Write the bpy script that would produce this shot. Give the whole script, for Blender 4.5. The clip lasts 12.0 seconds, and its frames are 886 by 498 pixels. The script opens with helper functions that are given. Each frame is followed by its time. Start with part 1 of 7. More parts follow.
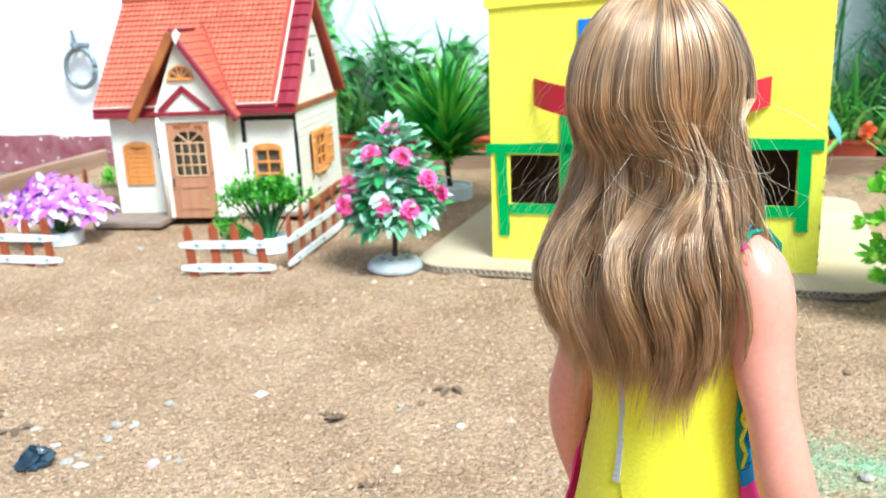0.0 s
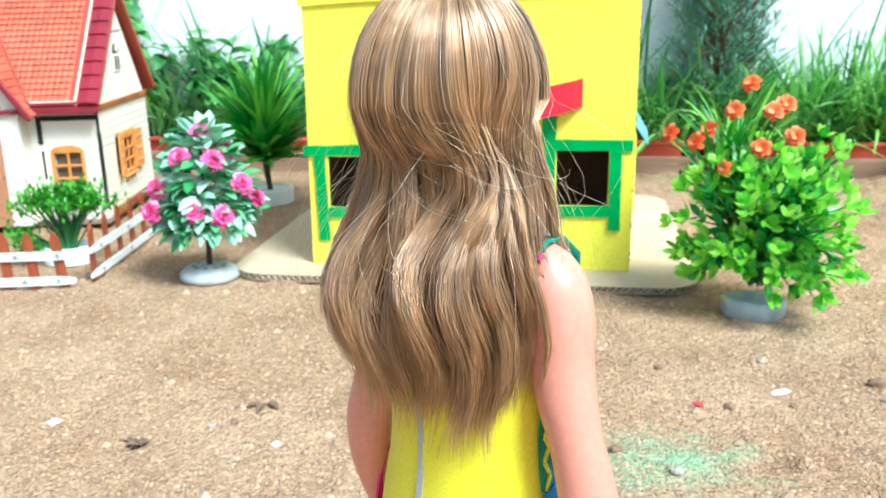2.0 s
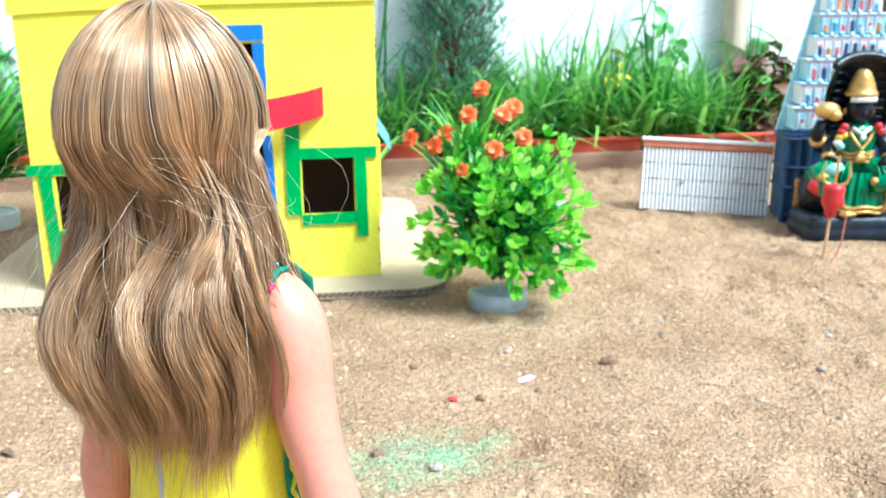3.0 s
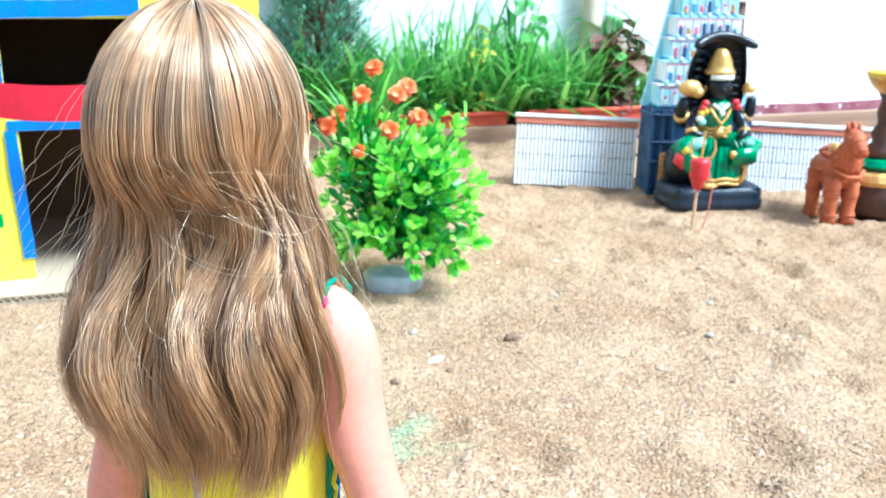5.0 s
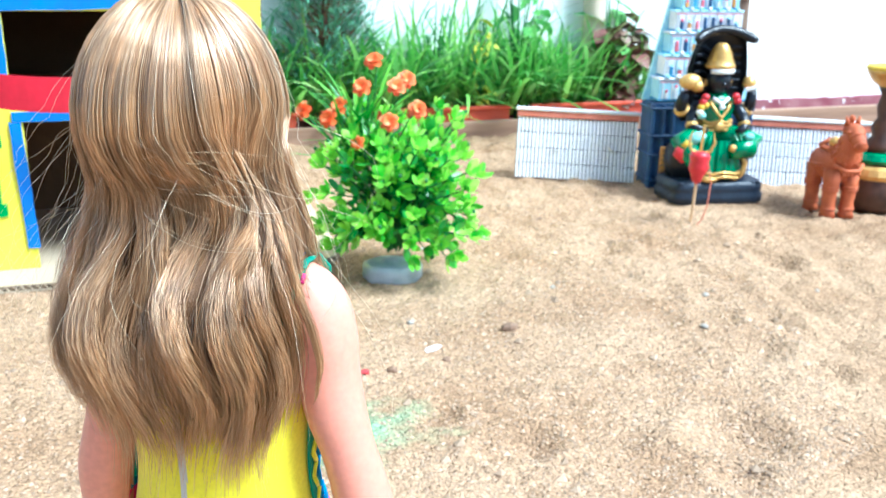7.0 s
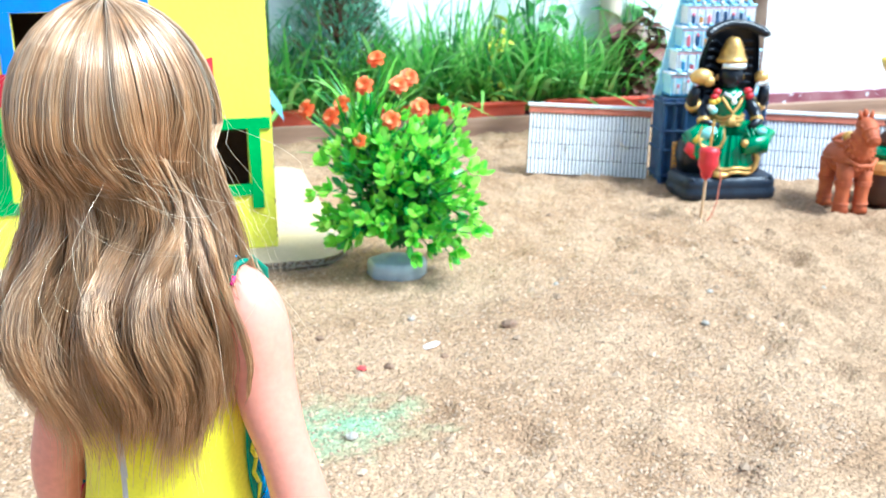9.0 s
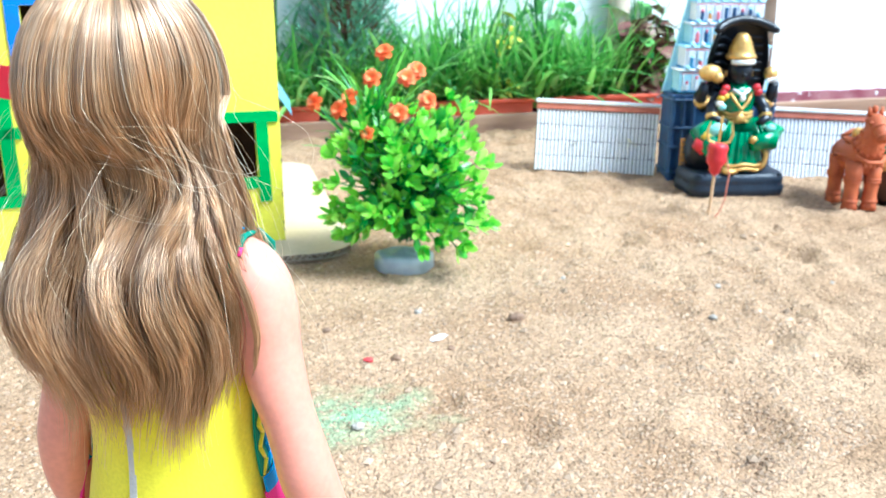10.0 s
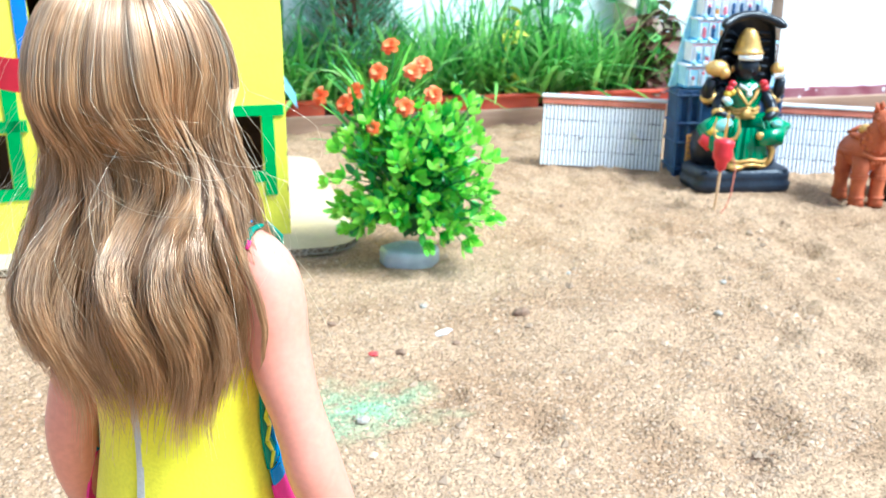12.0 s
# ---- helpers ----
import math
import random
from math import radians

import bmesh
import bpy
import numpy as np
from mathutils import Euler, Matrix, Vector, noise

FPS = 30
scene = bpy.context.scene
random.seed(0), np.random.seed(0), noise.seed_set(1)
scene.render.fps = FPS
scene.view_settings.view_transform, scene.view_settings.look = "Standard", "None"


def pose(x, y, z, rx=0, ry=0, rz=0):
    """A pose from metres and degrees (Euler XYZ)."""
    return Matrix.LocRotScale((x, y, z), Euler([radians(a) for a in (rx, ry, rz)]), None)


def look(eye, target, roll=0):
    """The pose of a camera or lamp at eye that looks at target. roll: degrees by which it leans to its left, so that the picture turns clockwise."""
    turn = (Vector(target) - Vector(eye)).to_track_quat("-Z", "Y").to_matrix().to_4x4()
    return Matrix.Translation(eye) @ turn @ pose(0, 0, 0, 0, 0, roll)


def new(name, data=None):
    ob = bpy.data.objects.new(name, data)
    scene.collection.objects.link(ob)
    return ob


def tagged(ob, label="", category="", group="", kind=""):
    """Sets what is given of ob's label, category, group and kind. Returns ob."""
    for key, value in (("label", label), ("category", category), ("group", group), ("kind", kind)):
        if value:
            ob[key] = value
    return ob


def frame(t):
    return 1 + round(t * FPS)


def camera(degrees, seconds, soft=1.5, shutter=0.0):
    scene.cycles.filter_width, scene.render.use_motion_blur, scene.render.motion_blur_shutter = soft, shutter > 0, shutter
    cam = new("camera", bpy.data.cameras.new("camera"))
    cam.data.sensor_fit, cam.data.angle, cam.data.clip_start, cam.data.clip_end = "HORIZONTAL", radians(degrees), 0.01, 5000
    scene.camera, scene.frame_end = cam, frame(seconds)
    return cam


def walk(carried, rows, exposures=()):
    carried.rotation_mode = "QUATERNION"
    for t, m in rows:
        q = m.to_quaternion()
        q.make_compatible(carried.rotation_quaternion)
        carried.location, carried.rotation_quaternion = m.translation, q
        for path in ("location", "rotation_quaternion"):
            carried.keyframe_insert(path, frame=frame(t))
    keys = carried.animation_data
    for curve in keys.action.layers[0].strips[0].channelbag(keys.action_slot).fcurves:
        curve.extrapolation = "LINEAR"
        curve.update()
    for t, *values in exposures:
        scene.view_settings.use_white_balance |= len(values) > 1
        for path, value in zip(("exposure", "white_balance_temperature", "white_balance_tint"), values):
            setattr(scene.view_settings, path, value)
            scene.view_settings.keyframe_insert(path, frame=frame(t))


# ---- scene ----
EXPOSURES = [(0, 0.32, 5360, -4), (1.2, 0.32, 5360, -4), (2, 0.40, 5360, -4), (3, 0.52, 5330, -4), (3.7, 0.46, 5120, -5), (5.3, 0.78, 4970, -5), (8.5, 0.68, 5060, -4), (12, 0.68, 5060, -4)]

cam = camera(52.57, 12.0)
cam.data.dof.use_dof, cam.data.dof.focus_distance, cam.data.dof.aperture_fstop = True, 0.235, 42.0
PATH = [
    (0, (0.0004, 0.0000, 0.2948), (0.0004, 0.9659, 0.0360), -1.94),
    (0.5, (0.0017, 0.0009, 0.2946), (-0.0042, 0.9664, 0.0345), -1.92),
    (1, (0.0022, 0.0034, 0.2942), (0.0110, 0.9688, 0.0336), -1.50),
    (1.5, (0.0110, 0.0205, 0.2906), (0.0903, 0.9825, 0.0294), -0.69),
    (2, (0.0154, 0.0234, 0.2917), (0.2003, 0.9707, 0.0301), -0.49),
    (2.5, (0.0217, 0.0225, 0.2952), (0.3289, 0.9380, 0.0354), -0.35),
    (3, (0.0223, 0.0218, 0.2978), (0.4600, 0.8822, 0.0367), -0.41),
    (3.5, (0.0246, 0.0165, 0.2985), (0.5456, 0.8270, 0.0307), -0.53),
    (5.5, (-0.0260, 0.0607, 0.3061), (0.5558, 0.8194, 0.0130), 0.85),
    (6, (-0.0245, 0.0583, 0.3051), (0.5597, 0.8151, 0.0119), 0.87),
    (6.5, (-0.0218, 0.0483, 0.3046), (0.5580, 0.8078, 0.0098), 0.94),
    (8.5, (-0.0013, 0.0292, 0.3025), (0.5484, 0.8099, 0.0052), 0.14),
    (9, (0.0013, 0.0228, 0.3074), (0.5465, 0.8051, 0.0061), 0.15),
    (9.5, (0.0011, 0.0216, 0.3056), (0.5424, 0.8068, 0.0048), 0.10),
    (10, (0.0005, 0.0221, 0.3002), (0.5395, 0.8089, -0.0003), 0.27),
    (10.5, (0.0016, 0.0233, 0.2981), (0.5390, 0.8107, -0.0039), 0.30),
    (11, (0.0024, 0.0252, 0.2958), (0.5389, 0.8129, -0.0072), 0.41),
    (11.5, (0.0019, 0.0241, 0.2970), (0.5360, 0.8127, -0.0078), 0.43),
    (12, (-0.0002, 0.0227, 0.3000), (0.5338, 0.8108, -0.0061), 0.46),
]
walk(cam, [(t, look(eye, target, roll)) for t, eye, target, roll in PATH], exposures=EXPOSURES)

# ---- world and light ----
world = bpy.data.worlds.new("world")
scene.world = world
world.use_nodes = True
wn = world.node_tree
sky = wn.nodes.new("ShaderNodeTexSky")
sky.sky_type, sky.sun_disc = "NISHITA", False
SUN_UP, SUN_ROUND = radians(53), radians(150)
sky.sun_elevation, sky.sun_rotation = SUN_UP, SUN_ROUND
sky.air_density, sky.dust_density = 1.0, 2.5
wn.links.new(sky.outputs["Color"], wn.nodes["Background"].inputs["Color"])
wn.nodes["Background"].inputs["Strength"].default_value = 0.15
sun = new("sun", bpy.data.lights.new("sun", "SUN"))
sun.data.energy, sun.data.angle, sun.data.color = 5.0, radians(22), (1.0, 0.98, 0.95)
sun_dir = Vector((math.sin(SUN_ROUND) * math.cos(SUN_UP), math.cos(SUN_ROUND) * math.cos(SUN_UP), math.sin(SUN_UP)))
sun.matrix_world = look(sun_dir * 5, (0, 0, 0))


# ---- materials ----
def surface(name, c1, c2=None, scale=60.0, rough=0.6, bump=0.15, fine=600.0, metal=0.0, spec=0.4, rand=0.0, island=0.0, grain=(1, 1, 1), sheen=0.0, through_light=0.0, vary=0.3):
    """A procedural surface: two colours mixed by coarse and fine noise, fine relief, and a shift of brightness from piece to piece."""
    m = bpy.data.materials.new(name)
    m.use_nodes = True
    t = m.node_tree
    n, l = t.nodes, t.links
    b = n["Principled BSDF"]
    c2 = c2 or tuple(v * 0.7 for v in c1)
    co = n.new("ShaderNodeTexCoord")
    mp = n.new("ShaderNodeMapping")
    mp.inputs["Scale"].default_value = grain
    l.new(co.outputs["Object"], mp.inputs["Vector"])
    a, d = n.new("ShaderNodeTexNoise"), n.new("ShaderNodeTexNoise")
    a.inputs["Scale"].default_value, a.inputs["Detail"].default_value = scale, 4
    d.inputs["Scale"].default_value, d.inputs["Detail"].default_value = fine, 3
    l.new(mp.outputs[0], a.inputs["Vector"])
    l.new(mp.outputs[0], d.inputs["Vector"])
    ramp = n.new("ShaderNodeMapRange")
    ramp.inputs["From Min"].default_value, ramp.inputs["From Max"].default_value = 0.35, 0.68
    l.new(a.outputs["Fac"], ramp.inputs["Value"])
    mix = n.new("ShaderNodeMix")
    mix.data_type = "RGBA"
    mix.inputs["A"].default_value, mix.inputs["B"].default_value = (*c1, 1), (*c2, 1)
    l.new(ramp.outputs[0], mix.inputs["Factor"])
    out = mix.outputs["Result"]
    hsv = n.new("ShaderNodeHueSaturation")
    l.new(out, hsv.inputs["Color"])
    val = n.new("ShaderNodeMath")
    val.operation = "MULTIPLY_ADD"
    l.new(d.outputs["Fac"], val.inputs[0])
    val.inputs[1].default_value, val.inputs[2].default_value = vary, 1 - vary / 2
    v = val.outputs[0]
    for amount, kind, socket in ((rand, "ShaderNodeObjectInfo", "Random"), (island, "ShaderNodeNewGeometry", "Random Per Island")):
        if amount:
            o = n.new(kind)
            k = n.new("ShaderNodeMath")
            k.operation = "MULTIPLY_ADD"
            l.new(o.outputs[socket], k.inputs[0])
            k.inputs[1].default_value, k.inputs[2].default_value = 2 * amount, 1 - amount
            w = n.new("ShaderNodeMath")
            w.operation = "MULTIPLY"
            l.new(v, w.inputs[0])
            l.new(k.outputs[0], w.inputs[1])
            v = w.outputs[0]
    l.new(v, hsv.inputs["Value"])
    l.new(hsv.outputs[0], b.inputs["Base Color"])
    b.inputs["Roughness"].default_value, b.inputs["Metallic"].default_value = rough, metal
    b.inputs["Specular IOR Level"].default_value = spec
    if sheen:
        b.inputs["Sheen Weight"].default_value = sheen
    if through_light:
        b.inputs["Subsurface Weight"].default_value = through_light
        b.inputs["Subsurface Radius"].default_value = (0.004, 0.002, 0.001)
        b.inputs["Subsurface Scale"].default_value = 1.0
    if bump:
        if name == "sand":
            e = n.new("ShaderNodeTexNoise")
            e.inputs["Scale"].default_value, e.inputs["Detail"].default_value = 120, 5
            l.new(mp.outputs[0], e.inputs["Vector"])
            b2 = n.new("ShaderNodeBump")
            b2.inputs["Strength"].default_value, b2.inputs["Distance"].default_value = 0.8, 0.006
            l.new(e.outputs["Fac"], b2.inputs["Height"])
        bp = n.new("ShaderNodeBump")
        bp.inputs["Strength"].default_value, bp.inputs["Distance"].default_value = bump, 0.002
        l.new(d.outputs["Fac"], bp.inputs["Height"])
        if name == "sand":
            l.new(b2.outputs[0], bp.inputs["Normal"])
        l.new(bp.outputs[0], b.inputs["Normal"])
    return m


def two_tone(name, ramp_cols, rough=0.45, spec=0.4, thin=0.0):
    """Colours spread over the islands of one mesh (leaves, strands, petals)."""
    m = bpy.data.materials.new(name)
    m.use_nodes = True
    n, l = m.node_tree.nodes, m.node_tree.links
    b = n["Principled BSDF"]
    g = n.new("ShaderNodeNewGeometry")
    r = n.new("ShaderNodeValToRGB")
    e = r.color_ramp.elements
    for i, c in enumerate(ramp_cols):
        k = e[i] if i < 2 else e.new(1.0)
        k.position = i / (len(ramp_cols) - 1)
    for i, c in enumerate(ramp_cols):
        e[i].position = i / (len(ramp_cols) - 1)
        e[i].color = (*c, 1)
    l.new(g.outputs["Random Per Island"], r.inputs["Fac"])
    co = n.new("ShaderNodeTexCoord")
    d = n.new("ShaderNodeTexNoise")
    d.inputs["Scale"].default_value = 180
    l.new(co.outputs["Object"], d.inputs["Vector"])
    h = n.new("ShaderNodeHueSaturation")
    k = n.new("ShaderNodeMath")
    k.operation = "MULTIPLY_ADD"
    k.inputs[1].default_value, k.inputs[2].default_value = 0.5, 0.75
    l.new(d.outputs["Fac"], k.inputs[0])
    l.new(k.outputs[0], h.inputs["Value"])
    l.new(r.outputs[0], h.inputs["Color"])
    l.new(h.outputs[0], b.inputs["Base Color"])
    b.inputs["Roughness"].default_value, b.inputs["Specular IOR Level"].default_value = rough, spec
    if thin:
        # light that passes through the thin leaf
        tr, mx = n.new("ShaderNodeBsdfTranslucent"), n.new("ShaderNodeMixShader")
        l.new(h.outputs[0], tr.inputs["Color"])
        mx.inputs[0].default_value = thin
        l.new(b.outputs[0], mx.inputs[1])
        l.new(tr.outputs[0], mx.inputs[2])
        l.new(mx.outputs[0], n["Material Output"].inputs["Surface"])
    return m


# ---- mesh helpers ----
class Geo:
    """Vertices and faces of one mesh, with a material slot per face."""

    def __init__(self):
        self.v, self.f, self.m = [], [], []

    def add(self, verts, faces, slot=0, at=None):
        k = len(self.v)
        self.v += [tuple(at @ Vector(p)) for p in verts] if at is not None else [tuple(p) for p in verts]
        self.f += [tuple(i + k for i in f) for f in faces]
        self.m += [slot] * len(faces)
        return self

    def box(self, c, s, b=0.0006, slot=0, at=None):
        """A box of size s round c with chamfered edges."""
        h = [v / 2 for v in s]
        b = min(b, *(v * 0.9 for v in h))
        verts, ids = [], {}
        for sx in (-1, 1):
            for sy in (-1, 1):
                for sz in (-1, 1):
                    for ax in range(3):
                        p = [sx * (h[0] - b), sy * (h[1] - b), sz * (h[2] - b)]
                        p[ax] = (sx, sy, sz)[ax] * h[ax]
                        ids[sx, sy, sz, ax] = len(verts)
                        verts.append((c[0] + p[0], c[1] + p[1], c[2] + p[2]))
        faces = []
        for ax in range(3):
            o = [i for i in range(3) if i != ax]
            for s0 in (-1, 1):
                ring = []
                for a, d in ((-1, -1), (1, -1), (1, 1), (-1, 1)):
                    k = [0, 0, 0]
                    k[ax], k[o[0]], k[o[1]] = s0, a, d
                    ring.append(ids[k[0], k[1], k[2], ax])
                flip = (s0 > 0) ^ (ax == 1)
                faces.append(ring if flip else ring[::-1])
        for ax in range(3):
            o = [i for i in range(3) if i != ax]
            for a in (-1, 1):
                for d in (-1, 1):
                    k1, k2 = [0, 0, 0], [0, 0, 0]
                    k1[ax], k2[ax] = -1, 1
                    k1[o[0]] = k2[o[0]] = a
                    k1[o[1]] = k2[o[1]] = d
                    faces.append([ids[(*k1, o[0])], ids[(*k2, o[0])], ids[(*k2, o[1])], ids[(*k1, o[1])]])
        for sx in (-1, 1):
            for sy in (-1, 1):
                for sz in (-1, 1):
                    faces.append([ids[sx, sy, sz, 0], ids[sx, sy, sz, 1], ids[sx, sy, sz, 2]])
        return self.add(verts, faces, slot, at)

    def loft(self, rings, slot=0, at=None, caps=True, closed=True):
        n = len(rings[0])
        verts = [p for r in rings for p in r]
        faces = []
        for i in range(len(rings) - 1):
            for j in range(n if closed else n - 1):
                k = (j + 1) % n
                faces.append((i * n + j, i * n + k, (i + 1) * n + k, (i + 1) * n + j))
        if caps and closed:
            faces.append(tuple(range(n))[::-1])
            faces.append(tuple(range((len(rings) - 1) * n, len(rings) * n)))
        return self.add(verts, faces, slot, at)

    def tube(self, pts, radii, n=8, slot=0, at=None, flat=1.0):
        """A tube along points; radii one number or one for each point."""
        pts = [Vector(p) for p in pts]
        radii = [float(v) for v in radii] if hasattr(radii, "__len__") else [radii] * len(pts)
        rings, up = [], None
        for i, p in enumerate(pts):
            d = (pts[min(i + 1, len(pts) - 1)] - pts[max(i - 1, 0)]).normalized()
            if up is None:
                up = d.orthogonal().normalized()
            up = (up - d * up.dot(d)).normalized()
            side = d.cross(up)
            rings.append([p + radii[i] * (math.cos(2 * math.pi * k / n) * up + flat * math.sin(2 * math.pi * k / n) * side) for k in range(n)])
        return self.loft(rings, slot, at)

    def lathe(self, profile, n=24, slot=0, at=None, squash=1.0):
        """Rings of (radius, height), turned round z."""
        return self.loft([[(r * math.cos(2 * math.pi * k / n), r * squash * math.sin(2 * math.pi * k / n), z) for k in range(n)] for r, z in profile], slot, at)

    def ball(self, c, r, slot=0, n=14, m=9, at=None):
        r = r if hasattr(r, "__len__") else (r, r, r)
        rings = []
        for i in range(m + 1):
            a = math.pi * (i / m) - math.pi / 2
            a = max(-1.53, min(1.53, a))
            rings.append([(c[0] + r[0] * math.cos(a) * math.cos(2 * math.pi * k / n), c[1] + r[1] * math.cos(a) * math.sin(2 * math.pi * k / n), c[2] + r[2] * math.sin(a)) for k in range(n)])
        return self.loft(rings, slot, at)

    def slab(self, outline, y0, y1, slot=0, at=None):
        """An outline in x and z, given thickness from y0 to y1."""
        n = len(outline)
        verts = [(x, y0, z) for x, z in outline] + [(x, y1, z) for x, z in outline]
        faces = [tuple(range(n)), tuple(range(2 * n - 1, n - 1, -1))]
        faces += [(i, i + n, (i + 1) % n + n, (i + 1) % n) for i in range(n)]
        return self.add(verts, faces, slot, at)

    def panel(self, w, h, holes, y0, y1, slot=0, x0=0.0, z0=0.0, at=None):
        """A wall w by h with rectangular openings (x0, x1, z0, z1) that go right through it."""
        xs = sorted({x0, x0 + w, *(v for o in holes for v in o[:2])})
        zs = sorted({z0, z0 + h, *(v for o in holes for v in o[2:])})
        solid = {}
        for i in range(len(xs) - 1):
            for j in range(len(zs) - 1):
                cx, cz = (xs[i] + xs[i + 1]) / 2, (zs[j] + zs[j + 1]) / 2
                solid[i, j] = not any(o[0] < cx < o[1] and o[2] < cz < o[3] for o in holes)
        verts, faces, ids = [], [], {}

        def vid(i, j, s):
            if (i, j, s) not in ids:
                ids[i, j, s] = len(verts)
                verts.append((xs[i], (y0, y1)[s], zs[j]))
            return ids[i, j, s]

        for (i, j), full in solid.items():
            if not full:
                continue
            faces.append((vid(i, j, 0), vid(i + 1, j, 0), vid(i + 1, j + 1, 0), vid(i, j + 1, 0)))
            faces.append((vid(i, j, 1), vid(i, j + 1, 1), vid(i + 1, j + 1, 1), vid(i + 1, j, 1)))
            for di, dj, a, d in ((-1, 0, (0, 0), (0, 1)), (1, 0, (1, 1), (1, 0)), (0, -1, (1, 0), (0, 0)), (0, 1, (0, 1), (1, 1))):
                if not solid.get((i + di, j + dj)):
                    p, q = (i + a[0], j + a[1]), (i + d[0], j + d[1])
                    faces.append((vid(*p, 0), vid(*q, 0), vid(*q, 1), vid(*p, 1)))
        return self.add(verts, faces, slot, at)

    def leaf(self, at, length, width, droop=0.3, fold=0.2, seg=4, slot=0, shape=None):
        """A pointed leaf along x from the origin of the pose at, bending down."""
        verts, faces = [], []
        for i in range(seg + 1):
            t = i / seg
            w = width / 2 * (shape(t) if shape else math.sin(math.pi * min(1.0, t * 0.92 + 0.06)) ** 0.8)
            x = length * t * (1 - 0.25 * droop * t)
            z = -droop * length * t * t * 0.7
            verts += [(x, -w, z + fold * w), (x, 0, z), (x, w, z + fold * w)]
        for i in range(seg):
            k = 3 * i
            faces += [(k, k + 3, k + 4, k + 1), (k + 1, k + 4, k + 5, k + 2)]
        return self.add(verts, faces, slot, at)

    def mesh(self, name, mats, smooth=False):
        d = bpy.data.meshes.new(name)
        d.from_pydata(self.v, [], self.f)
        for m in mats:
            d.materials.append(m)
        if len(mats) > 1:
            d.polygons.foreach_set("material_index", self.m)
        if smooth:
            d.polygons.foreach_set("use_smooth", [True] * len(d.polygons))
        d.update()
        return d


def outward(data):
    bm = bmesh.new()
    bm.from_mesh(data)
    bmesh.ops.recalc_face_normals(bm, faces=bm.faces[:])
    bm.to_mesh(data)
    bm.free()
    return data


def part(name, geo, material, parent, label="", smooth=False):
    """One mesh object under a thing or part."""
    mats = material if isinstance(material, (list, tuple)) else [material]
    ob = new(name, outward(geo.mesh(name, mats, smooth)))
    ob.parent = parent
    if label:
        ob["label"] = label
    return ob


def thing(name, at, label, category, group="", kind=""):
    ob = new(name)
    ob.empty_display_size = 0.05
    ob.matrix_world = at
    return tagged(ob, label, category, group, kind)


def solid(name, geo, material, at, label, category, group="", kind="", smooth=False, clean=True):
    """A thing of one mesh."""
    mats = material if isinstance(material, (list, tuple)) else [material]
    d = geo.mesh(name, mats, smooth)
    ob = new(name, outward(d) if clean else d)
    ob.matrix_world = at
    return tagged(ob, label, category, group, kind)


def piece(name, data, parent, m):
    """One of many alike pieces on shared mesh data."""
    ob = new(name, data)
    ob.parent = parent
    ob.matrix_local = m
    return ob


def aim(d, roll=0.0):
    """A rotation that turns x towards d, z staying up as far as it can."""
    d = Vector(d).normalized()
    side = Vector((0, 0, 1)).cross(d)
    side = side.normalized() if side.length > 1e-4 else Vector((0, 1, 0))
    up = d.cross(side)
    return Matrix((d, side, up)).transposed().to_4x4() @ Matrix.Rotation(roll, 4, "X")


R1 = random.Random(7)

# ---- ground ----
m_sand = surface("sand", (0.440, 0.290, 0.174), (0.328, 0.201, 0.112), vary=0.6, scale=9, rough=0.95, bump=0.45, fine=260, spec=0.15)
m_grain = surface("sand_grain", (0.50, 0.355, 0.235), (0.37, 0.25, 0.16), scale=40, rough=0.9, bump=0.3, fine=800, spec=0.2, island=0.38)


def ground_material():
    """Sand with a patch of green powder on it."""
    n, l = m_sand.node_tree.nodes, m_sand.node_tree.links
    b = n["Principled BSDF"]
    base = b.inputs["Base Color"].links[0].from_socket
    co = n.new("ShaderNodeTexCoord")
    mp = n.new("ShaderNodeMapping")
    mp.vector_type = "TEXTURE"
    mp.inputs["Location"].default_value = (0.258, 0.525, 0)
    mp.inputs["Rotation"].default_value = (0, 0, radians(-15))
    mp.inputs["Scale"].default_value = (0.090, 0.060, 1)
    l.new(co.outputs["Object"], mp.inputs["Vector"])
    ln = n.new("ShaderNodeVectorMath")
    ln.operation = "LENGTH"
    l.new(mp.outputs[0], ln.inputs[0])
    nz = n.new("ShaderNodeTexNoise")
    nz.inputs["Scale"].default_value, nz.inputs["Detail"].default_value = 45, 6
    l.new(co.outputs["Object"], nz.inputs["Vector"])
    ad = n.new("ShaderNodeMath")
    ad.operation = "MULTIPLY_ADD"
    l.new(nz.outputs["Fac"], ad.inputs[0])
    ad.inputs[1].default_value = 1.7
    l.new(ln.outputs["Value"], ad.inputs[2])
    rg = n.new("ShaderNodeMapRange")
    rg.inputs["From Min"].default_value, rg.inputs["From Max"].default_value = 1.75, 0.85
    rg.inputs["To Min"].default_value, rg.inputs["To Max"].default_value = 0.0, 0.62
    l.new(ad.outputs[0], rg.inputs["Value"])
    mx = n.new("ShaderNodeMix")
    mx.data_type = "RGBA"
    mx.inputs["B"].default_value = (0.22, 0.50, 0.28, 1)
    l.new(rg.outputs[0], mx.inputs["Factor"])
    l.new(base, mx.inputs["A"])
    l.new(mx.outputs["Result"], b.inputs["Base Color"])


ground_material()


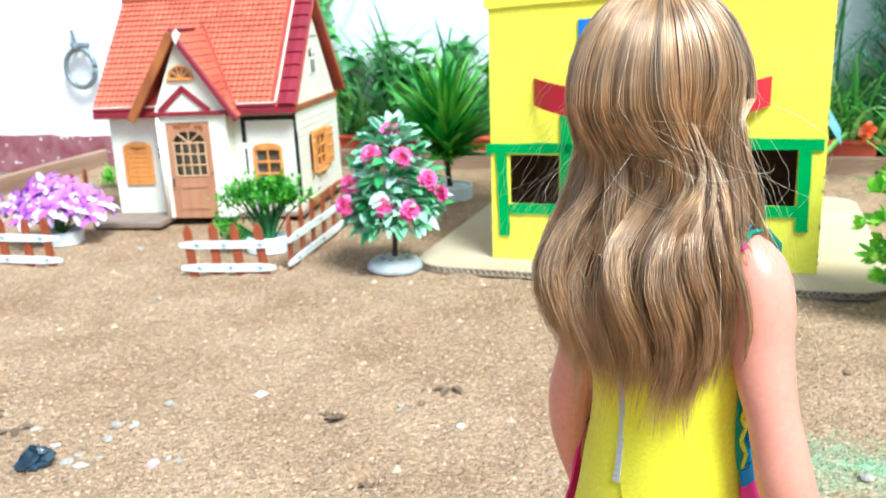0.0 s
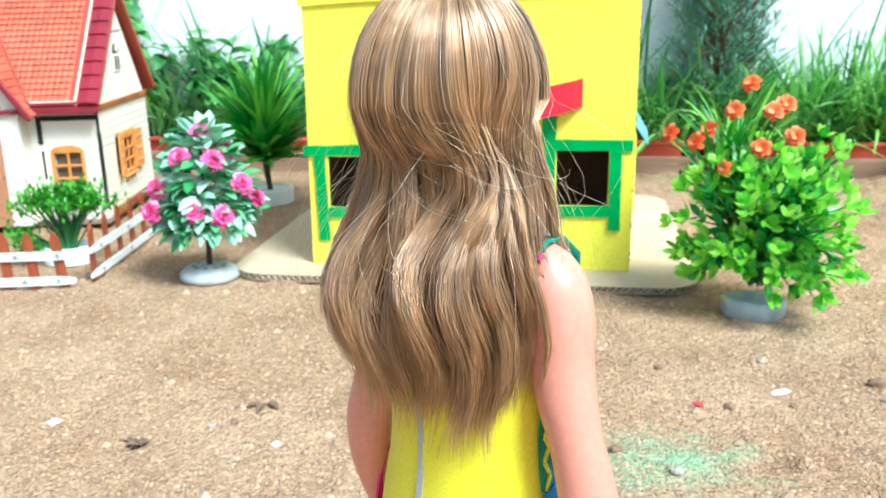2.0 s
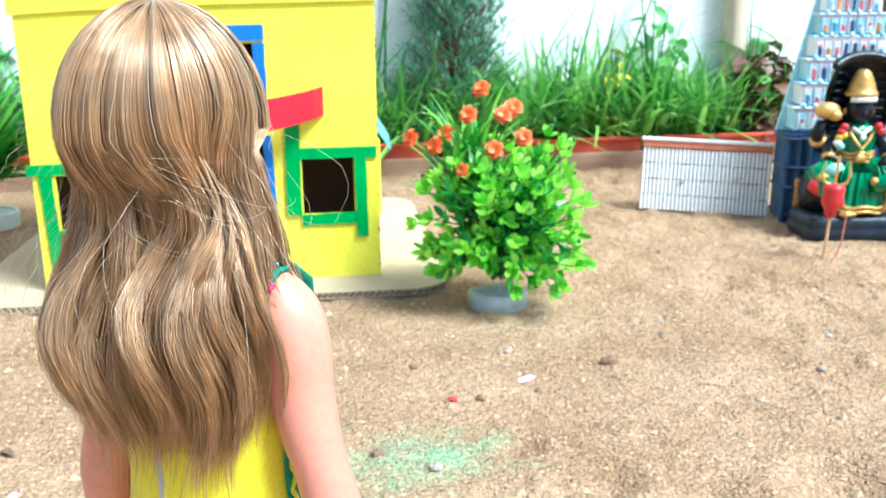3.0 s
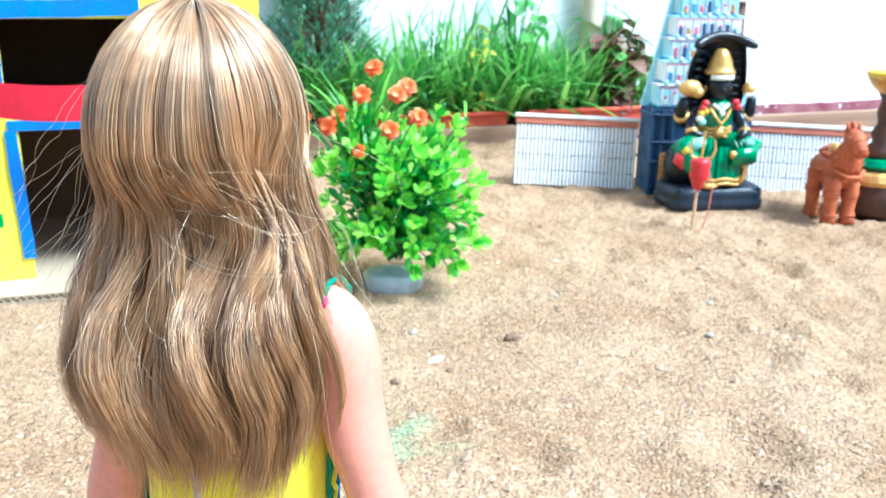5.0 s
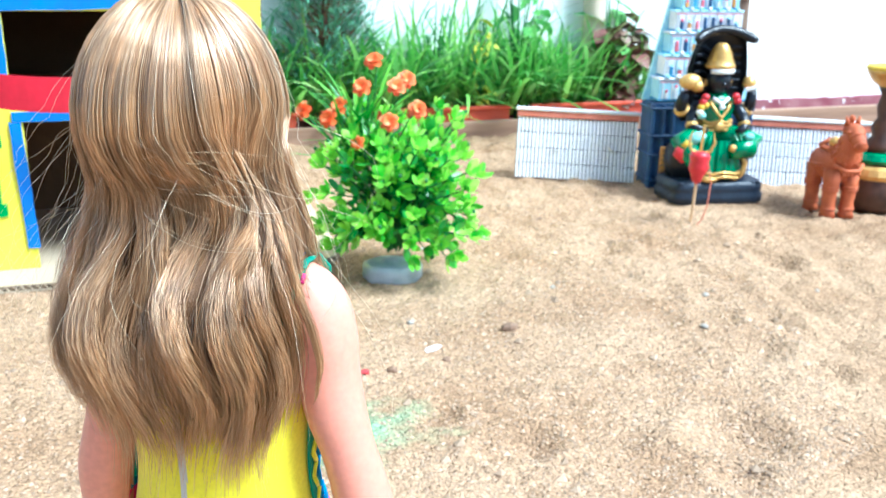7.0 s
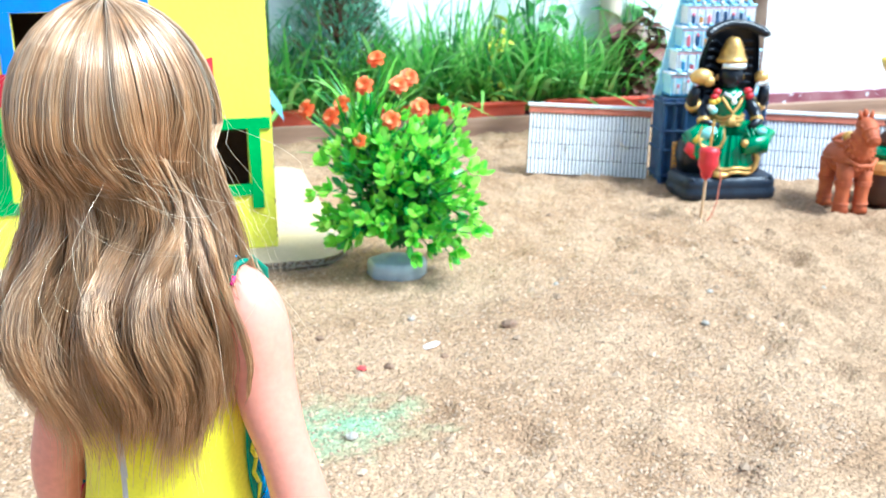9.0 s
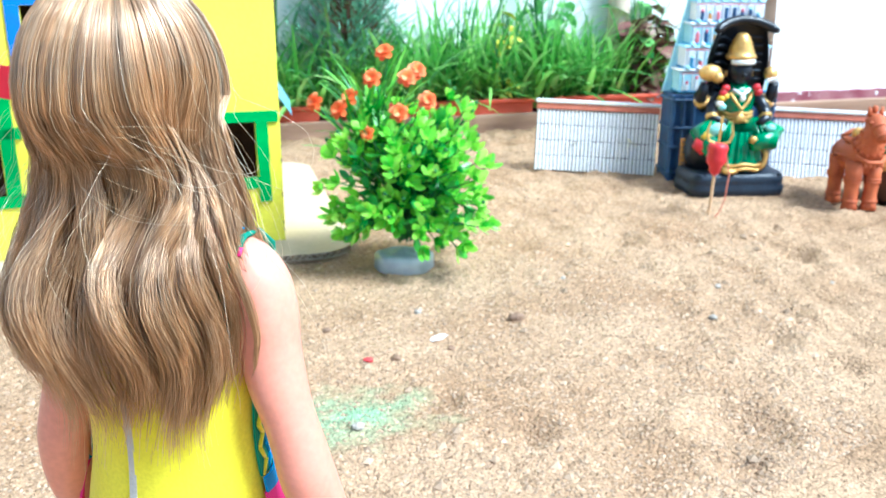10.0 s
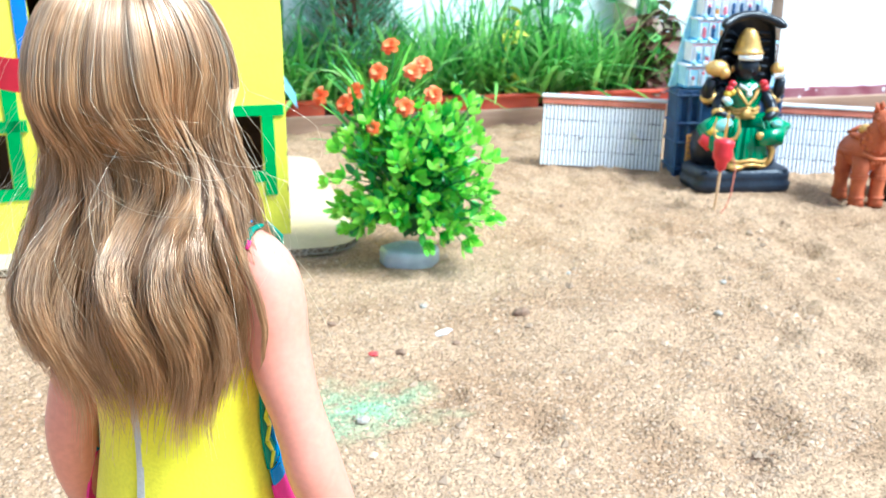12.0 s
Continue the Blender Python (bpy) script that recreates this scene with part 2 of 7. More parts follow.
def gritty(m):
    """Coarse grains: cells of uneven brightness with rounded tops, at two sizes."""
    n, l = m.node_tree.nodes, m.node_tree.links
    b = n["Principled BSDF"]
    base, normal = b.inputs["Base Color"].links[0].from_socket, b.inputs["Normal"].links[0].from_socket
    co = n.new("ShaderNodeTexCoord")
    for scale, low, high, deep in ((330, 0.80, 1.20, 0.0016), (620, 0.80, 1.22, 0.0009)):
        vo, sp, rg, mx, bp = n.new("ShaderNodeTexVoronoi"), n.new("ShaderNodeSeparateColor"), n.new("ShaderNodeMapRange"), n.new("ShaderNodeMix"), n.new("ShaderNodeBump")
        vo.inputs["Scale"].default_value = scale
        l.new(co.outputs["Object"], vo.inputs["Vector"])
        l.new(vo.outputs["Color"], sp.inputs[0])
        l.new(sp.outputs[0], rg.inputs["Value"])
        rg.inputs["To Min"].default_value, rg.inputs["To Max"].default_value = low, high
        mx.data_type, mx.blend_type = "RGBA", "MULTIPLY"
        mx.inputs["Factor"].default_value = 1.0
        l.new(base, mx.inputs["A"])
        l.new(rg.outputs[0], mx.inputs["B"])
        base = mx.outputs["Result"]
        bp.invert = True
        bp.inputs["Strength"].default_value, bp.inputs["Distance"].default_value = 0.9, deep
        l.new(vo.outputs["Distance"], bp.inputs["Height"])
        l.new(normal, bp.inputs["Normal"])
        normal = bp.outputs[0]
    l.new(base, b.inputs["Base Color"])
    l.new(normal, b.inputs["Normal"])


gritty(m_sand)
HOLES = [(0.482, 0.362, 0.035, 0.010), (0.845, 0.580, 0.03, 0.009), (0.345, 0.44, 0.025, 0.006), (0.62, 0.45, 0.03, 0.006), (-0.05, 0.53, 0.02, 0.004), (0.72, 0.72, 0.03, 0.007), (0.9, 0.95, 0.04, -0.008), (0.70, 0.62, 0.03, -0.005), (0.56, 0.55, 0.05, -0.004), (0.323, 0.443, 0.016, 0.006), (0.359, 0.436, 0.02, 0.005), (0.436, 0.328, 0.02, 0.007), (0.486, 0.478, 0.014, 0.004), (0.563, 0.534, 0.018, 0.004), (0.414, 0.467, 0.018, 0.004), (0.696, 0.479, 0.022, 0.005), (0.622, 0.511, 0.02, -0.004), (0.627, 0.385, 0.022, 0.005), (0.429, 0.387, 0.02, -0.004), (0.575, 0.683, 0.018, -0.004), (0.79, 0.621, 0.03, -0.006), (0.338, 0.541, 0.014, -0.004), (0.328, 0.51, 0.018, 0.005), (-0.088, 0.624, 0.01, 0.004), (-0.039, 0.64, 0.012, 0.003), (-0.057, 0.534, 0.012, 0.005), (0.323, 0.683, 0.012, 0.004), (-0.232, 0.62, 0.02, -0.003)]


def height(x, y):
    if abs(x) > 4 or abs(y) > 4:
        return -0.004
    p = Vector((x, y, 0))
    z = 0.0022 * noise.noise(p * 9) + 0.0026 * noise.noise(p * 26) + 0.0020 * noise.noise(p * 55) + 0.0008 * noise.noise(p * 130)
    if x > 0.45:
        k = min(1.0, (x - 0.45) / 0.3)
        z += 1.5 * k * (0.0045 * noise.noise(p * 30 + Vector((5, 2, 0))) + 0.0036 * (0.35 - abs(noise.noise(p * 48))) + 0.0016 * (0.3 - abs(noise.noise(p * 95))))
    for hx, hy, r, d in HOLES:
        q = ((x - hx) ** 2 + (y - hy) ** 2) / (r * r)
        if q < 6:
            z += -d * math.exp(-q * 1.5) + 0.45 * d * math.exp(-(q - 1.6) ** 2 * 1.2)
    back = y - (1.722 - 0.321 * x)
    left = (-0.90 + (y - 1.13) * 0.2532) - x
    for u in (back, left):
        if u > 0:
            z -= 0.036 * min(1.0, u / 0.02)
    return z - 0.001


def spread(lo, hi, step, far, grow=1.35):
    out = [lo + step * i for i in range(int((hi - lo) / step) + 1)]
    d, a = step, lo
    while a > -far:
        d *= grow
        a -= d
        out.insert(0, a)
    d, a = step, out[-1]
    while a < far:
        d *= grow
        a += d
        out.append(a)
    return out


xs, ys = spread(-0.80, 1.40, 0.005, 90), spread(0.14, 1.50, 0.005, 90)
gv = [(x, y, height(x, y)) for y in ys for x in xs]
nx = len(xs)
gf = [(j * nx + i, j * nx + i + 1, (j + 1) * nx + i + 1, (j + 1) * nx + i) for j in range(len(ys) - 1) for i in range(nx - 1)]
gd = bpy.data.meshes.new("ground")
gd.from_pydata(gv, [], gf)
gd.materials.append(m_sand)
gd.polygons.foreach_set("use_smooth", [True] * len(gd.polygons))
ground = tagged(new("ground", gd), "dry brown sandy ground with a patch of green powder", "sand", kind="structure")

# grains and small stones lying in the sand
grains = Geo()
for i in range(60000):
    u = R1.random()
    y = 0.30 + 1.2 * u ** 1.5
    x = R1.uniform(-0.62, 0.72) * (0.35 + y) + 0.25 * y
    s = 0.0006 + 0.0013 * R1.random() ** 2
    if R1.random() < 0.022:
        s *= R1.uniform(1.6, 3.0)
    z = height(x, y) + s * 0.08
    a = R1.uniform(0, 6.28)
    e = [s * R1.uniform(0.7, 1.3) for _ in range(6)]
    ca, sa = math.cos(a), math.sin(a)
    grains.add([(x + ca * e[0], y + sa * e[0], z), (x - sa * e[1], y + ca * e[1], z), (x - ca * e[2], y - sa * e[2], z), (x + sa * e[3], y - ca * e[3], z), (x + s * 0.2, y, z + e[4] * 0.7), (x, y, z - s)], [(0, 1, 4), (1, 2, 4), (2, 3, 4), (3, 0, 4), (1, 0, 5), (2, 1, 5), (3, 2, 5), (0, 3, 5)])
solid("gravel", grains, m_grain, Matrix(), "loose sand grains and tiny stones on the ground", "gravel", kind="stuff", clean=False)

# ---- walls and bed behind ----
BED = -math.atan(0.321)          # direction of the planting bed and the wall behind it
m_white = surface("white_wall", (0.90, 0.91, 0.91), (0.85, 0.86, 0.87), scale=4, rough=0.85, bump=0.25, fine=90, spec=0.2)
m_maroon = surface("maroon_paint", (0.23, 0.055, 0.075), (0.36, 0.16, 0.17), scale=22, rough=0.7, bump=0.3, fine=140)


def splashed(m, amount=0.66):
    """White paint drops spattered over a painted surface."""
    n, l = m.node_tree.nodes, m.node_tree.links
    b = n["Principled BSDF"]
    base = b.inputs["Base Color"].links[0].from_socket
    co, nz, rg, mx = n.new("ShaderNodeTexCoord"), n.new("ShaderNodeTexNoise"), n.new("ShaderNodeMapRange"), n.new("ShaderNodeMix")
    nz.inputs["Scale"].default_value, nz.inputs["Detail"].default_value = 55, 3
    l.new(co.outputs["Object"], nz.inputs["Vector"])
    l.new(nz.outputs["Fac"], rg.inputs["Value"])
    rg.inputs["From Min"].default_value, rg.inputs["From Max"].default_value = amount, amount + 0.02
    mx.data_type = "RGBA"
    mx.inputs["B"].default_value = (0.80, 0.80, 0.80, 1)
    l.new(rg.outputs[0], mx.inputs["Factor"])
    l.new(base, mx.inputs["A"])
    l.new(mx.outputs["Result"], b.inputs["Base Color"])


splashed(m_maroon)
m_plank = surface("old_plank", (0.38, 0.24, 0.16), (0.24, 0.14, 0.09), scale=14, rough=0.85, bump=0.5, fine=160, grain=(0.25, 3, 3))
m_soil = surface("soil", (0.17, 0.10, 0.06), (0.10, 0.06, 0.04), scale=30, rough=1.0, bump=0.8, fine=200)


def along(x, off=0.0):
    """A point of the bed's front line, off metres behind it."""
    return Vector((x - off * math.sin(BED) * 1.0, 1.715 - 0.321 * x + off * math.cos(BED), 0))


def wall_thing(name, a, b, h, thick, material, label, z0=-0.08, h_cuts=1):
    d = Vector(b) - Vector(a)
    g = Geo().box((d.length / 2, thick / 2, (h + z0) / 2), (d.length, thick, h - z0), 0.004)
    return solid(name, g, material, Matrix.Translation((a[0], a[1], 0)) @ Matrix.Rotation(math.atan2(d.y, d.x), 4, "Z"), label, "wall", kind="structure")


wb0, wb1 = along(-2.6, 0.135), along(4.6, 0.135)
wall_thing("wall_back", wb0, wb1, 2.2, 0.12, m_white, "bright whitewashed garden wall behind the plants")
# maroon base band, its top edge uneven
for nm, a, b in (("trim_back", along(-2.5, 0.13), along(4.5, 0.13)),):
    d = b - a
    n = int(d.length / 0.02)
    top = [(d.length * i / n, 0.031 + 0.004 * noise.noise(Vector((i * 0.37, 3, 1))) + 0.002 * R1.random()) for i in range(n + 1)]
    g = Geo()
    for i in range(n):
        (x0, z0), (x1, z1) = top[i], top[i + 1]
        g.add([(x0, -0.004, -0.06), (x1, -0.004, -0.06), (x1, -0.004, z1), (x0, -0.004, z0), (x0, 0.01, z0), (x1, 0.01, z1)], [(0, 1, 2, 3), (3, 2, 5, 4)])
    solid(nm, g, m_maroon, Matrix.Translation(a) @ Matrix.Rotation(math.atan2(d.y, d.x), 4, "Z"), "peeling maroon painted band along the wall foot", "wall band", kind="structure", clean=False)


def plank(a, b, h=0.03, thick=0.014, lean=0.0):
    d = Vector(b) - Vector(a)
    n = 14
    g = Geo()
    rings = []
    for i in range(n + 1):
        x = d.length * i / n
        w = 0.0015 * noise.noise(Vector((x * 6, a[0], 2)))
        hh = h + 0.0015 * noise.noise(Vector((x * 9, a[1], 5)))
        rings.append([(x, w, -0.045), (x, w + thick, -0.045), (x, w + thick, hh - 0.001), (x, w + thick - 0.002, hh), (x, w + 0.002, hh), (x, w, hh - 0.002)])
    g.loft(rings)
    return solid("edging_plank", g, m_plank, Matrix.Translation(a) @ Matrix.Rotation(math.atan2(d.y, d.x), 4, "Z"), "weathered brown wooden plank edging the planting bed", "plank", "planks round the bed", kind="structure")


plank(along(-0.66), along(0.62))
plank(along(0.625), along(1.30))
plank(along(1.305), along(3.2))
plank(Vector((-0.90, 1.13, 0)), Vector((-0.705, 1.90, 0)))
bed = Geo()
rows = []
for i in range(60):
    x = -0.45 + 2.25 * i / 59
    low = -0.05 if i in (0, 59) else 0.0
    rows.append([along(x, o) + Vector((0, 0, low + 0.004 + 0.006 * noise.noise(Vector((x * 12, o * 20, 0))))) for o in (0.010, 0.04, 0.07, 0.10, 0.14)])
bed.loft(rows, closed=False)
solid("bed_soil", bed, m_soil, Matrix(), "dark moist soil of the planting bed", "soil", kind="structure", smooth=True, clean=False)

# ---- yellow cardboard house ----
m_yellow = surface("yellow_card", (0.88, 0.82, 0.07), (0.84, 0.76, 0.05), scale=7, rough=0.55, bump=0.12, fine=240)
m_green = surface("green_card", (0.015, 0.37, 0.065), (0.015, 0.28, 0.055), scale=30, rough=0.6, bump=0.15, fine=260)
m_blue = surface("blue_card", (0.02, 0.19, 0.62), (0.02, 0.14, 0.48), scale=30, rough=0.6, bump=0.15, fine=260)
m_red = surface("red_card", (0.62, 0.010, 0.035), (0.50, 0.010, 0.028), scale=40, rough=0.5, bump=0.25, fine=90)
m_sky_card = surface("pale_blue_card", (0.25, 0.52, 0.80), (0.18, 0.42, 0.72), scale=30, rough=0.6)
m_kraft = surface("kraft_board", (0.544, 0.432, 0.296), (0.464, 0.360, 0.240), scale=9, rough=0.8, bump=0.1, fine=300)
# Card inside the house; its deep shade is put into this darker brown.
m_box_shade = surface("box_inside_shade", (0.17, 0.095, 0.05), (0.12, 0.065, 0.035), scale=9, rough=0.9, bump=0.1, fine=300)
m_kraft_dark = surface("kraft_edge", (0.30, 0.21, 0.13), (0.16, 0.11, 0.07), scale=120, rough=0.9, bump=0.4)

HOUSE = Matrix.Translation((0.059, 1.022, 0.0085)) @ Matrix.Rotation(radians(-17.98), 4, "Z")
house = thing("toy_house", HOUSE, "bright yellow cardboard toy house with green, blue and red trim", "toy house")
HW, HD, HH, TH = 0.3555, 0.25, 0.42, 0.004
HOLE = [(0.0222, 0.079, 0.066, 0.123), (0.2735, 0.329, 0.072, 0.1345), (0.121, 0.239, 0.0, 0.149), (0.1135, 0.229, 0.187, 0.254)]
part("front_wall", Geo().panel(HW, HH, HOLE, 0, TH), [m_yellow], house, "yellow painted cardboard front with cut openings")
side = Matrix.Translation((HW, TH, 0)) @ Matrix.Rotation(radians(90), 4, "Z")
part("side_wall", Geo().panel(HD - TH, HH, [(0.06, 0.13, 0.07, 0.13)], 0, TH, at=side), [m_yellow], house)
part("side_wall", Geo().panel(HD - TH, HH, [], -TH, 0, at=Matrix.Translation((0, TH, 0)) @ Matrix.Rotation(radians(90), 4, "Z")), [m_yellow], house)
part("back_wall", Geo().panel(HW - 2 * TH, HH, [], HD - TH, HD, x0=TH), [m_box_shade], house, "bare cardboard darkened for the shade inside")
part("upper_floor", Geo().box((HW / 2, HD / 2, 0.168), (HW - 2.2 * TH, HD - 2.2 * TH, 0.004), 0.0004), [m_box_shade], house, "bare cardboard floor darkened for the shade inside")
# liners added over the side walls to carry the shaded colour
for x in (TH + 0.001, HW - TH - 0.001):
    part("inner_shade_liner", Geo().box((x, HD / 2, HH / 2), (0.0012, HD - 2.4 * TH, HH - 0.004), 0.0002), [m_box_shade], house, "bare cardboard darkened for the shade inside")
part("roof", Geo().box((HW / 2, HD / 2, HH + 0.003), (HW + 0.012, HD + 0.012, 0.005), 0.001), [m_yellow], house)
# folded flap along the top of the front, lifted a little at one end
part("top_flap", Geo().slab([(-0.004, 0.284), (0.062, 0.288), (0.2, 0.293), (HW + 0.003, 0.296), (HW + 0.003, HH), (-0.007, HH)], -0.0035, -0.0005), [m_yellow], house)


def strip(name, x0, x1, z0, z1, material, top=None, proud=0.0026, label=""):
    """A glued strip of card with slightly uneven edges; top shifts its upper end sideways."""
    s = 0 if top is None else top
    long_x = (x1 - x0) > (z1 - z0)
    n = 7
    low, high = [], []
    for i in range(n + 1):
        t = i / n
        j1, j2 = (R1.uniform(-0.0005, 0.0005) for _ in range(2))
        if long_x:
            low.append((x0 + (x1 - x0) * t, z0 + j1 + s * t))
            high.append((x0 + (x1 - x0) * t, z1 + j2 + s * t))
        else:
            low.append((x0 + j1 + s * t, z0 + (z1 - z0) * t))
            high.append((x1 + j2 + s * t, z0 + (z1 - z0) * t))
    if long_x:
        outline = low + high[::-1]
    else:
        outline = high + low[::-1]
        outline = outline[::-1]
    return part(name, Geo().slab(outline, -proud, -0.0002), [material], house, label)


strip("green_trim", -0.005, 0.1, 0.1237, 0.1352, m_green, 0.002, label="green card strip")
strip("green_trim", 0.2565, 0.3535, 0.133, 0.1445, m_green, label="green card strip")
strip("green_trim", 0.0095, 0.0215, 0.028, 0.1235, m_green, -0.003, label="green card strip")
strip("green_trim", 0.0216, 0.098, 0.054, 0.0662, m_green, 0.002, label="green card strip")
strip("green_trim", 0.0805, 0.0935, 0.0665, 0.168, m_green, label="green card strip")
strip("green_trim", 0.256, 0.2715, 0.072, 0.170, m_green, 0.001, proud=0.0034, label="green card strip")
strip("green_trim", 0.2715, 0.331, 0.060, 0.0722, m_green, 0.001, label="green card strip")
strip("green_trim", 0.331, 0.343, 0.046, 0.133, m_green, -0.001, proud=0.0034, label="green card strip")
strip("blue_frame", 0.1, 0.241, 0.2545, 0.2705, m_blue, 0.002, label="blue card strip")
strip("blue_frame", 0.2295, 0.241, 0.18, 0.2543, m_blue, 0.0, label="blue card strip")
strip("blue_frame", 0.1, 0.1132, 0.18, 0.2543, m_blue, 0.0, label="blue card strip")
strip("blue_frame", 0.1125, 0.1235, 0.022, 0.149, m_blue, -0.004, proud=0.0034, label="blue card strip")
strip("blue_frame", 0.2375, 0.247, 0.026, 0.151, m_blue, -0.003, proud=0.0034, label="blue card strip")
strip("blue_frame", 0.112, 0.243, 0.1493, 0.159, m_blue, 0.0, label="blue card strip")
# bowed red railing on the front
rail = []
for i in range(25):
    t = i / 24
    x = 0.051 + 0.248 * t
    k = 1 - (2 * t - 1) ** 2
    y = -0.002 - 0.052 * k ** 0.8
    lo, hi = 0.179 - 0.0145 * k, 0.209 - 0.012 * k
    rail.append([(x, y, lo), (x, y + 0.0022, lo), (x, y + 0.0022, hi), (x, y, hi)])
part("balcony_railing", Geo().loft(rail), [m_red], house, "bowed glossy red card railing")
part("window_flap", Geo().slab([(0, 0), (0.018, -0.03), (0.02, -0.048), (0.004, -0.024), (0, -0.016)], 0, 0.002, at=Matrix.Translation((HW, 0.055, 0.178))), [m_sky_card], house, "pale blue card awning")
part("side_flap", Geo().box((HW + 0.010, 0.19, 0.075), (0.018, 0.003, 0.10), 0.0006), [m_yellow], house, "yellow card flap with a bare brown edge")
for x, z0, z1 in ((HW - 0.0004, 0.012, 0.06), (HW - 0.0002, 0.075, 0.105), (HW, 0.15, 0.17), (HW + 0.0002, 0.25, 0.29)):
    g = Geo()
    for i in range(7):
        z = z0 + (z1 - z0) * i / 6
        g.box((x, R1.uniform(0.0005, 0.003), z), (0.0014, 0.003, (z1 - z0) / 7 * R1.uniform(0.5, 1)), 0.0003)
    part("worn_edge", g, [m_kraft_dark], house, "dark scuffed cardboard edge")


# ---- cardboard sheet under the house ----
def rounded(x0, x1, y0, y1, r, n=8):
    out = []
    for cx, cy, a0 in ((x1 - r, y0 + r, -90), (x1 - r, y1 - r, 0), (x0 + r, y1 - r, 90), (x0 + r, y0 + r, 180)):
        for i in range(n + 1):
            a = radians(a0 + 90 * i / n)
            out.append((cx + r * math.cos(a), cy + r * math.sin(a)))
    return out


SHEET = Matrix.Translation((0.059, 1.022, 0)) @ Matrix.Rotation(radians(-19.5), 4, "Z")
flat = Matrix(((1, 0, 0, 0), (0, 0, 1, 0), (0, -1, 0, 0), (0, 0, 0, 1)))   # a slab's thickness turned upwards
sheet = thing("cardboard_sheet", SHEET, "brown corrugated cardboard sheet with rounded corners lying on sand", "cardboard")


def flat_slab(g, outline, z0, z1):
    n = len(outline)
    g.add([(x, y, z0) for x, y in outline] + [(x, y, z1) for x, y in outline], [tuple(range(n))[::-1], tuple(range(n, 2 * n))] + [(i, (i + 1) % n, (i + 1) % n + n, i + n) for i in range(n)])
    return g


edge = rounded(-0.088, 0.428, -0.048, 0.43, 0.045)
part("top_liner", flat_slab(Geo(), edge, 0.0068, 0.0082), [m_kraft], sheet)
part("bottom_liner", flat_slab(Geo(), edge, 0.0006, 0.0016), [m_kraft], sheet)
part("core", flat_slab(Geo(), rounded(-0.085, 0.425, -0.045, 0.427, 0.042), 0.0016, 0.0068), [m_kraft_dark], sheet, "dark fluted core")
flute = Geo()
px, k = None, 0
dense = []
for (ax, ay), (bx, by) in zip(edge, edge[1:] + edge[:1]):
    n = max(1, int(math.hypot(bx - ax, by - ay) / 0.0035))
    dense += [(ax + (bx - ax) * i / n, ay + (by - ay) * i / n) for i in range(n)]
pts = [(x, y, 0.0020 if i % 2 else 0.0064) for i, (x, y) in enumerate(dense)]
for a, b in zip(pts, pts[1:]):
    if a[1] > 0.2:
        continue
    flute.add([(*a[:2], a[2] - 0.0004), (*b[:2], b[2] - 0.0004), (*b[:2], b[2] + 0.0004), (*a[:2], a[2] + 0.0004)], [(0, 1, 2, 3)])
    c = Vector((0.17, 0.19, 0))
    flute.add([(a[0] + (c.x - a[0]) * 0.01, a[1] + (c.y - a[1]) * 0.01, a[2]), (b[0] + (c.x - b[0]) * 0.01, b[1] + (c.y - b[1]) * 0.01, b[2]), (*b[:2], b[2] + 0.0004), (*a[:2], a[2] + 0.0004)], [(0, 1, 2, 3)])
part("fluting", flute, [m_kraft], sheet)


# ---- red-roofed toy cottage ----
m_cream = surface("cream_plastic", (0.85, 0.81, 0.69), (0.80, 0.74, 0.60), scale=12, rough=0.5, bump=0.06, fine=300)
m_tile = surface("roof_tile", (0.58, 0.145, 0.080), (0.49, 0.105, 0.058), scale=30, rough=0.45, bump=0.08, fine=400, rand=0.16)
m_tile_far = surface("roof_tile_rest", (0.58, 0.145, 0.080), (0.49, 0.105, 0.058), scale=30, rough=0.45, bump=0.08, fine=400, island=0.16)
m_under = surface("roof_under", (0.45, 0.07, 0.04), (0.36, 0.05, 0.035), scale=30, rough=0.6)
m_crimson = surface("crimson_plastic", (0.27, 0.018, 0.034), (0.20, 0.016, 0.028), scale=25, rough=0.4, bump=0.06)
m_barge = surface("brown_bargeboard", (0.42, 0.14, 0.035), (0.22, 0.06, 0.02), scale=40, rough=0.5, grain=(1, 1, 0.3))
m_door = surface("brown_door", (0.50, 0.235, 0.125), (0.42, 0.19, 0.10), scale=30, rough=0.5, bump=0.1, grain=(3, 3, 0.4))
m_shutter = surface("orange_wood_plastic", (0.78, 0.32, 0.075), (0.64, 0.235, 0.05), scale=30, rough=0.5, bump=0.08, grain=(3, 3, 0.4))
m_mullion = surface("tan_plastic", (0.62, 0.40, 0.22), (0.54, 0.33, 0.18), scale=40, rough=0.5)
m_dark = surface("dark_gap", (0.035, 0.025, 0.02), (0.02, 0.015, 0.012), scale=40, rough=0.9)
m_inside = surface("dim_inside", (0.16, 0.12, 0.08), (0.10, 0.08, 0.05), scale=20, rough=0.9)
m_stone = surface("grey_brown_step", (0.30, 0.22, 0.17), (0.24, 0.17, 0.13), scale=40, rough=0.8)

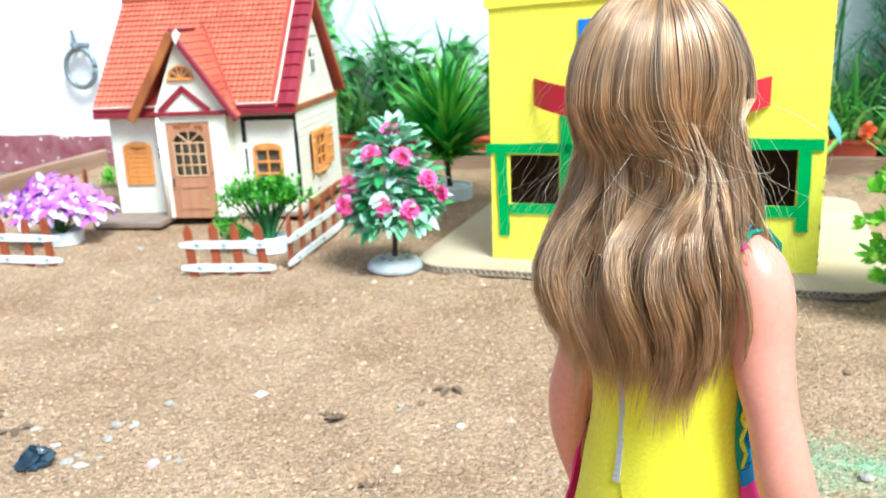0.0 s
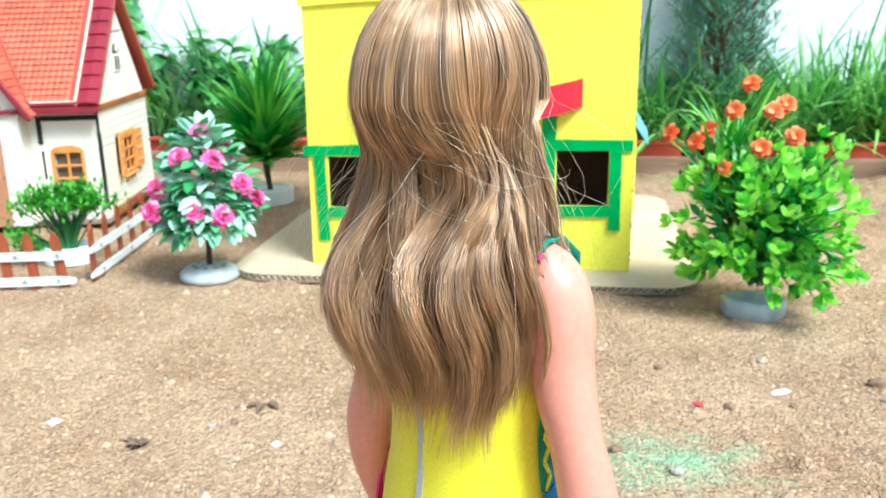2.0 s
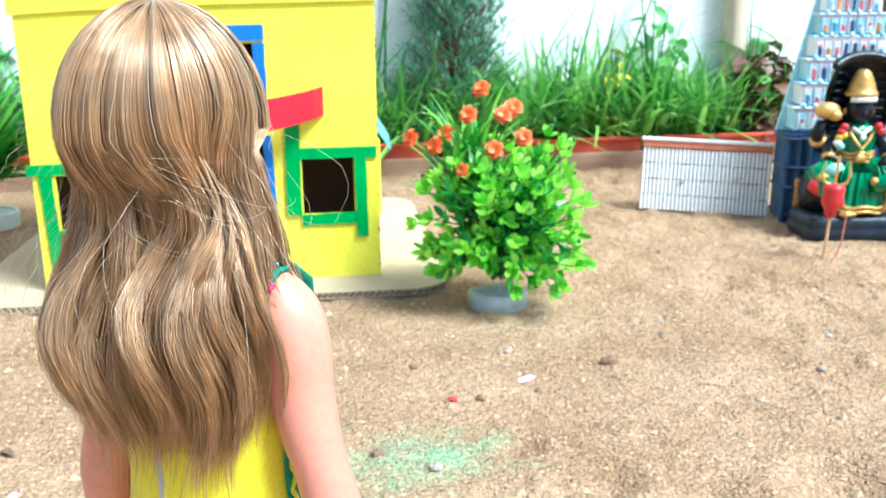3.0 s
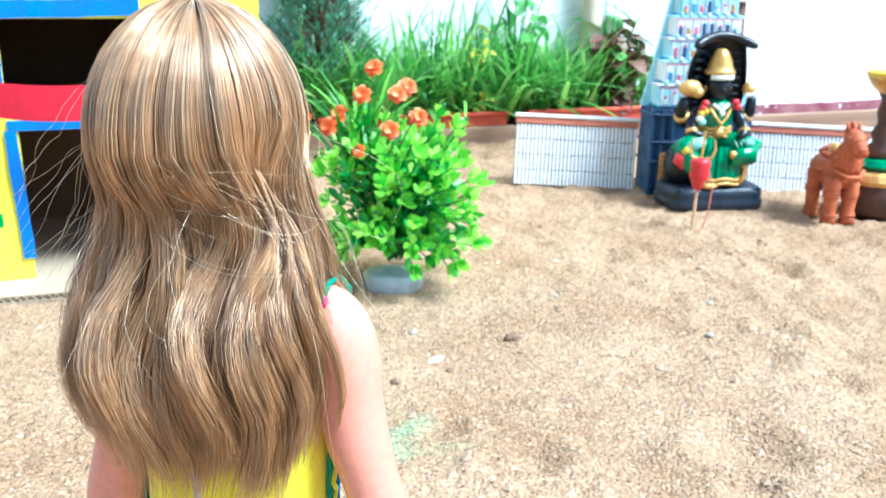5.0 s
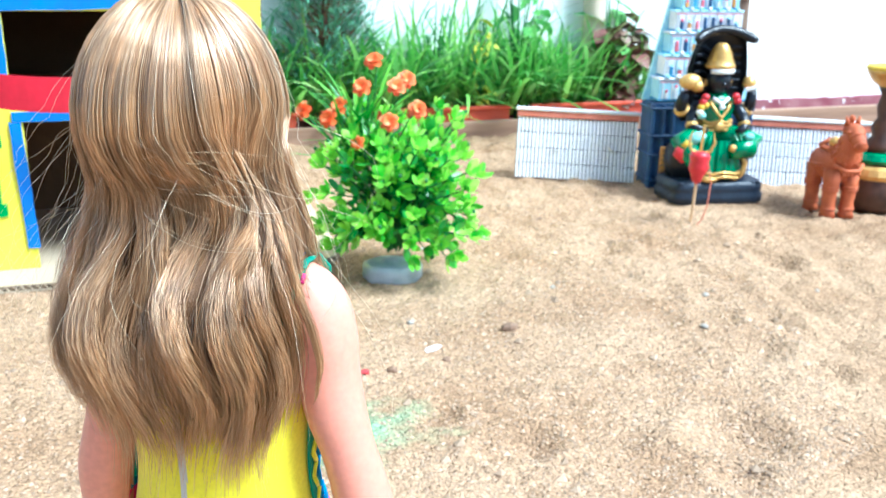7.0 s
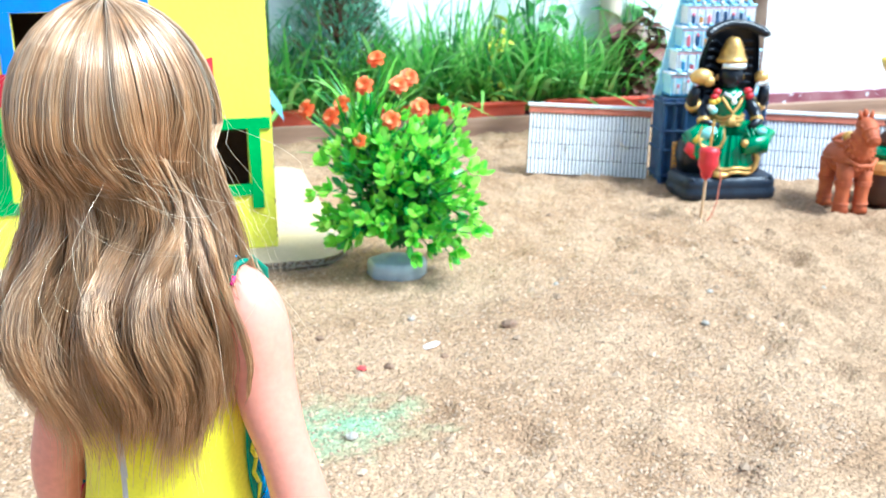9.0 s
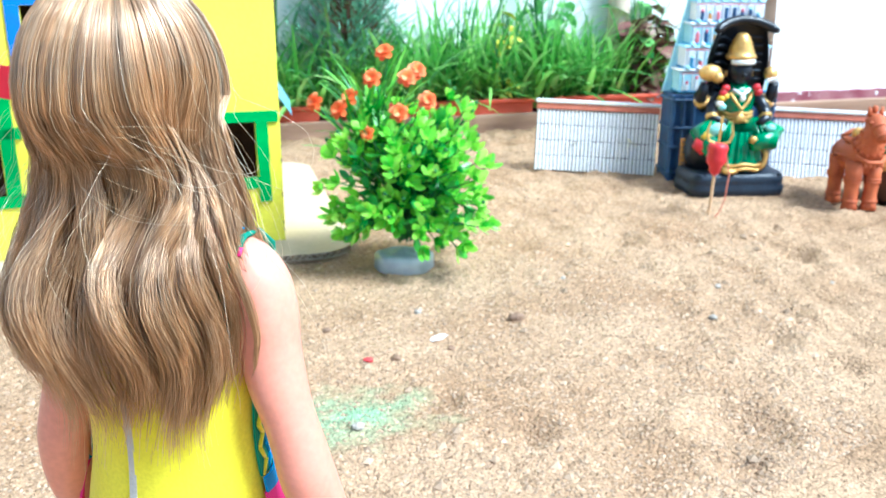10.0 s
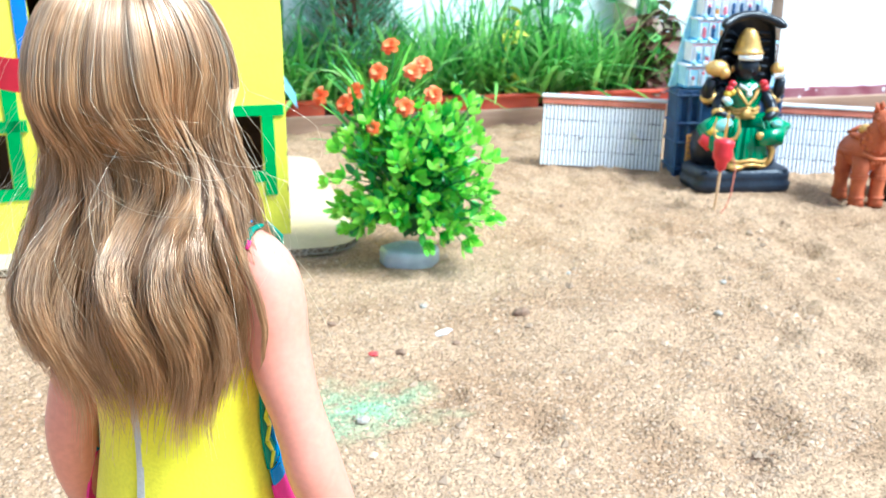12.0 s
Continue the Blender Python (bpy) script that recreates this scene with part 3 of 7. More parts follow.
CW, CD, CE = 0.284, 0.235, 0.150
COTTAGE = Matrix.Translation((-0.4855, 1.336, 0.008)) @ Matrix.Rotation(radians(-8.6), 4, "Z") @ Matrix.Rotation(radians(-0.9), 4, "Y")
cot = thing("toy_cottage", COTTAGE, "cream plastic toy cottage with an orange-red tiled roof", "toy house")
WL, WR = (0.021, 0.057, 0.05, 0.10), (0.222, 0.258, 0.041, 0.093)
part("front_wall", Geo().panel(0.088, CE, [WL], 0, 0.004), [m_cream], cot)
part("front_wall", Geo().panel(CW - 0.192, CE, [WR], 0, 0.004, x0=0.192), [m_cream], cot)
part("back_wall", Geo().panel(CW - 0.008, CE, [], CD - 0.004, CD, x0=0.004), [m_cream], cot)
turn = Matrix.Translation((CW, 0.004, 0)) @ Matrix.Rotation(radians(90), 4, "Z")
SW = (0.062, 0.155, 0.05, 0.104)
part("side_wall", Geo().panel(CD - 0.004, CE, [SW], 0, 0.004, at=turn), [m_cream], cot)
part("side_wall", Geo().panel(CD - 0.004, CE, [], -0.004, 0, at=Matrix.Translation((0, 0.004, 0)) @ Matrix.Rotation(radians(90), 4, "Z")), [m_cream], cot)
part("inner_wall", Geo().box((CW / 2, 0.05, 0.09), (CW - 0.01, 0.003, 0.17), 0.0003), [m_inside], cot, "dim plain inner partition")
# clapboards on the side
for i in range(14):
    z = 0.006 + 0.0102 * i
    for y0, y1 in ([(0.005, CD - 0.001)] if not (SW[2] - 0.012 < z < SW[3] + 0.004) else [(0.005, SW[0] - 0.004), (SW[1] + 0.012, CD - 0.001)]):
        part("clapboard", Geo().add([(CW + 0.0003, y0, z), (CW + 0.0003, y1, z), (CW + 0.0011, y1, z + 0.0005), (CW + 0.0011, y0, z + 0.0005), (CW + 0.0006, y0, z + 0.0098), (CW + 0.0006, y1, z + 0.0098)], [(0, 1, 2, 3), (3, 2, 5, 4), (0, 3, 4), (1, 5, 2)]), [m_cream], cot)
# gable walls
RZ, RY = 0.312, 0.117
for x in (0.001, CW - 0.005):
    g = Geo().slab([(0.0, CE), (CD, CE), (RY, RZ - 0.012)], x, x + 0.004, at=Matrix(((0, 1, 0, 0), (1, 0, 0, 0), (0, 0, 1, 0), (0, 0, 0, 1))))
    part("gable_wall", g, [m_cream], cot)
part("eave_band", Geo().box((CW + 0.0018, CD / 2, CE + 0.001), (0.0042, CD, 0.0085), 0.0008), [m_barge], cot, "dark brown chipped band")
part("gable_groove", Geo().box((CW - 0.0006, RY, 0.249), (0.002, 0.06, 0.0007), 0.0001), [m_dark], cot)


def gable_window():
    w = part("gable_window", Geo().box((CW - 0.0002, 0.112, 0.205), (0.0022, 0.03, 0.024), 0.0004), [m_cream], cot, "tiny arched attic window")
    for y in (0.1055, 0.1185):
        part("pane", Geo().box((CW + 0.0008, y, 0.2045), (0.0012, 0.0085, 0.019), 0.0002), [m_inside], w)
    arc = [(0.112 + 0.0125 * math.cos(radians(a)), 0.2185 + 0.0135 * math.sin(radians(a))) for a in range(0, 181, 20)]
    part("fanlight", Geo().slab(arc, CW - 0.001, CW + 0.0012, at=Matrix(((0, 1, 0, 0), (1, 0, 0, 0), (0, 0, 1, 0), (0, 0, 0, 1)))), [m_inside], w)
    for a in (55, 90, 125):
        part("glazing_bar", Geo().tube([(CW + 0.0015, 0.112, 0.2185), (CW + 0.0015, 0.112 + 0.0135 * math.cos(radians(a)), 0.2185 + 0.0145 * math.sin(radians(a)))], 0.0007, 5), [m_cream], w)


gable_window()

# roof slopes
EY, EZ = -0.022, 0.158
run = Vector((0, RY - EY, RZ - EZ))
SL = run.length
slope = Matrix.Translation((0, EY, EZ)) @ Matrix.Rotation(math.atan2(run.z, run.y), 4, "X")
RX0, RX1 = -0.012, 0.264
part("roof_deck", Geo().box(((RX0 + CW + 0.012) / 2, SL / 2, -0.003), (CW + 0.012 - RX0, SL, 0.004), 0.0008, at=slope), [m_under], cot)
back = Matrix.Translation((0, CD + 0.022, EZ)) @ Matrix.Rotation(math.atan2(RZ - EZ, -(CD + 0.022 - RY)), 4, "X")
part("roof_back", Geo().box(((RX0 + CW + 0.012) / 2, Vector((0, CD + 0.022 - RY, RZ - EZ)).length / 2, 0.003), (CW + 0.012 - RX0, Vector((0, CD + 0.022 - RY, RZ - EZ)).length, 0.004), 0.0008, at=back), [m_under], cot)
part("ridge_cap", Geo().tube([(RX0, RY, RZ + 0.001), (CW + 0.012, RY, RZ + 0.001)], 0.005, 10), [m_tile_far], cot, smooth=True)
part("eave_fascia", Geo().box(((RX0 + CW + 0.01) / 2, EY + 0.002, EZ - 0.0065), (CW + 0.01 - RX0, 0.006, 0.009), 0.001), [m_crimson], cot, "crimson fascia under the tiles")
part("tile_edge", Geo().box(((RX0 + RX1) / 2, 0.0048, 0.0015), (RX1 - RX0, 0.0022, 0.0036), 0.0008, at=slope), [m_cream], cot, "pale lower edge of the tiled panel")
part("tile_edge", Geo().box((RX1 + 0.0015, SL / 2 + 0.0022, 0.002), (0.0022, SL - 0.0045, 0.005), 0.0008, at=slope), [m_cream], cot, "pale side edge of the tiled panel")
part("eave_strip", Geo().box(((RX0 + RX1) / 2, 0.0018, 0.0002), (RX1 - RX0, 0.0036, 0.0034), 0.0008, at=slope), [m_crimson], cot, "crimson strip below the tiles")
# wide crimson verge tiles at the gable end
for i in range(9):
    a0 = SL * i / 9
    g = Geo()
    ringset = []
    for u, zz in ((0.0, 0.0046), (0.85, 0.0030), (1.0, 0.0018)):
        y = a0 + SL / 9 * u * 1.02
        ringset.append([(RX1 + 0.004, y, -0.001), (RX1 + 0.006, y, zz), (RX1 + 0.018, y, zz + 0.0014), (CW + 0.009, y, zz), (CW + 0.012, y, -0.004)])
    g.loft(ringset, at=slope)
    part("verge_tile", g, [m_crimson], cot, smooth=False)
part("rear_bargeboard", Geo().box((CW + 0.006, Vector((0, CD + 0.022 - RY, RZ - EZ)).length / 2, 0.000), (0.012, Vector((0, CD + 0.022 - RY, RZ - EZ)).length, 0.009), 0.001, at=back), [m_barge], cot, "brown bargeboard")

# porch with its own gable
PX0, PX1, PY = 0.088, 0.192, -0.028
PA = (0.132, 0.256)
part("porch_wall", Geo().panel(PX1 - PX0, 0.15, [(0.1005, 0.1665, 0.0, 0.1395)], PY, PY + 0.004, x0=PX0), [m_cream], cot)
part("porch_gable", Geo().slab([(PX0 - 0.004, 0.15), (PX1 + 0.004, 0.15), (PA[0] + 0.004, PA[1] - 0.006), (PA[0] - 0.004, PA[1] - 0.006)], PY, PY + 0.004), [m_cream], cot)
for x in (PX0, PX1 - 0.004):
    part("porch_side", Geo().box((x + 0.002, PY / 2 + 0.003, 0.075), (0.004, -PY - 0.004, 0.15), 0.0004), [m_cream], cot)
part("corner_post", Geo().tube([(PX0 + 0.003, PY - 0.002, 0), (PX0 + 0.003, PY - 0.002, 0.15)], 0.0035, 8), [m_cream], cot, smooth=True)
part("lintel", Geo().box(((PX0 + PX1) / 2 + 0.0, PY - 0.003, 0.1525), (PX1 - PX0 + 0.012, 0.008, 0.0055), 0.001), [m_crimson], cot, "chipped dark red lintel")
for a, b in (((0.0965, 0.1565), (0.1325, 0.1875)), ((0.1685, 0.1565), (0.1325, 0.1875))):
    d = Vector((b[0] - a[0], 0, b[1] - a[1]))
    m = Matrix.Translation((a[0], PY - 0.0015, a[1])) @ Matrix.Rotation(-math.atan2(d.z, d.x), 4, "Y")
    part("red_chevron", Geo().box((d.length / 2, 0, 0), (d.length + 0.004, 0.003, 0.008), 0.0005, at=m), [m_crimson], cot, "red painted trim")


def barge(a, b, material, w=0.011):
    d = Vector((b[0] - a[0], 0, b[1] - a[1]))
    m = Matrix.Translation((a[0], PY - 0.012, a[1])) @ Matrix.Rotation(-math.atan2(d.z, d.x), 4, "Y")
    part("bargeboard", Geo().box((d.length / 2, 0, 0), (d.length, 0.006, w), 0.0012, at=m), [material], cot, "brown bargeboard" if material is m_barge else "dark red bargeboard")


barge((0.056, 0.146), (0.131, 0.264), m_barge, 0.013)
barge((0.213, 0.142), (0.131, 0.264), m_crimson, 0.008)
# porch roof slopes run back into the main roof
for x_e, z_e, sgn in ((0.056, 0.150, -1), (0.213, 0.146, 1)):
    y_r = EY + (0.266 - EZ) / (run.z / run.y) + 0.01
    y_e = EY + 0.012
    a, b = Vector((x_e, PY - 0.012, z_e)), Vector((0.131, PY - 0.012, 0.268))
    c, d = Vector((0.131, y_r, 0.268)), Vector((x_e + 0.0 * sgn, y_e, z_e))
    up = (b - a).cross(Vector((0, 1, 0))).normalized()
    up = up if up.z > 0 else -up
    g = Geo().add([a, b, c, d, a - up * 0.004, b - up * 0.004, c - up * 0.004, d - up * 0.004], [(0, 1, 2, 3), (7, 6, 5, 4), (0, 4, 5, 1), (1, 5, 6, 2), (2, 6, 7, 3), (3, 7, 4, 0)])
    part("porch_roof", g, [m_under], cot)
    # small tiles on the porch slope, trimmed to its triangle
    g = Geo()
    d1 = (b - a)
    rows_n = 13
    for r in range(rows_n):
        t0, t1 = r / rows_n, (r + 1.12) / rows_n
        y_end = y_e + (y_r - y_e) * t0
        y = PY - 0.010
        while y + 0.006 < y_end:
            p, q = a + d1 * t0, a + d1 * min(t1, 1)
            off = up * 0.0022
            g.add([(p.x, y, p.z) + off * 0 if 0 else tuple(Vector((p.x, y, p.z)) + up * 0.0024), tuple(Vector((p.x, y + 0.0062, p.z)) + up * 0.0024), tuple(Vector((q.x, y + 0.0062, q.z)) + up * 0.0008), tuple(Vector((q.x, y, q.z)) + up * 0.0008), tuple(Vector((p.x, y, p.z))), tuple(Vector((p.x, y + 0.0062, p.z)))], [(0, 1, 2, 3), (4, 5, 1, 0), (4, 0, 3), (5, 2, 1)])
            y += 0.0069
    ob = part("porch_tiles", g, [m_tile_far], cot, "small orange-red tiles")
part("porch_ridge", Geo().box((0.131, -0.002, 0.2685), (0.012, 0.07, 0.004), 0.001), [m_crimson], cot)
part("torn_sticker", Geo().slab([(0.134, 0.262), (0.141, 0.27), (0.147, 0.262), (0.138, 0.248)], PY - 0.0165, PY - 0.0155), [m_cream], cot, "torn white paper scrap")


def glazed_door():
    d = part("door", Geo().panel(0.0655, 0.138, [(0.110, 0.1575, 0.062, 0.126)], PY - 0.001, PY + 0.003, x0=0.1008), [m_door], cot, "brown toy door with an arched glazed panel")
    part("pane", Geo().box((0.1337, PY + 0.0105, 0.094), (0.05, 0.001, 0.066), 0.0002), [m_inside], d)
    for x in (0.110, 0.1218, 0.1337, 0.1456, 0.1575):
        part("glazing_bar", Geo().box((x, PY - 0.0005, 0.087), (0.0022, 0.003, 0.05), 0.0004), [m_mullion], d)
    for z in (0.0625, 0.078, 0.094, 0.110):
        part("glazing_bar", Geo().box((0.1337, PY - 0.0008, z), (0.0475, 0.003, 0.002), 0.0004), [m_mullion], d)
    outer = [(0.1337 + 0.0245 * math.cos(radians(a)), 0.108 + 0.020 * math.sin(radians(a))) for a in range(0, 181, 12)]
    spand = [(0.1082, 0.108)] + outer[::-1] + [(0.1592, 0.108), (0.1592, 0.1275), (0.1082, 0.1275)]
    part("spandrel", Geo().slab(spand, PY - 0.0016, PY + 0.001), [m_door], d)
    for a in (45, 90, 135):
        part("glazing_bar", Geo().tube([(0.1337, PY - 0.001, 0.110), (0.1337 + 0.023 * math.cos(radians(a)), PY - 0.001, 0.110 + 0.019 * math.sin(radians(a)))], 0.0011, 5), [m_mullion], d)
    g = Geo().panel(0.048, 0.036, [(0.1138, 0.1538, 0.017, 0.045)], PY - 0.0022, PY - 0.001, x0=0.1098, z0=0.013)
    part("lower_moulding", g, [m_door], d)
    part("handle", Geo().tube([(0.1055, PY - 0.001, 0.058), (0.1055, PY - 0.005, 0.058), (0.1055, PY - 0.005, 0.048)], 0.0012, 6), [m_dark], d, "small dark handle")
    part("hinge", Geo().box((0.1648, PY - 0.0018, 0.066), (0.002, 0.002, 0.003), 0.0004), [m_dark], d)
    for x, z, w in ((0.118, 0.1335, 0.012), (0.1315, 0.1355, 0.018), (0.15, 0.1325, 0.013), (0.155, 0.129, 0.004)):
        part("chipped_paint", Geo().slab([(x - w / 2, z + 0.003), (x - w * 0.3, z - 0.003), (x, z - 0.0005), (x + w * 0.3, z - 0.0035), (x + w / 2, z + 0.003)], PY - 0.0022, PY - 0.0012), [m_barge], d, "dark chipped paint")


glazed_door()


def fan_window():
    """Half-round attic window of the porch."""
    cx, z0, r = 0.1325, 0.2015, 0.0165
    arc = [(cx + r * math.cos(radians(a)), z0 + r * 0.95 * math.sin(radians(a))) for a in range(0, 181, 12)]
    w = part("fan_window", Geo().slab(arc, PY - 0.0012, PY + 0.001), [m_inside], cot, "half-round orange attic window")
    outer = [(cx + (r + 0.0012) * math.cos(radians(a)), PY - 0.0016, z0 + (r + 0.0012) * 0.95 * math.sin(radians(a))) for a in range(0, 181, 12)]
    part("window_frame", Geo().tube(outer, 0.0019, 6), [m_shutter], w)
    part("sill", Geo().box((cx, PY - 0.002, z0 - 0.001), (0.040, 0.005, 0.0036), 0.0008), [m_shutter], w)
    for a in (40, 75, 105, 140):
        part("glazing_bar", Geo().tube([(cx, PY - 0.0016, z0), (cx + r * math.cos(radians(a)), PY - 0.0016, z0 + r * 0.95 * math.sin(radians(a)))], 0.0011, 5), [m_shutter], w)


fan_window()
for x_e, z_e in ((0.061, 0.162), (0.205, 0.162)):
    part("valley_strip", Geo().tube([(x_e, EY, z_e), (0.131, EY + (0.268 - EZ) / (run.z / run.y), 0.273)], 0.0024, 6), [m_under], cot, "crimson valley strip")


def toy_window(o, y, closed, at=None, cols=2, rows_n=3):
    x0, x1, z0, z1 = o
    at = at or Matrix()
    w = part("window", Geo().panel(x1 - x0 + 0.008, z1 - z0 + 0.006, [o], y - 0.003, y + 0.001, x0=x0 - 0.004, z0=z0 - 0.004, at=at), [m_shutter], cot, "closed orange louvred shutters" if closed else "orange toy window frame")
    cx = (x0 + x1) / 2
    hw = (x1 - x0) / 2 + 0.004
    arc = [(cx + hw * math.cos(radians(a)), z1 + 0.002 + 0.008 * math.sin(radians(a))) for a in range(0, 181, 15)]
    part("window_head", Geo().slab(arc, y - 0.0034, y + 0.001, at=at), [m_shutter], w)
    part("pane", Geo().box((cx, y + 0.004, (z0 + z1) / 2), (x1 - x0, 0.001, z1 - z0), 0.0002, at=at), [m_inside], w)
    if closed:
        for i in range(7):
            z = z0 + (z1 - z0) * (i + 0.5) / 7
            part("slat", Geo().box((cx, y - 0.001, z), (x1 - x0 - 0.0006, 0.003, (z1 - z0) / 7 - 0.0006), 0.0006, at=at), [m_shutter], w)
        part("broken_top", Geo().slab([(x0 + 0.001, z1 + 0.004), (cx, z1 - 0.002), (x1 - 0.002, z1 + 0.003), (cx, z1 + 0.002)], y - 0.0038, y - 0.0032, at=at), [m_barge], w, "dark chipped edge")
    else:
        for i in range(1, cols):
            part("glazing_bar", Geo().box((x0 + (x1 - x0) * i / cols, y - 0.001, (z0 + z1) / 2), (0.003, 0.003, z1 - z0), 0.0006, at=at), [m_shutter], w)
        for i in range(1, rows_n):
            part("glazing_bar", Geo().box((cx, y - 0.0012, z0 + (z1 - z0) * i / rows_n), (x1 - x0, 0.003, 0.003), 0.0006, at=at), [m_shutter], w)
        part("sill", Geo().box((cx, y - 0.003, z0 - 0.006), (x1 - x0 + 0.012, 0.006, 0.003), 0.0008, at=at), [m_shutter], w)
    return w


toy_window(WL, 0.0, True)
toy_window(WR, 0.0, False)
sw = toy_window((SW[0] + 0.028, SW[1] - 0.022, SW[2], SW[3] - 0.006), 0.0, False, Matrix.Translation((CW + 0.002, 0.0, 0)) @ Matrix.Rotation(radians(90), 4, "Z"))
for y, t in ((SW[0] + 0.008, 12), (SW[1] + 0.002, -8)):
    m = Matrix.Translation((CW + 0.005, y, 0.076)) @ Matrix.Rotation(radians(t), 4, "Z")
    part("shutter", Geo().box((0, 0, 0), (0.003, 0.026, 0.058), 0.0008, at=m), [m_shutter], cot, "open orange shutter")
    for z in (-0.018, 0, 0.018):
        part("shutter_rail", Geo().box((0.002, 0, z), (0.002, 0.022, 0.002), 0.0004, at=m), [m_mullion], cot)
part("arch_head", Geo().box((CW + 0.003, 0.11, 0.105), (0.004, 0.07, 0.008), 0.002), [m_shutter], cot)
# open seams along the panels
for x, z0, z1, w in ((CW + 0.0008, 0.02, 0.118, 0.0050), (CW + 0.0004, 0.118, 0.149, 0.0036), (0.2065, 0.105, 0.142, 0.0062), (0.2075, 0.058, 0.096, 0.0026), (0.072, 0.085, 0.1, 0.0012), (0.0755, 0.06, 0.08, 0.0012)):
    part("seam", Geo().box((x, -0.0006, (z0 + z1) / 2), (w, 0.002, z1 - z0), 0.0004), [m_dark], cot, "open black seam")
part("seam", Geo().box((0.246, -0.0008, 0.1395), (0.074, 0.002, 0.0068), 0.0006), [m_dark], cot, "open black seam")
part("doorstep", Geo().box((0.040, -0.032, -0.002), (0.104, 0.066, 0.010), 0.002), [m_stone], cot, "grey-brown base slab")
part("base", Geo().box((CW / 2, CD / 2, -0.003), (CW + 0.006, CD + 0.006, 0.008), 0.0015), [m_stone], cot)
part("side_plinth", Geo().box((CW + 0.004, CD / 2, 0.004), (0.004, CD - 0.06, 0.012), 0.001), [m_barge], cot, "brown plinth strip")

# roof tiles, course by course
tw, courses = 0.0079, 20
data_tile = outward(Geo().add([(-tw / 2 + 0.0002, 0, 0.0028), (0, 0, 0.0042), (tw / 2 - 0.0002, 0, 0.0022), (tw / 2 - 0.0002, 0.0102, 0.0004), (0, 0.0102, 0.0016), (-tw / 2 + 0.0002, 0.0102, 0.0008), (-tw / 2 + 0.0002, 0, -0.0005), (tw / 2 - 0.0002, 0, -0.0005)], [(0, 1, 4, 5), (1, 2, 3, 4), (6, 7, 2, 1, 0), (6, 0, 5), (7, 3, 2)]).mesh("roof_tile", [m_tile]))
rest = Geo()
ch = (SL - 0.0055) / courses
made = 0
for r in range(courses):
    for c in range(int((RX1 - RX0) / tw)):
        x = RX0 + tw * (c + 0.5 + 0.5 * (r % 2) * 0)
        y = 0.0055 + r * ch
        p = slope @ Vector((x, y, 0))
        # tiles under the porch roof are left out
        if p.z < 0.266 and abs(p.x - 0.131) < (0.262 - p.z) / (0.262 - 0.148) * 0.078 and p.y < 0.09:
            continue
        jitter = Matrix.Translation((0, R1.uniform(-0.0003, 0.0003), R1.uniform(0, 0.0003)))
        m = slope @ Matrix.Translation((x, y, 0)) @ jitter
        if made < 300:
            piece("roof_tile", data_tile, cot, m)
            made += 1
        else:
            rest.add([v.co for v in data_tile.vertices], [tuple(q.vertices) for q in data_tile.polygons], 0, m)
tagged(part("upper_roof_tiles", rest, [m_tile_far], cot), kind="stuff")

# ---- the doll ----
m_skin = surface("skin_plastic", (0.72, 0.305, 0.215), (0.68, 0.272, 0.190), scale=14, rough=0.36, bump=0.03, fine=500, spec=0.5, through_light=0.12)
m_hair = two_tone("doll_hair", [(0.37, 0.172, 0.060), (0.44, 0.226, 0.086), (0.53, 0.295, 0.125), (0.70, 0.460, 0.250), (0.39, 0.190, 0.068)], rough=0.34, spec=0.7)
m_stray = two_tone("stray_hair", [(0.62, 0.42, 0.22), (0.82, 0.66, 0.45)], rough=0.34, spec=0.7)
for hb in (m_hair, m_stray):
    hb = hb.node_tree.nodes["Principled BSDF"]
    hb.inputs["Metallic"].default_value = 0.35
    hb.inputs["Coat Weight"].default_value = 0.9
    hb.inputs["Coat IOR"].default_value = 1.75
    hb.inputs["Coat Roughness"].default_value = 0.36


def streaked(m):
    """Whole locks a little lighter or darker than their neighbours, in streaks that run down the hair."""
    n, l = m.node_tree.nodes, m.node_tree.links
    b = n["Principled BSDF"]
    base = b.inputs["Base Color"].links[0].from_socket
    co, mp, nz, rg, mx = n.new("ShaderNodeTexCoord"), n.new("ShaderNodeMapping"), n.new("ShaderNodeTexNoise"), n.new("ShaderNodeMapRange"), n.new("ShaderNodeMix")
    mp.inputs["Scale"].default_value = (1, 1, 0.09)
    nz.inputs["Scale"].default_value, nz.inputs["Detail"].default_value = 190, 3
    l.new(co.outputs["Object"], mp.inputs["Vector"])
    l.new(mp.outputs[0], nz.inputs["Vector"])
    l.new(nz.outputs["Fac"], rg.inputs["Value"])
    rg.inputs["From Min"].default_value, rg.inputs["From Max"].default_value = 0.33, 0.67
    rg.inputs["To Min"].default_value, rg.inputs["To Max"].default_value = 0.68, 1.30
    mx.data_type, mx.blend_type = "RGBA", "MULTIPLY"
    mx.inputs["Factor"].default_value = 1.0
    l.new(base, mx.inputs["A"])
    l.new(rg.outputs[0], mx.inputs["B"])
    l.new(mx.outputs["Result"], b.inputs["Base Color"])


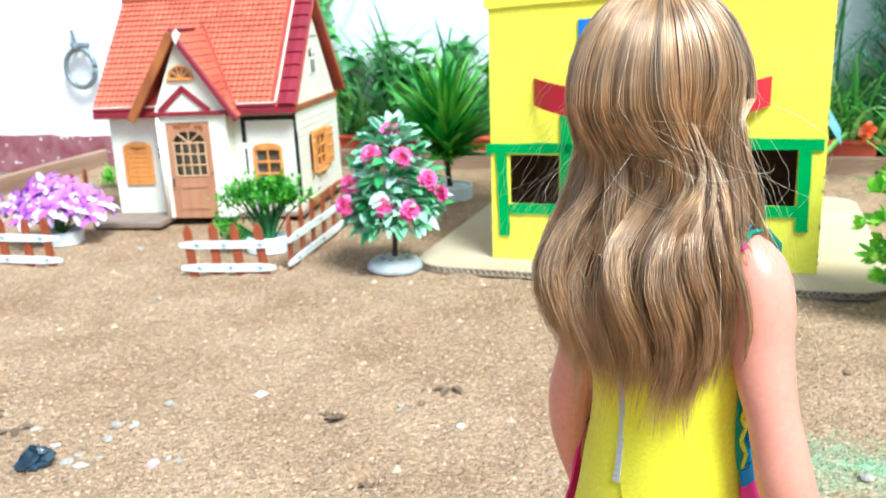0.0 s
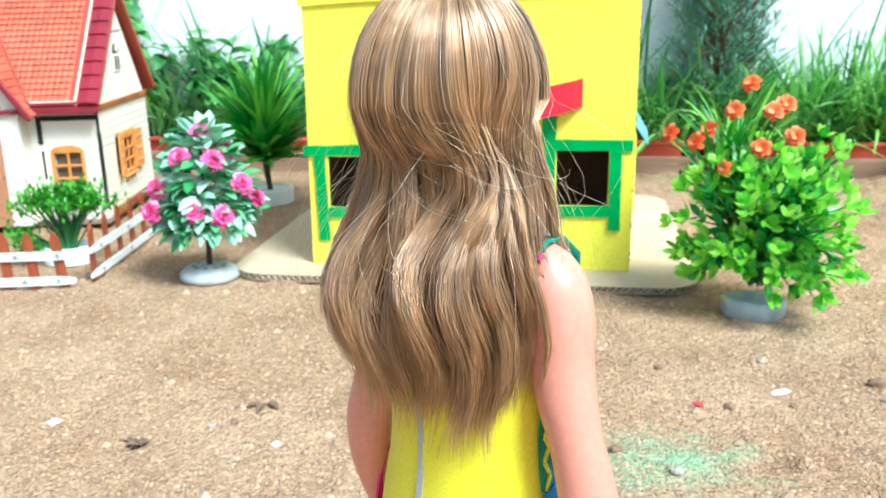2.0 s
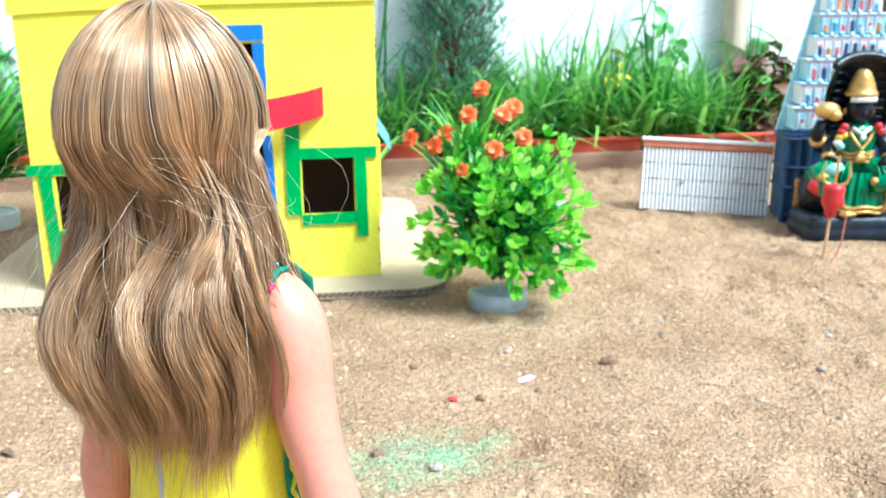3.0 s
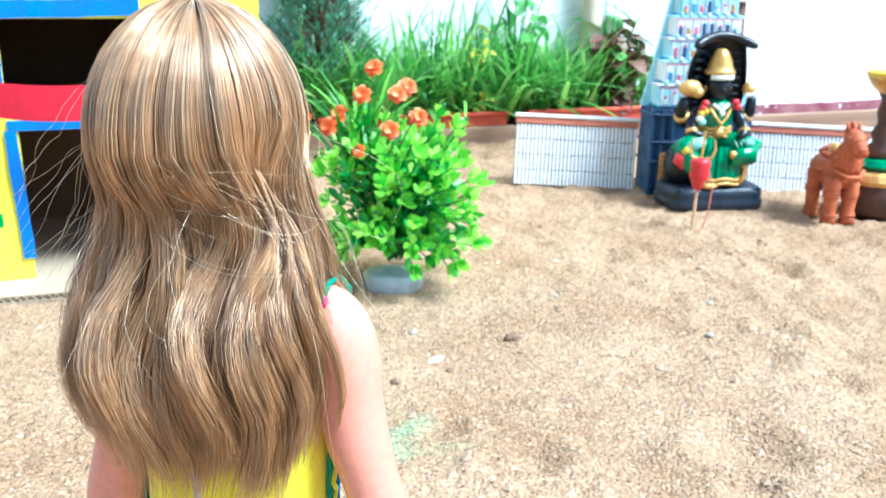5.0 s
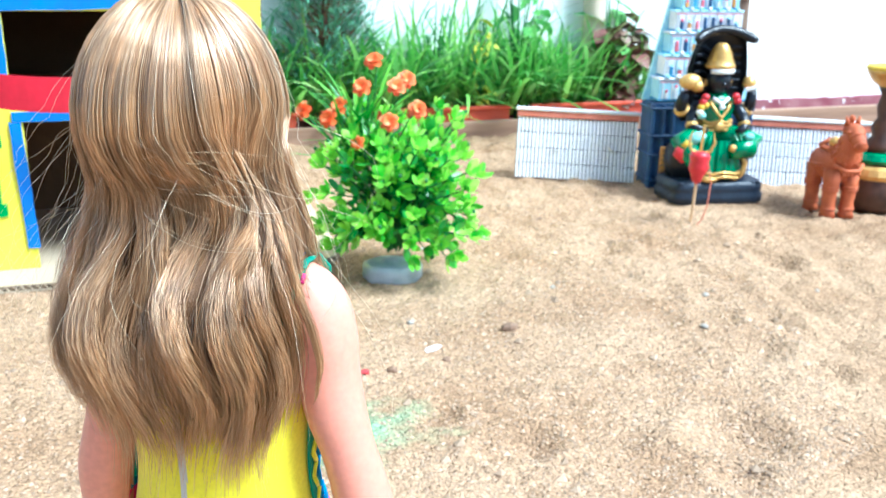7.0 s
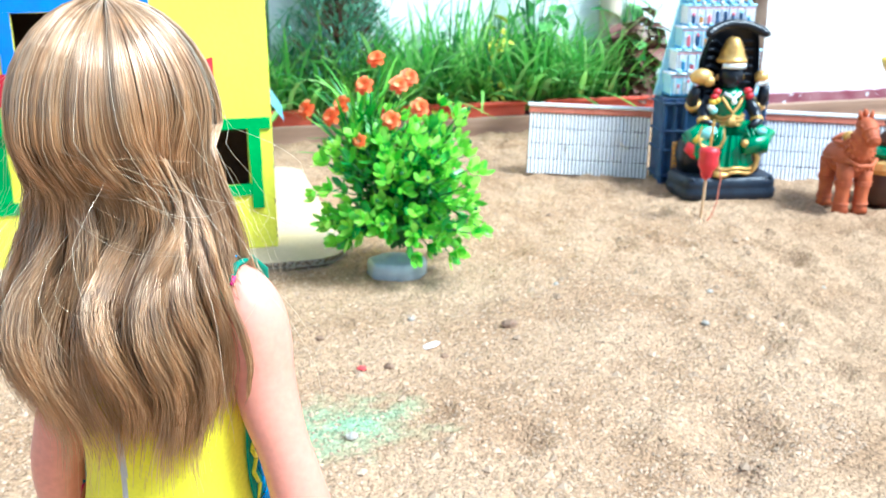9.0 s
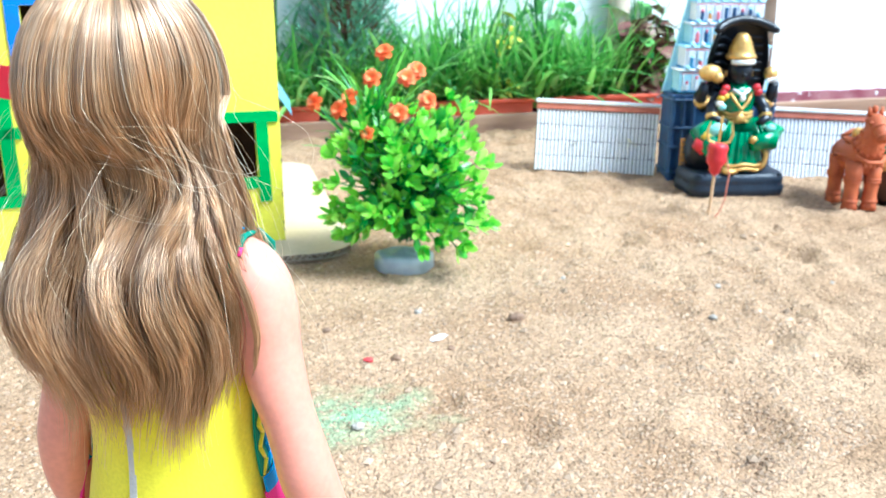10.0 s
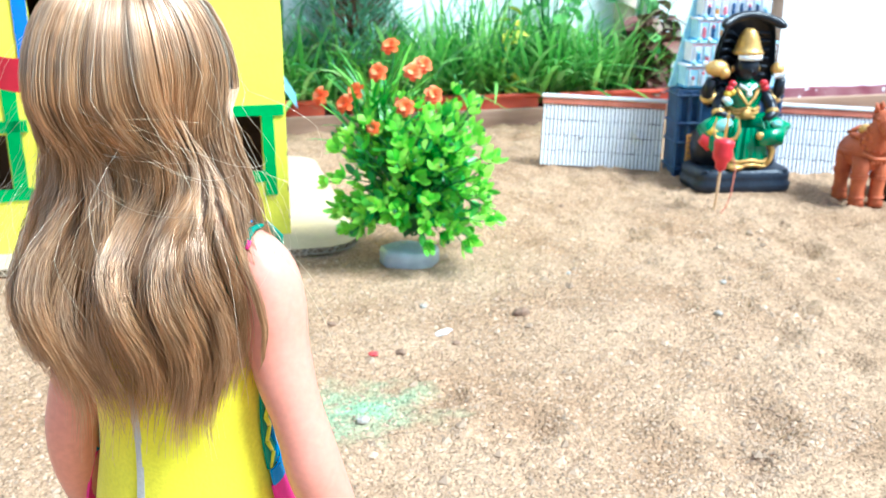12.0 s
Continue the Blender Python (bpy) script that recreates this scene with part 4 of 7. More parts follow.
streaked(m_hair)
# Base under the strands, coloured darker to paint the shade between locks.
m_hair_shade = surface("hair_base_shade", (0.22, 0.105, 0.040), (0.14, 0.065, 0.025), scale=60, rough=0.42, bump=0.4, grain=(6, 6, 0.5))
m_dress = surface("yellow_felt", (0.85, 0.76, 0.03), (0.78, 0.66, 0.02), scale=25, rough=0.85, bump=0.12, fine=900, spec=0.15, sheen=0.2)
m_black = surface("black_cloth", (0.015, 0.015, 0.018), (0.03, 0.03, 0.03), scale=40, rough=0.9)
m_tape = surface("white_tape", (0.58, 0.56, 0.50), (0.48, 0.46, 0.40), scale=60, rough=0.8, bump=0.3)
m_dgreen = surface("green_trim_cloth", (0.02, 0.26, 0.14), (0.02, 0.18, 0.12), scale=50, rough=0.8)
m_pink = surface("pink_cloth", (0.80, 0.03, 0.25), (0.65, 0.02, 0.2), scale=50, rough=0.8)
m_cyan = surface("blue_cloth", (0.02, 0.25, 0.55), (0.02, 0.2, 0.45), scale=50, rough=0.8)
DOLL = Matrix.Translation((0.0675, 0.2555, 0.0)) @ Matrix.Rotation(radians(-51), 4, "Z")
D = Geo()


def ring(cx, cy, cz, rx, ry, n=28, sq=1.0):
    out = []
    for k in range(n):
        a = 2 * math.pi * k / n
        c, s = math.cos(a), math.sin(a)
        c, s = math.copysign(abs(c) ** sq, c), math.copysign(abs(s) ** sq, s)
        out.append((cx + rx * c, cy + ry * s, cz))
    return out


def smooth_rows(rows, steps=4):
    """Catmull-Rom between rows of numbers."""
    out = []
    for i in range(len(rows) - 1):
        p = [np.array(rows[max(0, min(len(rows) - 1, i + k))], float) for k in (-1, 0, 1, 2)]
        for s in range(steps):
            t = s / steps
            out.append(0.5 * (2 * p[1] + (p[2] - p[0]) * t + (2 * p[0] - 5 * p[1] + 4 * p[2] - p[3]) * t * t + (3 * p[1] - p[0] - 3 * p[2] + p[3]) * t ** 3))
    out.append(np.array(rows[-1], float))
    return out


# trunk, neck, head
D.loft([ring(*r) for r in smooth_rows([(0, 0, 0.128, 0.019, 0.015), (0, 0, 0.15, 0.020, 0.015), (0, 0, 0.172, 0.0165, 0.0125), (0, 0.001, 0.195, 0.022, 0.015), (0, 0.0, 0.215, 0.0245, 0.0135), (0, -0.001, 0.2285, 0.0220, 0.0105), (0, -0.001, 0.236, 0.013, 0.009), (0, 0.0, 0.243, 0.0085, 0.0085), (0, 0.002, 0.256, 0.0085, 0.009)])], 0)
D.ball((-0.0026, -0.0015, 0.271), (0.0152, 0.0178, 0.0250), 0, 24, 16)


def ease_in(a, b, v):
    t = max(0.0, min(1.0, (v - a) / (b - a)))
    return t * t * (3 - 2 * t)


def limb(points, slot=0, n=18):
    rows = smooth_rows(points, 5)
    D.tube([r[:3] for r in rows], [r[3] for r in rows], n, slot)


ARM = ((0.0195, 0.2295, 0.004), (0.0242, 0.2275, 0.0074), (0.0285, 0.2215, 0.0094), (0.0310, 0.2130, 0.0094), (0.0328, 0.2040, 0.0084), (0.0350, 0.1945, 0.0080), (0.0382, 0.1850, 0.0072), (0.0408, 0.1765, 0.0074), (0.0432, 0.1670, 0.0078), (0.0462, 0.1540, 0.0072), (0.0488, 0.1400, 0.0061), (0.0505, 0.1260, 0.0051), (0.0510, 0.1180, 0.0056), (0.0510, 0.1060, 0.0060), (0.0500, 0.0940, 0.0034))
for s in (-1, 1):
    f = 1.0 if s > 0 else 0.82           # the right arm hangs further from the body
    limb([(s * x * (f + (1 - f) * max(0.0, (z - 0.2) / 0.03)), -0.001 - 0.003 * ease_in(0.222, 0.18, z) + 0.020 * ease_in(0.172, 0.10, z), z, r) for x, z, r in ARM])
    limb([(s * 0.0105, 0, 0.135, 0.011), (s * 0.0115, 0, 0.11, 0.0122), (s * 0.0118, 0.001, 0.085, 0.0098), (s * 0.0118, 0.001, 0.07, 0.0085), (s * 0.0118, -0.001, 0.052, 0.0088), (s * 0.0118, 0.0, 0.03, 0.006), (s * 0.0118, 0.001, 0.012, 0.0052), (s * 0.0118, 0.004, 0.005, 0.0055)], 4)
    D.ball((s * 0.0118, 0.008, 0.004), (0.0062, 0.013, 0.0048), 4, 12, 8)

# sleeveless felt dress, overlapping at the back with a slit below
rows = smooth_rows([(0.0205, 0.0145, 0.226), (0.0250, 0.017, 0.208), (0.0252, 0.0185, 0.19), (0.0250, 0.018, 0.172), (0.0285, 0.0205, 0.15), (0.033, 0.0245, 0.125), (0.0375, 0.029, 0.10), (0.041, 0.032, 0.078)], 5)


def dress_ring(rx, ry, z, a0, a1, n, push=0.0, wob=0.0):
    out = []
    for k in range(n + 1):
        a = radians(a0 + (a1 - a0) * k / n)
        w = 1 + wob * (math.sin(a * 7 + z * 40) + 0.9 * math.sin(z * 230 + 3 * math.sin(a * 2))) + push
        out.append((rx * w * math.sin(a), -ry * w * math.cos(a), z))
    return out


def cloth(rings, slot, thick=0.0008):
    """A sheet with thickness, from open rings."""
    n = len(rings[0])
    inner = [[(x * (1 - thick / max(0.012, math.hypot(x, y))), y * (1 - thick / max(0.012, math.hypot(x, y))), z) for x, y, z in r] for r in rings]
    D.loft(rings, slot, closed=False)
    D.loft(inner, slot, closed=False)
    for r in (0, -1):
        D.loft([rings[r], inner[r]], slot, closed=False)
    for c in (0, n - 1):
        D.loft([[r[c] for r in rings], [r[c] for r in inner]], slot, closed=False)


def gap(z):
    return 0.0 if z > 0.158 else min(16.0, (0.158 - z) * 520)


cloth([dress_ring(rx, ry, z, -2 + gap(z), 180, 26, 0.035, 0.006) for rx, ry, z in rows], 2)
cloth([dress_ring(rx, ry, z, -180, 6 - gap(z) * 1.5, 26, 0.0, 0.006) for rx, ry, z in rows], 2)
cloth([dress_ring(rx * 1.01, ry * 1.01, z, -6 - gap(z) * 0.4, -1 + gap(z) * 0.0, 3, 0.03) for rx, ry, z in rows[9:20]], 5)
# printed front of the dress: green with a yellow zigzag above, a blue line, pink below
cloth([dress_ring(rx * 1.05, ry * 1.04, z, 84, 276, 30, 0.035) for rx, ry, z in rows[2:18]], 6)
cloth([dress_ring(rx * 1.09, ry * 1.06, z, 83, 277, 30, 0.035) for rx, ry, z in rows[17:19]], 8)
cloth([dress_ring(rx * (1.09 + 0.006 * i), ry * 1.06, z, 82, 278, 30, 0.035, 0.012) for i, (rx, ry, z) in enumerate(rows[18:])], 7)
for i, (rx, ry, z) in enumerate(rows[3:17]):
    for s in (-1, 1):
        for a0 in (87, 97):
            a, b = radians(s * (a0 + 6 * (i % 2))), radians(s * (a0 + 6 * ((i + 1) % 2)))
            z1 = rows[i + 4][2]
            D.tube([(rx * 1.10 * math.sin(a), -ry * 1.10 * math.cos(a), z), (rx * 1.10 * math.sin(b), -ry * 1.10 * math.cos(b), z1)], [0.0007, 0.0007], 6, 9 if a0 == 87 else 8)
# straps over the shoulders: green cloth with a blue edge and a red end
for s in (-1, 1):
    for x, w, slot, top in ((0.0222, 0.0034, 6, 0.2352), (0.0256, 0.0010, 8, 0.2354), (0.0274, 0.0020, 6, 0.2341)):
        D.tube([(s * (x - 0.002), 0.014, 0.216), (s * x, 0.0105, top - 0.006), (s * x, 0.0035, top - 0.0006), (s * x, -0.0035, top), (s * (x - 0.001), -0.0095, top - 0.006), (s * (x - 0.003), -0.0125, top - 0.014)], [w] * 6, 10, slot, flat=0.42)
    D.tube([(s * 0.0288, -0.0066, 0.2322), (s * 0.0290, -0.0085, 0.2306)], [0.0006, 0.0006], 6, 7)

# ---- hair: one base shell and many fine strands ----
HR = random.Random(21)
HC = Vector((-0.0012, -0.0058, 0.2705))
HX, HY, HZ = 0.0234, 0.0248, 0.0292
PINCH, PINCH_Z = 1.12, 0.2575      # where the hair is drawn together behind the ear
OUTLINE = ((0.2688, 0.0234, 0.0248), (0.2645, 0.0238, 0.0230), (0.2600, 0.0246, 0.0198), (0.2540, 0.0258, 0.0160), (0.2470, 0.0282, 0.0190), (0.2390, 0.0308, 0.0248), (0.2300, 0.0332, 0.0290), (0.2200, 0.0344, 0.0298), (0.2110, 0.0344, 0.0288), (0.2030, 0.0328, 0.0274), (0.1950, 0.0300, 0.0258), (0.1850, 0.0270, 0.0245))


def ease(t):
    t = max(0.0, min(1.0, t))
    return t * t * (3 - 2 * t)


def profile(z):
    """Half width and depth of the mass of hair below the head."""
    for (z1, w1, d1), (z0, w0, d0) in zip(OUTLINE, OUTLINE[1:]):
        if z >= z0:
            t = ease((z - z0) / (z1 - z0))
            return w0 + (w1 - w0) * t, d0 + (d1 - d0) * t
    return OUTLINE[-1][1:]


def hump(v, width):
    return math.exp(-(v / width) ** 2)


def hair_path(phi, tip, inset, sway=0.0, phase=0.0, centre=None, gather=0.0, n=25):
    """From the crown over the head at azimuth phi (0 is the back), down to the height tip. sway, phase: how far and where
    the lock waves; centre, gather: the azimuth of its lock and how far it runs into it."""
    centre = phi if centre is None else centre
    pts = []
    for i in range(10):
        el = radians(88 - 92 * i / 9)
        u = i / 9
        k = 1 - inset * (0.35 + 0.65 * u)
        p = phi + 0.22 * math.sin(phi * 3 + 1) * (1 - u) ** 2 + (centre - phi) * gather * 0.45 * u
        b = hump(HZ * math.sin(el) + HC.z - PINCH_Z, 0.0118) if u > 0.5 else 0.0
        p += (PINCH - p) * 0.74 * b * hump(p - PINCH, 0.46)
        k -= 0.27 * b * hump(p - PINCH, 0.48)
        pts.append(Vector((HC.x + HX * k * math.cos(el) * math.sin(p), HC.y - HY * k * math.cos(el) * math.cos(p), HC.z + HZ * k * math.sin(el))))
    z0 = pts[-1].z
    for i in range(1, n - 9):
        t = i / (n - 10)
        z = z0 + (tip - z0) * t
        w, d = profile(z)
        e = ease(t * 2.2)
        q = phi + (centre - phi) * gather * (0.45 + 0.55 * ease(t * 1.5))
        b = hump(z - PINCH_Z, 0.0118)
        q += (PINCH - q) * 0.74 * b * hump(q - PINCH, 0.46)
        r = 1 - inset * (1 + 0.8 * e) - 0.27 * b * hump(q - PINCH, 0.48)
        # slow wave that runs down the hair, strongest at the middle of the back
        s = (0.0012 + 0.0018 * hump(q - 0.35, 0.7)) * e + sway * e
        s *= 1 - 0.55 * ease(t * 2 - 1)
        a = 6.283 * (z0 - z) / 0.052 + phase
        x = HC.x * (1 - 0.3 * t) + w * r * math.sin(max(-1.75, min(1.9, q)) * (1 - 0.07 * e)) + s * math.sin(a) * math.cos(q * 0.7)
        y = HC.y * (1 - 0.75 * e) - d * r * max(-0.15, math.cos(q * (1 - 0.14 * e))) - 1.2 * s * math.cos(a)
        if x > 0:
            x *= 1 - 0.17 * ease(t * 1.6)
        pts.append(Vector((x, y, z)))
    return pts


def low_end(phi):
    """How far down the hair reaches."""
    return 0.1950 + 0.0095 * (abs(phi - 0.35) / 1.5) ** 2


shell = []
for i in range(61):
    phi = radians(-116 + 254 * i / 60)
    shell.append(hair_path(phi, low_end(phi) + 0.011, 0.085, 0.0, 0.9 * phi))
D.loft(shell, 3, closed=False)


def strand(path, r0, slot=1):
    """A thin three-sided strand."""
    k = len(D.v)
    n = len(path)
    for i, p in enumerate(path):
        d = (path[min(i + 1, n - 1)] - path[max(i - 1, 0)]).normalized()
        out = Vector((p.x - HC.x, p.y - HC.y, 0.3 * max(0.0, p.z - HC.z)))
        out = out.normalized() if out.length > 1e-5 else Vector((0, -1, 0))
        side = d.cross(out).normalized()
        out = side.cross(d)
        r = r0 * (1 - 0.6 * (i / n) ** 3)
        D.v += [tuple(p + side * r), tuple(p + out * r), tuple(p - side * r)]
    for i in range(n - 1):
        a = k + 3 * i
        D.f += [(a, a + 3, a + 4, a + 1), (a + 1, a + 4, a + 5, a + 2), (a + 2, a + 5, a + 3, a)]
        D.m += [slot] * 3


# locks of uneven width, each of several finer ones whose strands run a little together towards the tip
LOCKS = []
c = radians(-114)
while c < radians(136):
    wide = HR.choice((0.09, 0.12, 0.16, 0.21))
    LOCKS.append((c + wide / 2, wide, HR.choice((-0.035, 0.0, 0.04, 0.085)) + HR.gauss(0, 0.008), HR.uniform(-0.0004, 0.0016), 0.9 * c + HR.gauss(0, 0.7), HR.gauss(0, 0.0034)))
    c += wide
for mid, wide, inset, sway, phase, longer in LOCKS:
    subs = max(3, round(wide / 0.028))
    for f in range(subs):
        c = mid + wide * ((f + 0.5) / subs - 0.5) + HR.gauss(0, 0.006)
        sub_in, sub_sway, sub_phase, sub_low = inset + HR.gauss(0, 0.013), sway + HR.gauss(0, 0.0004), phase + HR.gauss(0, 0.18), longer + HR.gauss(0, 0.0036)
        turn, gather = HR.gauss(0, 0.05), HR.uniform(0.35, 0.8)
        for j in range(62):
            phi = c + HR.gauss(0, 0.024)
            tip = low_end(phi) + sub_low + HR.gauss(0, 0.0064) + (0.022 * HR.random() if HR.random() < 0.10 else 0)
            path = hair_path(phi, tip, sub_in + HR.gauss(0, 0.008), sub_sway, sub_phase + HR.gauss(0, 0.05), c + turn, gather)
            off = Vector((HR.gauss(0, 0.00028), HR.gauss(0, 0.00028), 0))
            drift = Vector((HR.gauss(0, 0.0024), HR.gauss(0, 0.0012), 0))
            strand([p + off * min(1.0, i / 8) + drift * (i / len(path)) ** 3 for i, p in enumerate(path)], HR.uniform(0.00007, 0.00012))
# two loose wavy locks that lie over the others and cross below the nape
for q0, q1, wave, n in ((1.06, 0.34, 0.0030, 110), (1.12, 0.92, 0.0026, 120), (1.16, 1.38, 0.0016, 90), (0.98, 0.66, 0.0022, 70)):
    for j in range(n):
        a, top, low = HR.gauss(0, 0.016), 0.2635 + HR.uniform(-0.003, 0.004), 0.2040 + HR.gauss(0, 0.0030)
        out = []
        for i in range(20):
            u = i / 19
            z = top + (low - top) * u
            w, d = profile(z)
            q = q0 + (q1 - q0) * ease(u * 1.1) + a * (0.55 + 0.6 * u)
            k = 0.68 + 0.345 * ease(u * 2.6) + 0.006 * math.sin(j * 1.7) + wave * 8 * math.sin(u * 6.3)
            out.append(Vector((HC.x + w * k * math.sin(q) + wave * math.sin(6.283 * u * 1.1 + q0), HC.y * (1 - 0.7 * ease(u * 2)) - d * k * math.cos(q * 0.9), z)))
        strand(out, HR.uniform(0.00008, 0.00012))
# loose flyaway hairs
for j in range(44):
    phi = radians(HR.choice((-1, -1, 1)) * abs(HR.gauss(72, 26)) + 20)
    path = hair_path(phi, HR.uniform(0.200, 0.240), -0.03, 0.001, HR.uniform(0, 6.28))
    start = HR.randint(6, 15)
    away = Vector((math.sin(phi), -math.cos(phi) * 0.7, HR.uniform(-0.5, 0.7))) * HR.uniform(0.002, 0.022)
    bend = HR.uniform(-0.005, 0.006)
    curl, ph = HR.uniform(1.4, 2.9), HR.uniform(0, 6.28)
    out = []
    for i, p in enumerate(path):
        u = max(0.0, (i - start) / (len(path) - start))
        out.append(p + away * math.sin(u * curl) + Vector((0.003 * math.sin(u * 5 + ph) * u, 0.003 * math.cos(u * 4 + ph) * u, bend * u * u * 3)))
    strand(out, 0.00006, 10)
# long bent hairs that stray across the back of the head
for j in range(12):
    p0, z0 = radians(HR.uniform(-40, 45)), HR.uniform(0.256, 0.270)
    sweep = radians(HR.uniform(45, 95))
    fall, lift, sag = HR.uniform(-0.016, 0.004), HR.uniform(0.001, 0.010), HR.uniform(-0.006, 0.003)
    out = []
    for i in range(22):
        u = i / 21
        q = p0 + sweep * u
        z = z0 + fall * u + sag * math.sin(u * 3.14)
        w, d = profile(z)
        k = 1.03 + lift * 60 * u * u * 0.5
        out.append(Vector((HC.x + w * k * math.sin(q), HC.y * 0.7 - d * k * math.cos(q), z)))
    strand(out, 0.00006, 10)
doll = solid("fashion_doll", D, [m_skin, m_hair, m_dress, m_hair_shade, m_black, m_tape, m_dgreen, m_pink, m_cyan, m_dress, m_stray], DOLL, "long-haired blonde fashion doll in a sleeveless yellow felt dress", "doll", clean=False, smooth=True)

# ---- picket fences ----
m_picket = surface("rust_paint", (0.33, 0.075, 0.025), (0.24, 0.05, 0.02), scale=50, rough=0.5, bump=0.15, grain=(3, 3, 0.5))
m_rail = surface("white_stick", (0.82, 0.83, 0.82), (0.70, 0.72, 0.72), scale=60, rough=0.6, bump=0.2, grain=(0.5, 3, 3))
m_dot_red = surface("red_dot", (0.65, 0.03, 0.08), scale=80, rough=0.6)
m_dot_green = surface("green_dot", (0.03, 0.35, 0.22), scale=80, rough=0.6)


def picket_fence(a, b, posts, high=0.067, group="picket fences", tilt=0.0, over=0.008, label="small fence of rust-red pickets with white painted rails"):
    a, b = Vector((*a, 0)), Vector((*b, 0))
    d = b - a
    f = thing("picket_fence", Matrix.Translation(a) @ Matrix.Rotation(math.atan2(d.y, d.x), 4, "Z"), label, "fence", group)
    n = d.length
    for i in range(posts):
        x = n * (i + 0.25) / (posts - 0.5)
        h = high * R1.uniform(0.95, 1.04)
        lean = R1.uniform(-0.05, 0.05) + tilt
        m = Matrix.Translation((x, R1.uniform(-0.001, 0.001), -0.004)) @ Matrix.Rotation(lean, 4, "Y")
        w = 0.0052
        part("picket", Geo().slab([(-w, 0), (w, 0), (w, h - 0.010), (w * 0.55, h - 0.004), (0, h), (-w * 0.55, h - 0.004), (-w, h - 0.010)], -0.0014, 0.0014, at=m), [m_picket], f)
    for z in (0.008, 0.036):
        e = over
        rings = []
        for i in range(13):
            t = i / 12
            x = -e + (n + 2 * e) * t
            w = 0.0047 * min(1.0, (0.25 + 6 * min(t, 1 - t)) ** 0.5)
            rings.append([(x, -0.0036, z - w), (x, -0.0036, z + w), (x, -0.0016, z + w), (x, -0.0016, z - w)])
        r = part("rail", Geo().loft(rings), [m_rail], f)
        for i in range(3):
            x = n * (0.12 + 0.38 * i) + R1.uniform(-0.004, 0.004)
            g = Geo()
            for k, (ox, oz) in enumerate(((-0.0022, -0.0006), (0.0022, -0.0008), (0, -0.002))):
                g.ball((x + ox, -0.0038, z + oz), (0.0015, 0.0003, 0.0009), 0, 8, 6)
            part("painted_leaf", g, [m_dot_green], r)
            part("painted_bloom", Geo().ball((x, -0.0039, z + 0.0012), (0.0013, 0.0004, 0.0013), 0, 8, 6), [m_dot_red], r)
    return f


picket_fence((-0.303, 1.026), (-0.203, 1.016), 4, tilt=-0.06, over=0.007)
picket_fence((-0.184, 1.028), (-0.136, 1.255), 6, high=0.07, over=0.004)
picket_fence((-0.62, 1.11), (-0.480, 1.082), 5, tilt=-0.04)
picket_fence((-0.585, 1.34), (-0.570, 1.44), 3, high=0.07, label="rust-red pickets of a small fence beside the cottage")

# ---- artificial plants ----
m_mint = two_tone("mint_leaf", [(0.02, 0.22, 0.04), (0.10, 0.40, 0.12), (0.66, 0.85, 0.77), (0.04, 0.32, 0.07), (0.55, 0.78, 0.65), (0.10, 0.42, 0.12), (0.60, 0.80, 0.68)], rough=0.35, spec=0.6, thin=0.15)
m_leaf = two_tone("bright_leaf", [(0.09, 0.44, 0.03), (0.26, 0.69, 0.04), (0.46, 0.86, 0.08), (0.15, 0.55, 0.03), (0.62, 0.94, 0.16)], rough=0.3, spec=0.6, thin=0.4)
# Darker copy of the bright leaf: shade deep in the shrub, as colour.
m_leaf_shade = two_tone("shaded_leaf", [(0.025, 0.22, 0.035), (0.06, 0.38, 0.05), (0.14, 0.52, 0.06), (0.03, 0.27, 0.05)], rough=0.3, spec=0.6, thin=0.25)
m_bush = two_tone("bush_leaf", [(0.03, 0.20, 0.015), (0.09, 0.38, 0.02), (0.20, 0.55, 0.04), (0.05, 0.28, 0.02)], rough=0.35, spec=0.5, thin=0.25)
m_blade = two_tone("blade_leaf", [(0.015, 0.15, 0.02), (0.06, 0.36, 0.03), (0.28, 0.64, 0.07), (0.025, 0.22, 0.02), (0.10, 0.44, 0.04)], rough=0.35, spec=0.6, thin=0.2)
m_stem = surface("green_stem", (0.05, 0.20, 0.05), (0.03, 0.12, 0.03), scale=60, rough=0.6)
m_bark = surface("dark_stem", (0.06, 0.04, 0.03), (0.03, 0.02, 0.015), scale=80, rough=0.8, bump=0.4)
m_rose = two_tone("pink_petal", [(0.78, 0.03, 0.26), (0.88, 0.14, 0.38), (0.82, 0.06, 0.30), (0.92, 0.42, 0.58)], rough=0.6)
m_orange = two_tone("orange_petal", [(0.85, 0.12, 0.02), (0.92, 0.22, 0.05), (0.80, 0.08, 0.015), (0.95, 0.42, 0.16)], rough=0.6)
m_violet = two_tone("violet_petal", [(0.38, 0.08, 0.50), (0.52, 0.17, 0.60), (0.84, 0.70, 0.87), (0.36, 0.07, 0.47), (0.46, 0.12, 0.55)], rough=0.6)
m_cement = surface("cement", (0.52, 0.53, 0.52), (0.42, 0.43, 0.42), scale=50, rough=0.85, bump=0.4, fine=260)
m_dimple = surface("dark_dimple", (0.17, 0.17, 0.17), (0.11, 0.11, 0.11), scale=80, rough=0.9)
m_pot = surface("white_pot", (0.82, 0.86, 0.87), (0.74, 0.80, 0.82), scale=40, rough=0.5, bump=0.1)
m_clear = surface("cloudy_plastic", (0.52, 0.56, 0.58), (0.36, 0.40, 0.42), scale=60, rough=0.3, bump=0.3, spec=0.6)
PR = random.Random(5)


